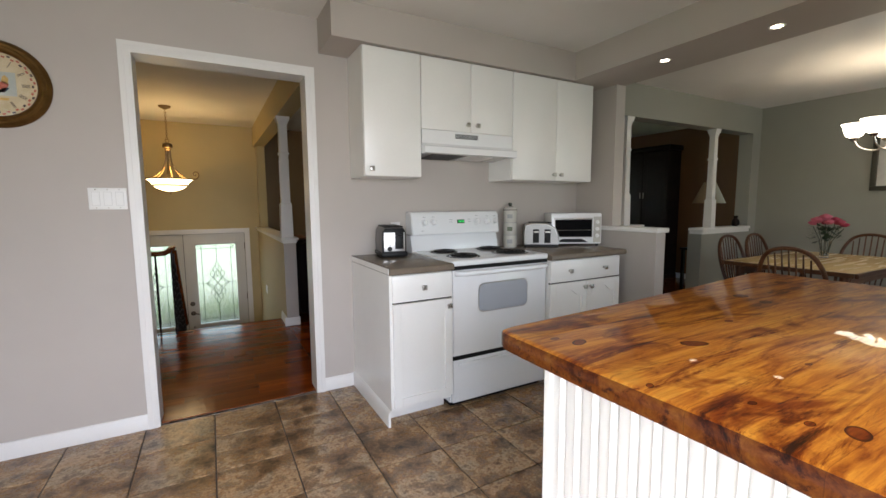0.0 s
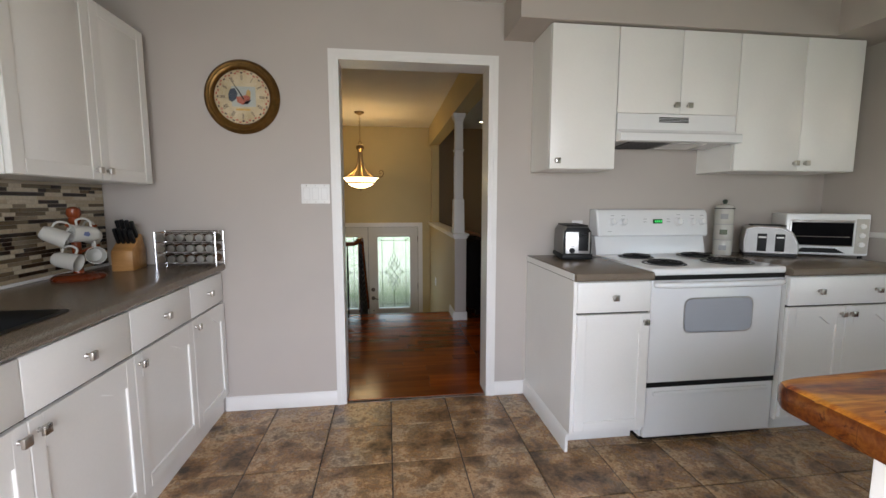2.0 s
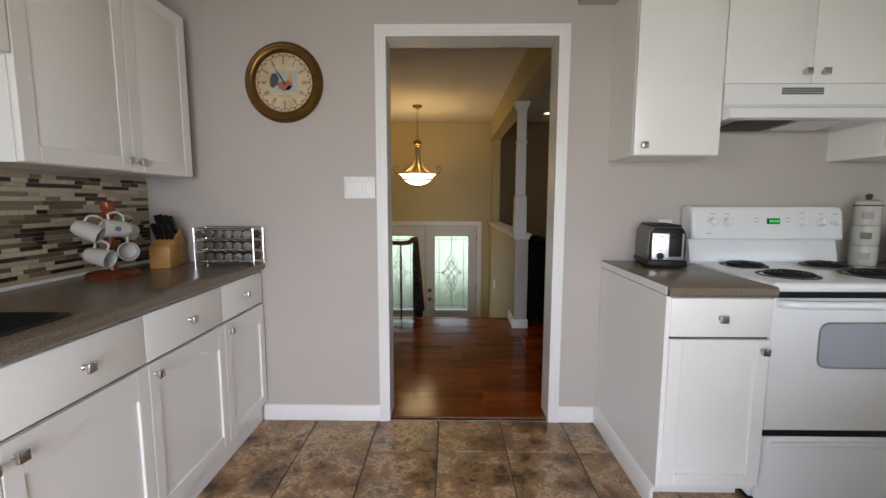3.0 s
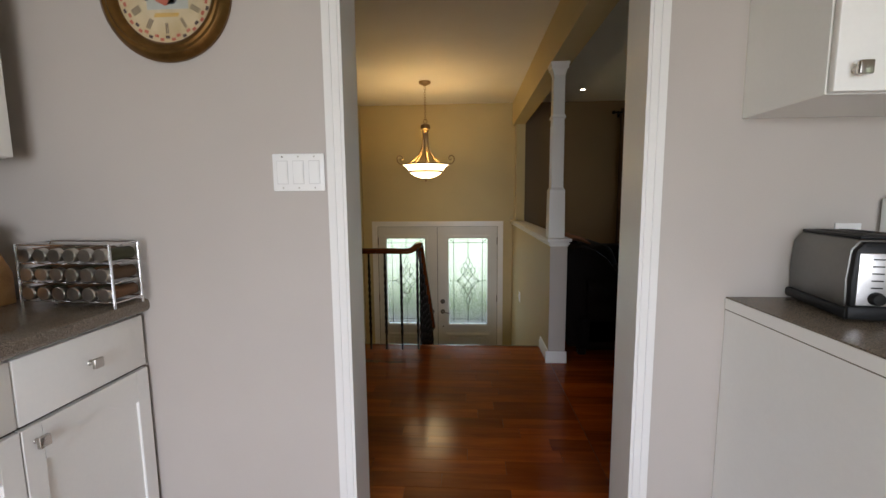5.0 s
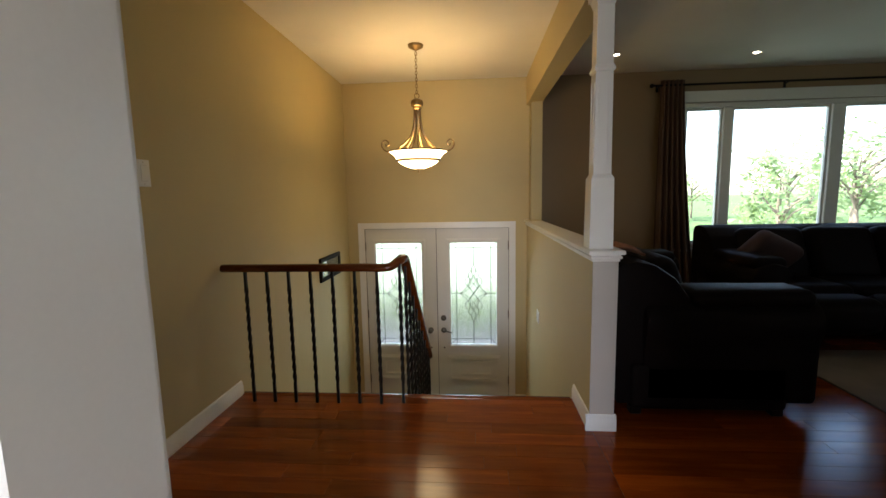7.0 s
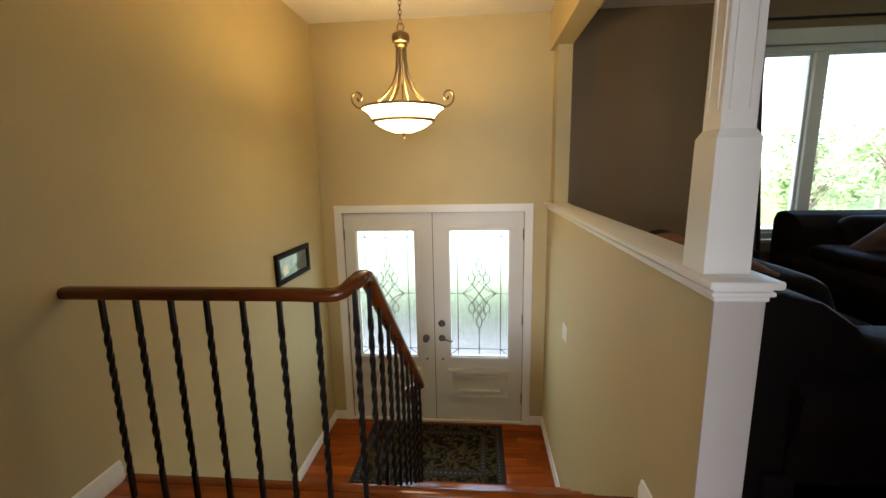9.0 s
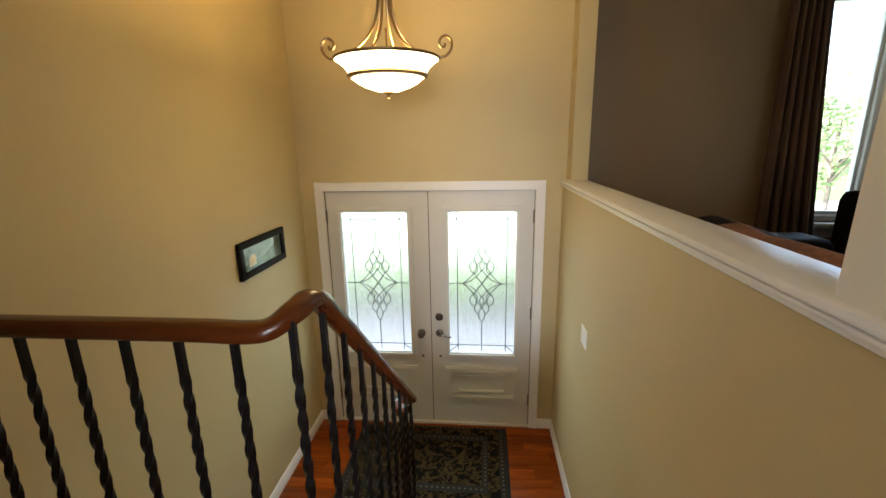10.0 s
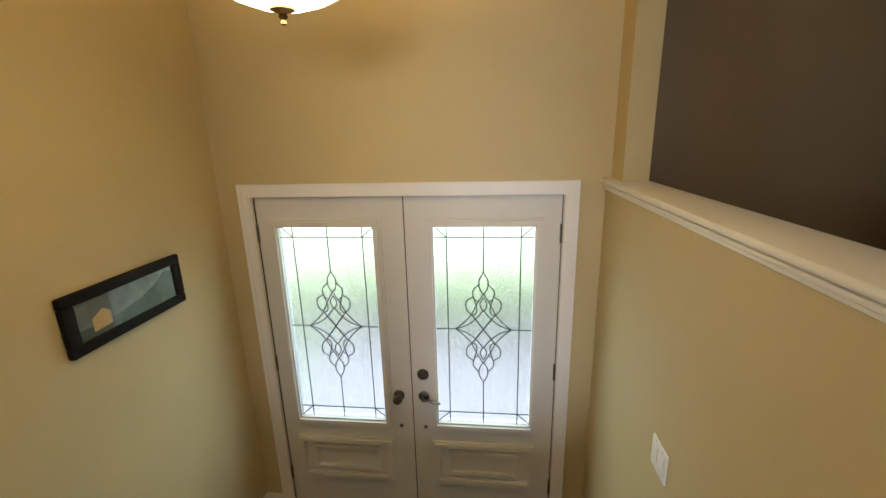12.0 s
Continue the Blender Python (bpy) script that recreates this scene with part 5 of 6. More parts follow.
for z in (0.02, 0.088, 0.156, 0.222):
    part("wire", join(tube([(-0.172, -0.05, z), (0.172, -0.05, z)], 0.003, 6), tube([(-0.172, 0.045, z + 0.004), (0.172, 0.045, z + 0.004)], 0.003, 6), *[tube([(s * 0.172, -0.055, z), (s * 0.172, 0.045, z + 0.004)], 0.003, 6) for s in (-1, 1)]), CHROME, rack)
lying = Matrix.Rotation(radians(90), 4, "X")
for row in range(3):
    for i in range(6):
        at = Matrix.Translation((-0.138 + 0.0552 * i, 0.045, 0.050 + 0.068 * row)) @ lying
        jar = part("jar", moved(lathe([(0.0225, 0.0), (0.0225, 0.078), (0.019, 0.084), (0.019, 0.088)], 16), at), SPICES[(row + i) % 3], rack, "jar of ground spice")
        part("lid", moved(lathe([(0.0245, 0.086), (0.0245, 0.102), (0.022, 0.105), (0.0, 0.1055)], 20, False), at), LID, jar, "silver screw lid")

rack.scale = (0.93, 1.0, 0.86)

block = thing("knife_block", (-1.36, 2.655, CZ), "golden wooden knife block full of black-handled knives", "knife block", turn=8)
part("block", prism([(-0.085, 0.0), (0.09, 0.0), (0.09, 0.10), (0.045, 0.185), (-0.085, 0.105)], "x", -0.048, 0.048, 0.004), BLOCK_WOOD, block)
lean = Matrix.Rotation(radians(32), 4, "X")
for i, (x, d, l) in enumerate(((-0.032, 0.0, 0.115), (-0.011, 0.0, 0.12), (0.011, 0.0, 0.115), (0.032, 0.0, 0.11), (-0.032, 0.05, 0.10), (-0.010, 0.05, 0.10), (0.012, 0.05, 0.095), (0.034, 0.05, 0.09))):
    part("knife_handle", moved(prism([(-0.012, 0.0), (0.010, 0.0), (0.013, l * 0.5), (0.012, l), (-0.008, l + 0.006), (-0.013, l * 0.7)], "x", -0.0075, 0.0075, 0.003), Matrix.Translation((x, 0.01 - d * 0.85 + 0.02, 0.160 - d * 0.55)) @ lean), BLACK, block, "black knife handle")

tree = thing("mug_tree", (-1.42, 2.37, CZ), "red-brown wooden mug tree", "mug tree")
RED_WOOD = planks_wood("red_varnished_wood", (0.17, 0.035, 0.012), (0.32, 0.075, 0.025), rough=0.25)
part("base", lathe([(0.0, 0.0), (0.10, 0.0), (0.104, 0.01), (0.09, 0.022), (0.03, 0.028), (0.0, 0.03)], 32, False), RED_WOOD, tree)
part("post", lathe([(0.022, 0.025), (0.016, 0.06), (0.018, 0.16), (0.015, 0.25), (0.024, 0.27), (0.020, 0.285), (0.028, 0.30), (0.026, 0.325), (0.012, 0.335), (0.0, 0.336)], 20, False), RED_WOOD, tree)
PEGS = ((-75, 0.22), (-10, 0.215), (55, 0.21), (-60, 0.12), (25, 0.12))
for a, z in PEGS:
    d = Matrix.Rotation(radians(a), 4, "Z")
    part("peg", moved(tube([(0, 0, z), (0.085, 0, z + 0.035)], 0.006, 8), d), RED_WOOD, tree)
BLUE_GLAZE = plain("blue_printed_glaze", (0.12, 0.15, 0.28), 0.3, vary=0.3, relief=0)


def mug(at, m, label):
    ob = thing("mug", at, label, "mug", "mugs on the tree")
    ob.matrix_world = Matrix.Translation(at) @ m
    part("cup", lathe([(0.0, 0.0), (0.026, 0.0), (0.034, 0.02), (0.039, 0.09), (0.040, 0.098), (0.0375, 0.098), (0.036, 0.09), (0.031, 0.02), (0.0, 0.006)], 28, False), CERAMIC, ob)
    part("handle", tube(spline([(0.036, 0, 0.078), (0.06, 0, 0.08), (0.07, 0, 0.055), (0.058, 0, 0.03), (0.034, 0, 0.025)], 5), 0.005, 8), CERAMIC, ob)
    part("print", moved(prism([(-0.011, -0.008), (0.0, -0.013), (0.011, -0.007), (0.009, 0.008), (-0.006, 0.012)], "z", 0.0, 0.0012), Matrix.Translation((0, -0.0375, 0.055)) @ Matrix.Rotation(radians(88), 4, "X")), BLUE_GLAZE, ob, "faded blue print")


T = Matrix.Rotation


def hung(centre, axis):
    """A mug's pose about its middle, its mouth along the axis and its handle upward."""
    z = Vector(axis).normalized()
    x = (Vector((0, 0, 1)) - z * z.z).normalized()
    y = z.cross(x)
    return Matrix.Translation(Vector(centre) - z * 0.05) @ Matrix((x, y, z)).transposed().to_4x4()


for centre, axis, lab in (((-1.425, 2.215, 1.068), (0.75, 0.3, -0.4), "cream ceramic mug hanging at the top of the tree"),
                          ((-1.335, 2.255, 1.075), (-0.55, -0.8, 0.1), "cream ceramic mug tilted on an upper peg"),
                          ((-1.42, 2.40, 1.06), (0.2, 0.9, -0.3), "cream ceramic mug hanging at the back of the tree"),
                          ((-1.395, 2.225, 0.956), (0.9, 0.05, -0.22), "cream mug with a faded blue print"),
                          ((-1.33, 2.305, 0.972), (0.62, -0.75, 0.05), "cream ceramic mug with its mouth turned out")):
    mug((0, 0, 0), hung(Vector(centre) + Vector((-0.02, 0.07, CZ - 0.862)), axis), lab)

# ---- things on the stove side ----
# Darker copy of the brushed steel, with the toasters' shade in its colour.
SHADED_STEEL = plain("shaded_brushed_steel", (0.24, 0.235, 0.225), 0.45, 1.0)
toaster = thing("toaster", (1.135, 2.655, RZ), "brushed steel toaster with black trim and silver control end", "toaster", turn=-11)
part("shell", prism([(-0.082, 0.03), (0.082, 0.03), (0.085, 0.10), (0.080, 0.175), (0.062, 0.20), (-0.062, 0.20), (-0.080, 0.175), (-0.085, 0.10)], "y", -0.10, 0.15, 0.008), SHADED_STEEL, toaster)
part("base", bx(-0.09, 0.09, -0.118, 0.155, 0.006, 0.034, 0.008, 2), BLACK, toaster)
part("end_cap", prism([(-0.078, 0.034), (0.078, 0.034), (0.081, 0.10), (0.076, 0.172), (0.06, 0.194), (-0.06, 0.194), (-0.076, 0.172), (-0.081, 0.10)], "y", -0.116, -0.098, 0.005), BLACK, toaster, "black plastic end")
part("top_plate", bx(-0.062, 0.062, -0.10, 0.145, 0.1985, 0.208, 0.004, 2), BLACK, toaster)
for x in (-0.028, 0.028):
    # Dark block on the plate, painted for the shade inside a slot.
    part("slot", bx(x - 0.013, x + 0.013, -0.075, 0.12, 0.207, 0.2095), SHADOW, toaster)
part("control_plate", bx(-0.070, 0.070, -0.1195, -0.1155, 0.042, 0.168, 0.003, 2), STEEL, toaster, "silver control plate")
part("lever_recess", bx(0.004, 0.060, -0.1225, -0.1185, 0.058, 0.169, 0.003, 2), BLACK, toaster, "black lever recess")
part("lever", bx(0.014, 0.050, -0.142, -0.120, 0.142, 0.154, 0.004, 2), BLACK, toaster)
for i in range(5):
    part("button_mark", bx(-0.044, -0.020, -0.1212, -0.119, 0.084 + 0.017 * i, 0.087 + 0.017 * i, 0.0008), BLACK, toaster)
part("dial", moved(lathe([(0.016, 0), (0.016, 0.006), (0.013, 0.016), (0.0, 0.017)], 18, False), Matrix.Translation((-0.032, -0.119, 0.060)) @ lying), BLACK, toaster, "black browning dial")
part("foot_band", bx(-0.086, 0.086, -0.124, -0.112, 0.008, 0.040, 0.005, 2), BLACK, toaster)

outlet = thing("wall_outlet", (1.235, WY0, 1.09), "white wall outlet above the toaster", "outlet")
part("plate", bx(-0.036, 0.036, -0.006, 0, -0.058, 0.058, 0.002, 2), OUTLET, outlet)
for z in (-0.022, 0.022):
    part("socket", bx(-0.015, 0.015, -0.0085, -0.005, z - 0.014, z + 0.014, 0.003, 2), OUTLET, outlet)

canister = thing("canister", (2.185, 2.70, RZ), "tall white ceramic canister stack with dark bands", "canister")
for i, z in enumerate((0.0, 0.105, 0.21)):
    part("tier", lathe([(0.0, z), (0.060, z), (0.063, z + 0.008), (0.063, z + 0.098), (0.060, z + 0.104), (0.0, z + 0.1045)], 32, False), CERAMIC, canister)
    part("label_mark", moved(bx(-0.024, 0.024, -0.0665, -0.056, -0.017, 0.017, 0.002), Matrix.Translation((0, 0, z + 0.052)) @ T(radians(-40), 4, "Z")), plain("green_mark", (0.08, 0.10, 0.05), 0.4, relief=0) if i == 1 else PRINT, canister, "small printed emblem")
for z in (0.104, 0.209):
    part("band", lathe([(0.0625, z - 0.002), (0.0645, z), (0.0625, z + 0.002)], 32, False), PRINT, canister)
part("lid", lathe([(0.064, 0.313), (0.066, 0.318), (0.056, 0.335), (0.02, 0.345), (0.0, 0.346)], 32, False), CERAMIC, canister)
part("lid_band", lathe([(0.0655, 0.312), (0.0675, 0.315), (0.0655, 0.318)], 32, False), BLACK, canister)
part("lid_knob", lathe([(0.01, 0.343), (0.016, 0.356), (0.019, 0.366), (0.01, 0.375), (0.0, 0.376)], 16, False), plain("dark_green_glaze", (0.05, 0.07, 0.05), 0.3, relief=0), canister, "dark green knob")

canister.scale = (0.86, 0.86, 0.955)

t2 = thing("toaster", (2.465, 2.65, RZ), "wide brushed steel toaster beside the canister", "toaster", turn=-38)
part("shell", prism([(-0.14, 0.02), (0.14, 0.02), (0.14, 0.08), (0.11, 0.155), (0.05, 0.19), (-0.08, 0.195), (-0.13, 0.18), (-0.142, 0.10)], "y", -0.13, 0.13, 0.008), STEEL, t2)
part("front_panel", prism([(-0.132, 0.025), (0.132, 0.025), (0.13, 0.08), (0.10, 0.148), (0.045, 0.18), (-0.075, 0.185), (-0.122, 0.17), (-0.134, 0.10)], "y", -0.137, -0.129), SHADED_STEEL, t2, "curved steel end panel")
for x in (-0.045, 0.045):
    part("lever_slot", bx(x - 0.024, x + 0.024, -0.1395, -0.134, 0.035, 0.145, 0.008, 2), BLACK, t2, "black lever plate")
    part("lever", bx(x - 0.02, x + 0.02, -0.158, -0.138, 0.118, 0.13, 0.004, 2), NICKEL, t2)
part("base", bx(-0.135, 0.135, -0.125, 0.125, 0.0, 0.022, 0.004), BLACK, t2)
for y in (-0.06, 0.0, 0.06):
    # Dark block in place of the slot's inner shade.
    part("slot", bx(-0.10, 0.08, y - 0.012, y + 0.012, 0.188, 0.197), SHADOW, t2)

DARK_GLASS = plain("black_oven_glass", (0.006, 0.006, 0.007), 0.12, relief=0)
DARK_GLASS.node_tree.nodes["Principled BSDF"].inputs["Specular IOR Level"].default_value = 0.06
oven = thing("toaster_oven", (2.735, 2.61, RZ), "white toaster oven with a dark glass door", "toaster oven", turn=-30)
part("shell", bx(-0.175, 0.24, -0.13, 0.15, 0.015, 0.27, 0.012, 3), ENAMEL, oven)
oven_door = part("door", bx(-0.155, 0.165, -0.142, -0.129, 0.07, 0.232, 0.006, 2), STEEL, oven, "steel framed glass door")
part("window", bx(-0.146, 0.156, -0.1455, -0.141, 0.076, 0.216, 0.003), DARK_GLASS, oven_door, "dark glass")
part("rack_wire", join(*[tube([(-0.13, -0.147, z), (0.14, -0.147, z)], 0.0018, 5) for z in (0.13,)]), STEEL, oven_door)
part("handle", tube(spline([(-0.13, -0.142, 0.222), (-0.12, -0.165, 0.224), (0.13, -0.165, 0.224), (0.14, -0.142, 0.222)], 5), 0.006, 8), STEEL, oven_door)
part("control_panel", bx(0.172, 0.232, -0.1335, -0.129, 0.03, 0.24, 0.002), CERAMIC, oven)
for z in (0.085, 0.14, 0.195):
    part("dial", moved(lathe([(0.016, 0), (0.014, 0.012), (0.0, 0.013)], 16, False), Matrix.Translation((0.202, -0.133, z)) @ lying), OUTLET, oven)
part("crumb_tray", prism([(-0.13, 0.03), (0.13, 0.03), (0.08, 0.058), (-0.08, 0.058)], "y", -0.134, -0.128), BLACK, oven, "dark tray opening")
for x in (-0.15, 0.21):
    for y in (-0.11, 0.12):
        part("foot", moved(lathe([(0.012, 0), (0.012, 0.017)], 10), Matrix.Translation((x, y, 0))), BLACK, oven)

# ---- downlights ----
def downlight(x, y, z, watts, label):
    ob = thing("downlight", (x, y, z), label, "lamp", "recessed downlights")
    part("trim_ring", lathe([(0.027, -0.001), (0.038, -0.004), (0.041, 0.0), (0.027, 0.0)], 24, False), OUTLET, ob)
    part("lit_lens", lathe([(0.028, -0.0015), (0.0, -0.003)], 24, False), SPOT_GLOW, ob, "glowing lens")
    spot_lamp("downlight_bulb", (x, y, z - 0.02), watts, (1.0, 0.84, 0.62))


for x, y in ((2.842, 1.862), (2.87, 1.222), (2.87, 0.55)):
    downlight(x, y, 2.24, 0.5, "small lit downlight in the dropped beam")
for x, y in ((1.46, 6.705), (1.48, 5.206), (2.76, 6.81)):
    downlight(x, y, HC, 0.55, "small lit downlight in the living room ceiling")


# ---- dining room ----
table = thing("dining_table", (4.86, 1.62, K), "pale wooden dining table with dark edges and legs", "table")
part("tabletop", bx(-0.72, 0.72, -0.45, 0.45, 0.722, 0.752, 0.006, 2), TABLE_WOOD, table, "pale wooden top")
for s in (-1, 1):
    part("edge_band", bx(-0.735, 0.735, s * 0.455 - 0.012, s * 0.455 + 0.012, 0.716, 0.750, 0.004), OAK, table, "dark wooden edge")
    part("edge_band", bx(s * 0.73 - 0.012, s * 0.73 + 0.012, -0.443, 0.443, 0.716, 0.750, 0.004), OAK, table, "dark wooden edge")
    part("apron", bx(-0.62, 0.62, s * 0.36 - 0.01, s * 0.36 + 0.01, 0.63, 0.722), OAK, table)
    for q in (-1, 1):
        part("leg", moved(lathe([(0.022, 0.0), (0.028, 0.06), (0.02, 0.10), (0.035, 0.3), (0.04, 0.45), (0.026, 0.52), (0.036, 0.56), (0.036, 0.722)], 14), Matrix.Translation((s * 0.62, q * 0.36, 0))), OAK, table)

chair = thing("dining_chair", (3.90, 1.37, K), "dark oak spindle-back dining chair at the table", "chair", "chairs round the table", turn=-96)
seat = bmesh.new()
ring_lo, ring_hi = [], []
for i in range(24):
    a = 2 * math.pi * i / 24
    r = 0.215 * (1 + 0.06 * math.cos(2 * a))
    ring_lo.append(seat.verts.new((r * math.cos(a), r * 0.97 * math.sin(a), 0.432)))
    ring_hi.append(seat.verts.new((r * math.cos(a), r * 0.97 * math.sin(a), 0.462)))
seat.faces.new(ring_lo[::-1])
seat.faces.new(ring_hi)
for i in range(24):
    seat.faces.new((ring_lo[i], ring_lo[(i + 1) % 24], ring_hi[(i + 1) % 24], ring_hi[i]))
bmesh.ops.bevel(seat, geom=seat.edges[:], offset=0.007, segments=2, affect="EDGES", clamp_overlap=True)
part("seat", seat, OAK, chair)
hoop = spline([(-0.20, -0.10, 0.455), (-0.212, -0.165, 0.62), (-0.20, -0.215, 0.79), (-0.13, -0.245, 0.91), (0.0, -0.255, 0.945), (0.13, -0.245, 0.91), (0.20, -0.215, 0.79), (0.212, -0.165, 0.62), (0.20, -0.10, 0.455)], 6)
part("back_hoop", tube(hoop, 0.015, 10), OAK, chair, "bent wooden hoop")
for i in range(7):
    x = -0.135 + 0.045 * i
    top = 0.935 - 2.1 * x * x * 1.6
    part("spindle", tube([(x * 0.85, -0.165, 0.455), (x * 0.95, -0.20, 0.62), (x, -0.252 + 0.5 * x * x, top)], [0.006, 0.0085, 0.005], 8), OAK, chair)
for sx in (-1, 1):
    for sy in (-1, 1):
        part("leg", tube([(sx * 0.14, sy * 0.14, 0.44), (sx * 0.165, sy * 0.17, 0.25), (sx * 0.20, sy * 0.205, 0.0)], [0.016, 0.021, 0.011], 10), OAK, chair)
    part("stretcher", tube([(sx * 0.172, -0.177, 0.2), (sx * 0.172, 0.177, 0.2)], 0.009, 8), OAK, chair)
part("stretcher", tube([(-0.172, 0, 0.2), (0.172, 0, 0.2)], 0.009, 8), OAK, chair)
for x, y, t in ((4.53, 2.0, 180), (4.98, 1.98, 180), (5.53, 1.57, 88)):
    copy_thing(chair, pose(x, y, K, 0, 0, t))

vase = thing("flower_vase", (5.08, 1.685, 0.753), "glass vase of pink and red roses on the dining table", "vase")
v_glass = part("vase_glass", lathe([(0.0, 0.0), (0.036, 0.0), (0.034, 0.02), (0.03, 0.06), (0.04, 0.13), (0.052, 0.165), (0.049, 0.165), (0.036, 0.13), (0.026, 0.06), (0.028, 0.02), (0.0, 0.012)], 24, False), GLASS, vase, "clear flared glass")
v_glass.visible_shadow = False
LEAF = plain("rose_leaf", (0.018, 0.035, 0.012), 0.5, vary=0.3, grain=60, relief=0.1)
PINK = plain("pink_petal", (0.62, 0.13, 0.20), 0.5, vary=0.25, grain=60, relief=0.1)
RED = plain("crimson_petal", (0.38, 0.02, 0.06), 0.5, vary=0.25, grain=60, relief=0.1)


def rose(parent, x, y, z, r, m):
    bms = []
    for layer, n in ((1.0, 6), (0.75, 5), (0.5, 4), (0.25, 3)):
        for i in range(n):
            a = 2 * math.pi * (i + layer * 2.3) / n
            bm = bmesh.new()
            pts = []
            for u in range(4):
                for w in range(4):
                    ang = a + (w / 3 - 0.5) * 2.0 * (1.1 - 0.25 * u / 3)
                    rr = r * layer * (0.45 + 0.55 * math.sin(u / 3 * 1.9))
                    pts.append(bm.verts.new((x + rr * math.cos(ang), y + rr * math.sin(ang), z - r * 0.5 + r * (0.35 + u / 3 * (1.15 - 0.45 * layer)))))
            for u in range(3):
                for w in range(3):
                    bm.faces.new((pts[4 * u + w], pts[4 * u + w + 1], pts[4 * u + w + 5], pts[4 * u + w + 4]))
            bms.append(bm)
    part("rose", join(*bms), m, parent, "open rose")


for x, y, z, r, m in ((-0.05, 0.08, 0.335, 0.075, PINK), (-0.04, 0.0, 0.37, 0.07, PINK), (0.05, -0.07, 0.335, 0.07, RED), (-0.02, -0.13, 0.315, 0.07, RED), (0.06, 0.03, 0.31, 0.06, RED), (-0.07, -0.05, 0.32, 0.062, PINK), (-0.03, 0.13, 0.305, 0.06, PINK), (0.03, -0.17, 0.29, 0.055, RED)):
    x, y, z, r = x * 0.7, y * 0.7, 0.05 + z * 0.85, r * 0.72
    rose(vase, x, y, z, r, m)
    part("stem", tube([(x * 0.2, y * 0.2, 0.02), (x * 0.4, y * 0.4, 0.16), (x, y, z - 0.02)], 0.0028, 5), LEAF, vase)
leaves = []
for i in range(70):
    a, q, z = random.uniform(0, 6.28), random.uniform(0.01, 0.10), random.uniform(0.15, 0.29)
    leaves.append(moved(prism([(0, 0), (0.014, 0.018), (0.012, 0.04), (0, 0.055), (-0.012, 0.04), (-0.014, 0.018)], "z", 0, 0.001), Matrix.Translation((q * math.cos(a), q * math.sin(a), z)) @ Matrix.Rotation(a - 1.57, 4, "Z") @ Matrix.Rotation(random.uniform(-0.6, 0.8), 4, "X")))
part("leaves", join(*leaves), LEAF, vase, "dark green leaves")

SHADE_GLASS = glowing("lit_white_glass_shade", (1.0, 0.90, 0.74), 1.35)
chandelier = thing("chandelier", (4.99, 1.28, 0.0), "nickel chandelier with lit white glass shades", "lamp")
part("canopy", lathe([(0.012, 2.415), (0.05, 2.43), (0.06, KC)], 20), NICKEL, chandelier)
part("stem", tube([(0, 0, 1.72), (0, 0, 2.42)], 0.008, 8), NICKEL, chandelier)
part("body", lathe([(0.0, 1.66), (0.012, 1.67), (0.03, 1.71), (0.022, 1.76), (0.035, 1.80), (0.012, 1.88), (0.0, 1.89)], 20, False), NICKEL, chandelier)
for i in range(5):
    m = Matrix.Rotation(radians(72 * i + 96), 4, "Z")
    arm = part("arm", moved(tube(spline([(0.02, 0, 1.74), (0.10, 0, 1.70), (0.19, 0, 1.73), (0.235, 0, 1.80)], 5), 0.007, 8), m), NICKEL, chandelier)
    part("cup", moved(lathe([(0.0, 1.79), (0.02, 1.795), (0.032, 1.815), (0.028, 1.825)], 16, False), m @ Matrix.Translation((0.235, 0, 0))), NICKEL, arm)
    part("shade", moved(lathe([(0.03, 1.82), (0.055, 1.835), (0.068, 1.87), (0.078, 1.91), (0.092, 1.935), (0.089, 1.937), (0.074, 1.91), (0.062, 1.87), (0.05, 1.84), (0.0, 1.828)], 24, False), m @ Matrix.Translation((0.235, 0, 0))), SHADE_GLASS, arm, "lit white glass")
point_lamp("chandelier_bulbs", (4.99, 1.28, 1.99), 1.1, (1.0, 0.84, 0.62), 0.12)

art = thing("wall_picture", (EX, 1.335, 1.68), "dark framed picture on the dining room wall", "picture", turn=-90)
for a in ((-0.42, 0.42, 0.245, 0.295), (-0.42, 0.42, -0.295, -0.245), (-0.42, -0.37, -0.245, 0.245), (0.37, 0.42, -0.245, 0.245)):
    part("frame_rail", bx(a[0], a[1], -0.03, -0.001, a[2], a[3], 0.006, 2), plain("dark_olive_frame", (0.05, 0.045, 0.03), 0.4), art)
part("print", bx(-0.372, 0.372, -0.012, -0.002, -0.247, 0.247), plain("pale_grey_print", (0.62, 0.60, 0.56), 0.4, vary=0.12, grain=20), art)
# Dark object of unknown kind, given a made-up vessel shape.
vessel = thing("small_vessel", (5.90, 2.87, 0.975), "small dark object of unknown kind on the ledge", "ornament")
part("pot", lathe([(0.0, 0.0), (0.03, 0.0), (0.045, 0.03), (0.04, 0.07), (0.02, 0.10), (0.026, 0.13), (0.022, 0.13), (0.016, 0.1), (0.0, 0.09)], 20, False), DARK_WOOD, vessel)

# ---- living room ----
arm_oire = thing("armoire", (6.66, 4.75, 0), "tall near-black wooden armoire against the wall", "cabinet", turn=-90)
part("body", bx(-0.45, 0.45, 0.0, 0.33, 0.06, 2.14, 0.006), DARK_WOOD, arm_oire)
part("cornice", bx(-0.48, 0.48, -0.03, 0.335, 2.14, 2.22, 0.012, 2), DARK_WOOD, arm_oire)
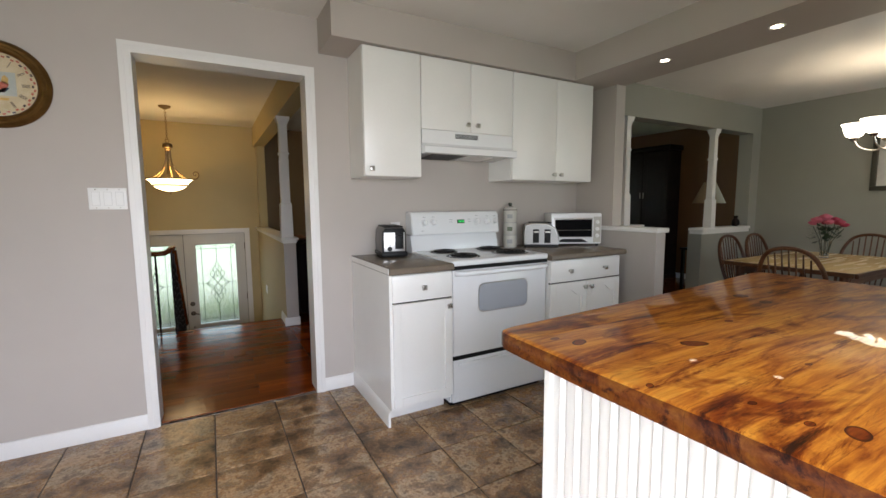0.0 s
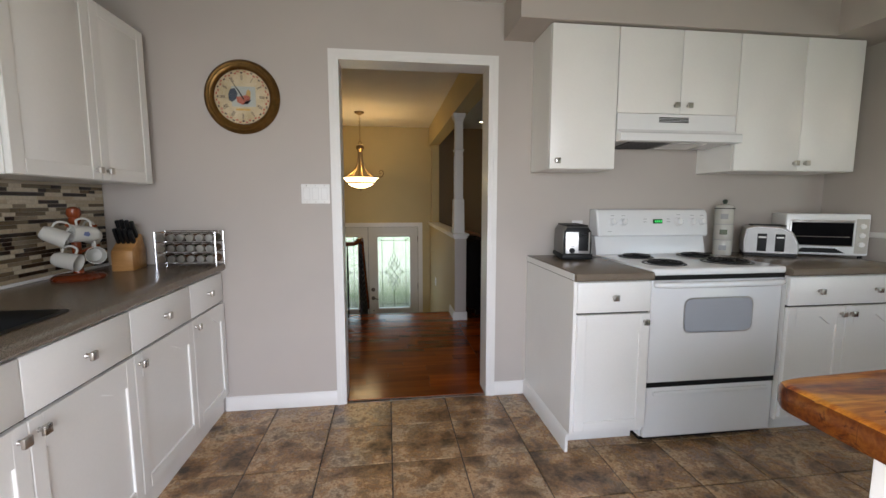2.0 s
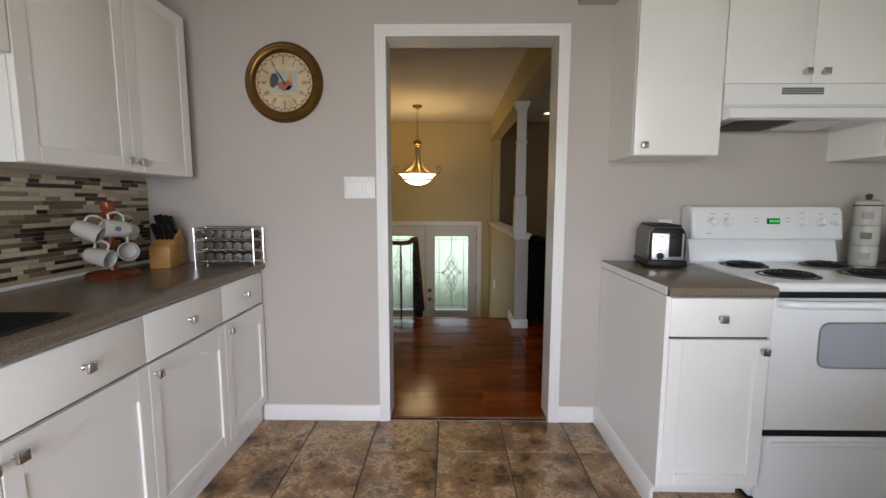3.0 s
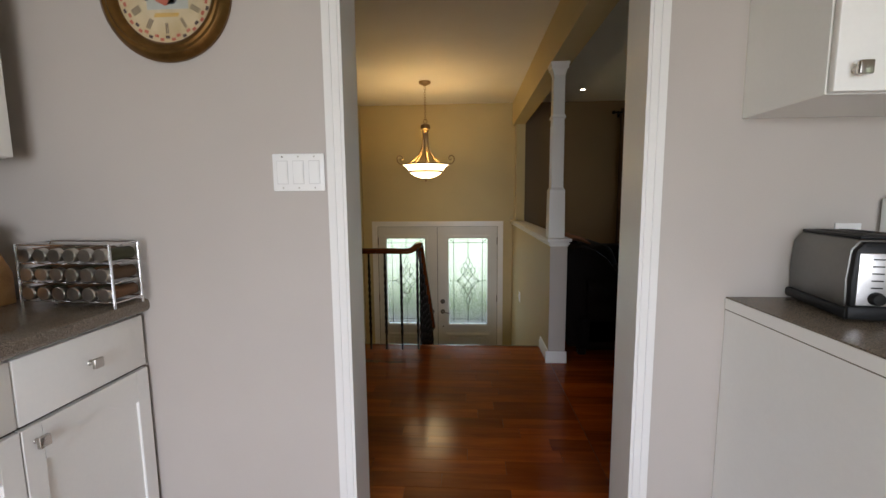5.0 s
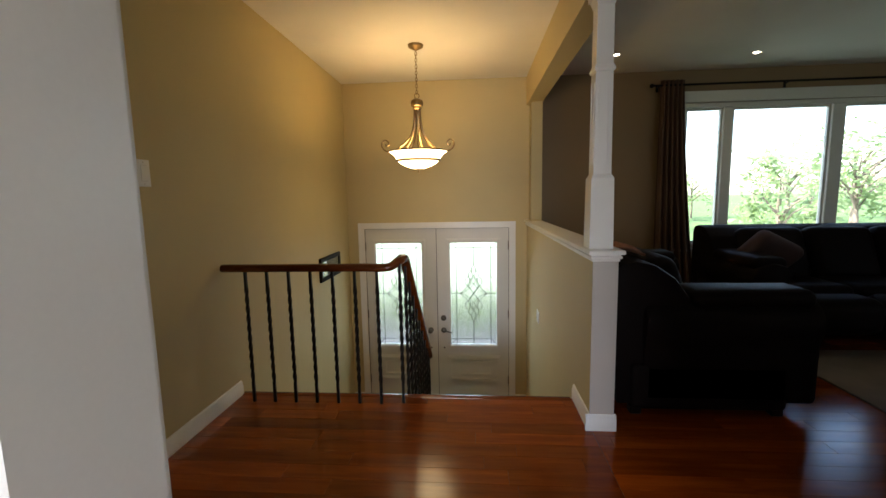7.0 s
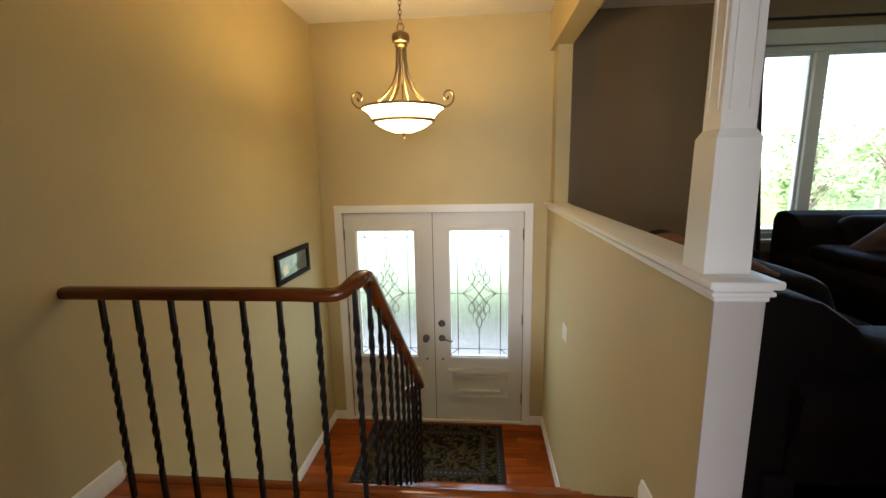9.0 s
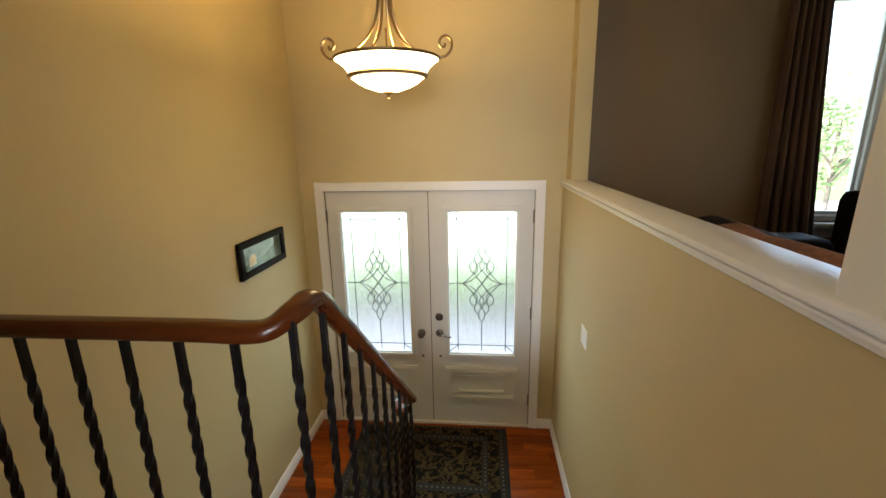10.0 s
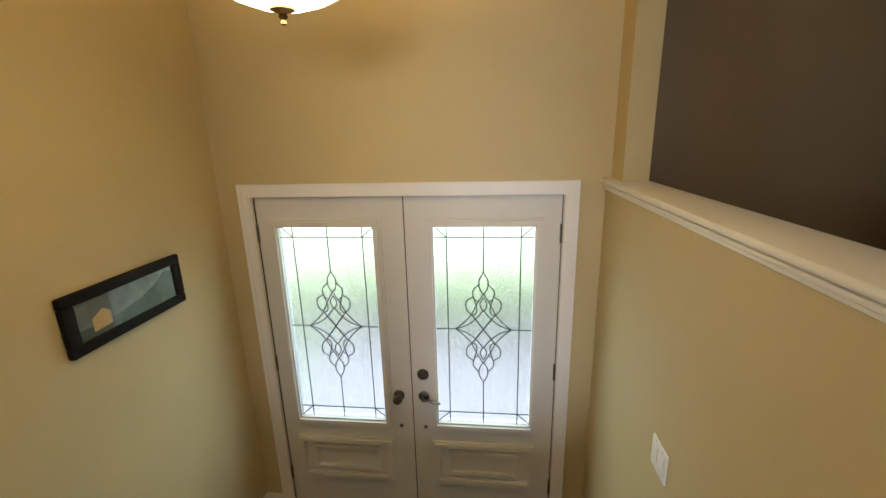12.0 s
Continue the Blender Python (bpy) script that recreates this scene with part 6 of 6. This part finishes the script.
part("plinth", bx(-0.46, 0.46, -0.012, 0.33, 0.0, 0.075, 0.004), DARK_WOOD, arm_oire)
for s in (-1, 1):
    d = part("door", bx(s * 0.225 - 0.215, s * 0.225 + 0.215, -0.02, 0.0, 0.09, 2.12, 0.005), DARK_WOOD, arm_oire)
    part("panel", bx(s * 0.225 - 0.14, s * 0.225 + 0.14, -0.026, -0.019, 0.2, 2.0, 0.006), DARK_WOOD, d)
    part("handle", tube([(s * 0.03, -0.035, 1.35), (s * 0.03, -0.035, 1.45)], 0.007, 8), NICKEL, d)
end_table = thing("end_table", (6.42, 3.5, 0), "dark wooden end table under the table lamp", "table")
part("tabletop", bx(-0.25, 0.25, -0.25, 0.25, 0.58, 0.61, 0.006), DARK_WOOD, end_table)
for sx in (-1, 1):
    for sy in (-1, 1):
        part("leg", bx(sx * 0.21 - 0.02, sx * 0.21 + 0.02, sy * 0.21 - 0.02, sy * 0.21 + 0.02, 0.0, 0.58, 0.003), DARK_WOOD, end_table)
lamp = thing("table_lamp", (6.42, 3.5, 0.61), "table lamp with a wide cream shade", "lamp")
SHADE = plain("cream_lamp_shade", (0.32, 0.22, 0.12), 0.8, vary=0.06, grain=200, relief=0.2)
part("base", lathe([(0.0, 0.0), (0.09, 0.0), (0.09, 0.02), (0.03, 0.04), (0.05, 0.14), (0.06, 0.28), (0.025, 0.42), (0.012, 0.46), (0.012, 0.66), (0.0, 0.66)], 24, False), BRASS, lamp)
part("shade", lathe([(0.21, 0.655), (0.075, 0.955), (0.072, 0.955), (0.207, 0.655)], 32, False), SHADE, lamp, "cream fabric shade")


def cushion(w, d, h, r, puff=0.0):
    """A soft box with rounded edges and a slight swell."""
    bm = bx(-w / 2, w / 2, -d / 2, d / 2, 0, h, r, 4)
    if puff:
        for v in bm.verts:
            f = max(0, 1 - (2 * v.co.x / w) ** 2) * max(0, 1 - (2 * v.co.y / d) ** 2)
            if v.co.z > h / 2:
                v.co.z += puff * f
    return bm


def sofa(at, turn, seats, sw, label, lift=0.0):
    """Rolled-arm sofa: local x along its length, facing -y; the back is at y 0."""
    ob = thing("sofa", at, label, "sofa", turn=turn)
    half = seats * sw / 2
    part("base", bx(-half - 0.22, half + 0.22, -0.86, -0.06, 0.06, 0.32, 0.03, 3), LEATHER, ob)
    part("back_frame", prism([(0.0, 0.08), (-0.34, 0.08), (-0.40, 0.55), (-0.36, 0.68 + lift), (-0.28, 0.79 + lift), (-0.18, 0.86 + lift), (-0.08, 0.882 + lift), (0.0, 0.868 + lift), (0.03, 0.81 + lift), (0.03, 0.3)], "x", -half - 0.20, half + 0.20, 0.02), LEATHER, ob)
    for s in (-1, 1):
        out = [(s * (half - 0.02), 0.10), (s * (half - 0.02), 0.52), (s * (half - 0.05), 0.58), (s * (half + 0.0), 0.645), (s * (half + 0.09), 0.67), (s * (half + 0.19), 0.645), (s * (half + 0.25), 0.57), (s * (half + 0.245), 0.48), (s * (half + 0.22), 0.42), (s * (half + 0.22), 0.10)]
        arm = part("arm", prism(out, "y", -1.0, -0.12, 0.05), LEATHER, ob)
        part("arm_pad", moved(cushion(0.25, 0.62, 0.10, 0.048, 0.025), Matrix.Translation((s * (half + 0.10), -0.66, 0.605))), LEATHER, arm)
        for y in (-0.86, -0.12):
            part("foot", bx(s * (half + 0.12) - 0.03, s * (half + 0.12) + 0.03, y - 0.03, y + 0.03, 0.0, 0.065, 0.006), DARK_WOOD, ob)
    for i in range(seats):
        x = -half + sw * (i + 0.5)
        part("seat_cushion", moved(cushion(sw - 0.01, 0.70, 0.17, 0.055, 0.03), Matrix.Translation((x, -0.58, 0.31))), LEATHER, ob)
        part("footrest", moved(cushion(sw - 0.01, 0.30, 0.27, 0.09, 0.0), Matrix.Translation((x, -1.06, 0.17))), LEATHER, ob)
        part("back_cushion", moved(cushion(sw - 0.01, 0.50, 0.20, 0.085, 0.05), Matrix.Translation((x, -0.36, 0.625 + lift)) @ Matrix.Rotation(radians(68), 4, "X") @ Matrix.Translation((0, 0, -0.10))), LEATHER, ob)
    return ob


sofa((0.895, 5.58, 0), 90, 2, 0.66, "dark brown leather loveseat backed against the half wall", -0.02)
sofa((3.31, 6.78, 0), 0, 3, 0.56, "dark brown leather sofa below the picture window", 0.02)
PILLOW = plain("brown_velvet_pillow", (0.05, 0.023, 0.02), 0.75, vary=0.25, grain=160, relief=0.4)
pillow = solid("throw_pillow", moved(cushion(0.46, 0.46, 0.13, 0.062, 0.05), Matrix.Rotation(radians(-58), 4, "X") @ Matrix.Rotation(radians(28), 4, "Z")), PILLOW, "brown velvet throw pillow leaning on the sofa", "pillow", at=(2.58, 6.20, 0.60))
FRINGE = plain("woven_rust_throw", (0.22, 0.09, 0.045), 0.9, vary=0.5, grain=45, relief=0.8)
throw_bm = bmesh.new()
rows_t = []
for i in range(17):
    row = []
    for j in range(13):
        u, w = i / 16, j / 12
        row.append(throw_bm.verts.new((0.905 + 0.20 * w, 4.95 + 0.75 * u, 0.862 + 0.012 * math.sin(9 * u + 5 * w) + 0.02 * math.sin(3.1 * w) + 0.015)))
    rows_t.append(row)
for a, b in zip(rows_t, rows_t[1:]):
    for j in range(12):
        throw_bm.faces.new((a[j], a[j + 1], b[j + 1], b[j]))
solid("throw_blanket", throw_bm, FRINGE, "rust patterned throw on the loveseat's back", "blanket")
bpy.data.objects["throw_blanket"].modifiers.new("thick", "SOLIDIFY").thickness = 0.012

rug = thing("area_rug", (3.55, 5.15, 0.0), "beige area rug on the living room floor", "rug")
part("rug_body", bx(-1.2, 1.5, -0.75, 0.62, 0.0, 0.012, 0.004), RUG_GREY, rug)

WINDOW_PAINT = plain("white_window_frame", (0.60, 0.60, 0.57), 0.4, vary=0.04, relief=0.03)
window = tagged(new("window_1"), "white framed three-part picture window", "window", kind="structure")
wy = 7.345
for n, b in (("frame_top", (2.37, 4.62, 2.10, 2.15)), ("frame_bottom", (2.37, 4.62, 0.60, 0.65)), ("jamb", (2.37, 2.405, 0.65, 2.10)), ("jamb", (4.575, 4.62, 0.65, 2.10)), ("mullion", (2.785, 2.885, 0.65, 2.10)), ("mullion", (3.87, 4.0, 0.65, 2.10))):
    part(n, bx(b[0], b[1], wy - 0.02, wy + 0.08, b[2], b[3], 0.006), WINDOW_PAINT, window)
for x0, x1 in ((2.405, 2.785), (2.885, 3.87), (4.0, 4.575)):
    part("sash", join(bx(x0, x0 + 0.022, wy + 0.01, wy + 0.05, 0.65, 2.10), bx(x1 - 0.022, x1, wy + 0.01, wy + 0.05, 0.65, 2.10), bx(x0, x1, wy + 0.012, wy + 0.048, 2.075, 2.10), bx(x0, x1, wy + 0.012, wy + 0.048, 0.65, 0.675)), WINDOW_PAINT, window)
    g = part("pane", bx(x0 + 0.02, x1 - 0.02, wy + 0.028, wy + 0.034, 0.67, 2.08), GLASS, window)
    g.visible_shadow = False
part("head_trim", bx(2.30, 4.69, FY - 0.025, FY, 2.15, 2.265, 0.005), WINDOW_PAINT, window)
part("sill", bx(2.30, 4.69, FY - 0.06, FY + 0.03, 0.565, 0.60, 0.008, 2), WINDOW_PAINT, window)
part("apron", bx(2.33, 4.66, FY - 0.018, FY, 0.49, 0.565, 0.004), WINDOW_PAINT, window)

rod = thing("curtain_rod", (2.0, 7.23, 2.32), "black iron curtain rod above the window", "curtain rod")
part("rod", tube([(0, 0, 0), (2.9, 0, 0)], 0.011, 10), IRON, rod)
part("finial", moved(lathe([(0.0, -0.03), (0.02, -0.02), (0.024, 0.0), (0.012, 0.02), (0.0, 0.022)], 14, False), Matrix.Rotation(radians(90), 4, "Y")), IRON, rod)
for x in (0.08, 1.36, 2.7):
    part("bracket", join(tube([(x, 0, 0), (x, 0.085, -0.01)], 0.007, 8), bx(x - 0.012, x + 0.012, 0.076, 0.085, -0.05, 0.03, 0.002)), IRON, rod)
curtain = bmesh.new()
front, nx, nz = [], 60, 14
for j in range(nz + 1):
    f = j / nz
    wide = 0.24 + 0.20 * f ** 1.4
    row = []
    for i in range(nx + 1):
        u = i / nx
        row.append(curtain.verts.new((2.085 + wide * u, 7.23 + 0.035 * math.sin(u * 2 * math.pi * 5.5 + 0.5 * math.sin(3 * f)) * (0.6 + 0.4 * f), 2.37 - 2.29 * f)))
    front.append(row)
for a, b in zip(front, front[1:]):
    for i in range(nx):
        curtain.faces.new((a[i], a[i + 1], b[i + 1], b[i]))
drape = solid("curtain", curtain, CURTAIN, "brown curtain hanging in folds beside the window", "curtain")
drape.modifiers.new("thick", "SOLIDIFY").thickness = 0.004

# ---- outdoors ----
GRASS = plain("lawn_grass", (0.10, 0.18, 0.045), 0.9, vary=0.3, grain=8, relief=0.6, space="World")
CONCRETE = plain("pale_concrete", (0.075, 0.081, 0.095), 0.85, vary=0.08, grain=30, relief=0.4, space="World")
# Road colour is lifted so that it reads as sunlit through the glass.
ROAD = plain("sunlit_look_road", (0.34, 0.34, 0.33), 0.85, vary=0.12, grain=40, relief=0.4, space="World")
BARK = plain("tree_bark", (0.22, 0.18, 0.14), 0.9, vary=0.3, grain=25, relief=1.0)


def leaf_material(name, colour):
    m, nt, b, make, link = shader(name)
    rnd = make("ShaderNodeNewGeometry").outputs["Random Per Island"]
    link(ramp(nt, rnd, [(0.0, [c * 0.55 for c in colour]), (1.0, [c * 1.5 for c in colour])]), b.inputs["Base Color"])
    b.inputs["Roughness"].default_value = 0.5
    thin, both = make("ShaderNodeBsdfTranslucent"), make("ShaderNodeMixShader")
    thin.inputs[0].default_value = (colour[0] * 2, colour[1] * 2.2, colour[2] * 1.5, 1)
    link(b.outputs[0], both.inputs[1])
    link(thin.outputs[0], both.inputs[2])
    link(both.outputs[0], nt.nodes["Material Output"].inputs["Surface"])
    return m


LEAVES = leaf_material("tree_leaves", (0.17, 0.22, 0.12))
SHRUB_LEAVES = leaf_material("shrub_leaves", (0.05, 0.085, 0.03))
structure("ground", bx(-400, 400, -400, 400, -1.75, -1.42), GRASS, "mown lawn round the house", 0)
structure("porch", bx(-2.0, 1.4, 7.475, 9.4, -1.44, -1.27, 0.01), CONCRETE, "pale concrete porch slab")
structure("driveway", bx(-9.0, 9.0, 9.4, 10.15, -1.44, -1.405), CONCRETE, "pale concrete driveway before the porch")
# Dark strip paints the shade under the shrubs onto the ground.
structure("garden_bed", bx(-9.0, 9.0, 10.15, 11.7, -1.44, -1.395), plain("hedge_shade_ground", (0.03, 0.027, 0.022), 0.95, vary=0.3, grain=20, relief=1.0, space="World"), "dark ground strip standing for shade under the shrubs")
structure("road", bx(-200, 200, 15.5, 23.0, -1.44, -1.405), ROAD, "road beyond the lawn, made pale to read as sunlit")


def foliage(name, centre, radii, clumps, leaves_each, size, rng, material):
    """A loose crown: many leaf quads gathered in uneven clumps."""
    verts, faces = [], []
    for _ in range(clumps):
        while True:
            p = Vector((rng.uniform(-1, 1), rng.uniform(-1, 1), rng.uniform(-1, 1)))
            if 0.25 < p.length < 1:
                break
        c = Vector(centre) + Vector((p.x * radii[0], p.y * radii[1], p.z * radii[2]))
        spread = rng.uniform(0.10, 0.22) * max(radii)
        for _ in range(leaves_each):
            q = c + Vector((rng.gauss(0, spread), rng.gauss(0, spread), rng.gauss(0, spread * 0.7)))
            a, b = Vector((rng.gauss(0, 1), rng.gauss(0, 1), rng.gauss(0, 1))).normalized(), None
            b = a.orthogonal().normalized()
            s = size * rng.uniform(0.6, 1.3)
            i = len(verts)
            verts += [q - a * s, q - b * s * 0.45, q + a * s, q + b * s * 0.45]
            faces.append((i, i + 1, i + 2, i + 3))
    me = bpy.data.meshes.new(name)
    me.from_pydata([tuple(v) for v in verts], [], faces)
    me.materials.append(material)
    return me


def tree_at(x, y, h, r, seed):
    rng = random.Random(seed)
    ob = thing("tree", (x, y, -1.42), "leafy green garden tree on the lawn", "tree", "garden trees")
    part("trunk", tube([(0, 0, -0.1), (0.05, 0.02, h * 0.25), (-0.04, 0.05, h * 0.5), (0.02, 0, h * 0.8)], [0.05 * h * 0.5, 0.035 * h * 0.5, 0.025 * h * 0.5, 0.008 * h * 0.5], 9), BARK, ob)
    for i in range(7):
        a, z = rng.uniform(0, 6.28), h * rng.uniform(0.3, 0.6)
        part("limb", tube([(0, 0, z), (0.35 * r * math.cos(a), 0.35 * r * math.sin(a), z + 0.16 * h), (0.75 * r * math.cos(a), 0.75 * r * math.sin(a), z + 0.24 * h)], [0.012 * h, 0.008 * h, 0.003 * h], 6), BARK, ob)
    crown = new("crown", foliage("crown", (0, 0, h * 0.62), (r, r, h * 0.36), 26, 42, 0.10 + 0.011 * h, rng, LEAVES))
    crown.parent = ob
    return ob


for x, y, h, r, seed in ((11.0, 18.5, 4.0, 1.6, 1), (16.5, 22.0, 5.2, 2.2, 2), (-9.0, 27.0, 6.0, 2.6, 3), (-17.0, 29.0, 6.5, 2.8, 4), (23.0, 30.0, 6.5, 2.8, 5), (-11.0, 32.0, 7.0, 3.2, 6), (22.0, 34.0, 7.0, 3.4, 7), (8.5, 34.0, 6.5, 3.0, 8)):
    tree_at(x, y, h, r, seed)
for i in range(11):
    tree_at(-22.0 + 6.3 * i, 44.0 + 4 * math.sin(2.1 * i), 4.6 + 0.8 * math.sin(1.3 * i), 2.9, 20 + i)
for x, y, w in [(-5.4 + 1.05 * i, 10.85 + 0.25 * math.sin(2.3 * i), 0.75 + 0.18 * math.sin(1.7 * i)) for i in range(12)]:
    rng = random.Random(int(x * 100))
    shrub = thing("shrub", (x, y, -1.42), "rounded green shrub beside the path", "shrub", "garden shrubs")
    part("stems", join(*[tube([(0, 0, -0.05), (0.3 * w * math.cos(a), 0.3 * w * math.sin(a), 0.5)], 0.012, 5) for a in (0.3, 1.5, 2.7, 4.0, 5.2)]), BARK, shrub)
    c = new("leaves", foliage("leaves", (0, 0, 0.4), (w * 0.75, w * 0.6, 0.38), 26, 60, 0.05, rng, SHRUB_LEAVES))
    c.parent = shrub


# ---- floor tiles ----
def shared(name, bm, material):
    me = bpy.data.meshes.new(name)
    bm.to_mesh(me)
    bm.free()
    me.materials.append(material)
    return me


def piece(name, me, at, parent, turn=0):
    ob = new(name, me)
    ob.parent = parent
    ob.matrix_world = pose(*at, 0, 0, turn)
    return ob


TX, TY = 0.346, 0.352
tile_mesh = shared("tile", bx(-TX / 2 + 0.0028, TX / 2 - 0.0028, -TY / 2 + 0.0028, TY / 2 - 0.0028, -0.008, 0.0, 0.0022), TILE)
kitchen_floor = bpy.data.objects["floor_kitchen"]
for i in range(-5, 9):
    for j in range(-9, 3):
        x, y = 0.020 + TX * (i + 0.5), 2.518 + TY * (j - 0.5)
        if x - TX / 2 > LX - 0.2 and y + TY / 2 < 2.53 and y - TY / 2 > SY:
            piece("tile", tile_mesh, (x, y, K + random.uniform(-0.0006, 0.0006)), kitchen_floor)
strip_mesh = shared("cut_tile", bx(-TX / 2 + 0.0028, TX / 2 - 0.0028, -0.150, 0.150, -0.008, 0.0, 0.0022), TILE)
for i in range(-4, 9):
    piece("tile", strip_mesh, (0.020 + TX * (i + 0.5), 2.669, K), kitchen_floor)

sill_mesh = shared("cut_tile", bx(-TX / 2 + 0.0028, TX / 2 - 0.0028, -0.0115, 0.0115, -0.008, 0.0, 0.0022), TILE)
for i in range(-1, 2):
    piece("tile", sill_mesh, (0.020 + TX * (i + 0.5), 2.833, K), kitchen_floor)

# ---- floorboards ----
rng = random.Random(5)
BW = 0.098
lengths = (0.45, 0.62, 0.8, 1.0, 1.2)
board_mesh = {l: shared("floorboard", bx(-l / 2 + 0.0004, l / 2 - 0.0004, -BW / 2 + 0.0004, BW / 2 - 0.0004, -0.008, 0.0, 0.0006), HARDWOOD) for l in lengths}


def lay(x0, x1, y0, y1, z, parent, limit):
    """Boards along x in staggered rows; the first ones up to the limit as pieces, the rest in one mesh."""
    rest, count = [], 0
    y = y0 + BW / 2
    while y < y1:
        x = x0 - rng.uniform(0, 0.6)
        while x < x1:
            l = rng.choice(lengths)
            if x >= x0 and x + l <= x1 and count < limit:
                piece("floorboard", board_mesh[l], (x + l / 2, y, z), parent)
                count += 1
            else:
                a, b = max(x, x0), min(x + l, x1)
                if b - a > 0.01:
                    rest.append(bx(a + 0.0006, b - 0.0006, y - BW / 2 + 0.0006, y + BW / 2 - 0.0006, z - 0.008, z))
            x += l
        y += BW
    tagged(part("floorboards", join(*rest), HARDWOOD_REST, parent, smooth=0), "red-brown hardwood boards", kind="stuff")


lay(HX, 0.73, WY1 + 0.006, 4.915, 0.0, bpy.data.objects["floor_hall"], 120)
lay(0.732, VX, WY1, FY, 0.0, bpy.data.objects["floor_living"], 150)
lay(HX, 0.722, 4.95, FY, F, bpy.data.objects["floor_foyer"], 100)

# ---- mosaic backsplash ----
splash = structure("backsplash", bx(LX, LX + 0.004, 0.36, 2.812, CZ + 0.014, 1.361), plain("pale_grout", (0.40, 0.34, 0.26), 0.85, vary=0.05, grain=200, relief=0.3), "mosaic backsplash of narrow stone and glass strips")
rng = random.Random(11)
SH = 0.0176
strip_lengths = (0.045, 0.065, 0.09, 0.12, 0.16)
strips = {l: shared("mosaic_strip", bx(-0.001, 0.0045, -l / 2 + 0.0009, l / 2 - 0.0009, -SH / 2 + 0.0009, SH / 2 - 0.0009, 0.0007), MOSAIC) for l in strip_lengths}
z, far, near = CZ + 0.014 + SH / 2, [], 0
while z < 1.352:
    y = 2.811
    while y > 0.4:
        l = rng.choice(strip_lengths)
        if y > 1.45:
            piece("mosaic_strip", strips[l], (LX + 0.004, y - l / 2, z), splash)
        else:
            far.append(bx(LX + 0.003, LX + 0.0085, y - l + 0.0009, y - 0.0009, z - SH / 2 + 0.0009, z + SH / 2 - 0.0009))
        y -= l
    z += SH
tagged(part("mosaic_strips", join(*far), plain("brown_mosaic_glaze", (0.2, 0.165, 0.125), 0.25, vary=0.5, grain=40), splash, smooth=0), "narrow stone and glass strips", kind="stuff")
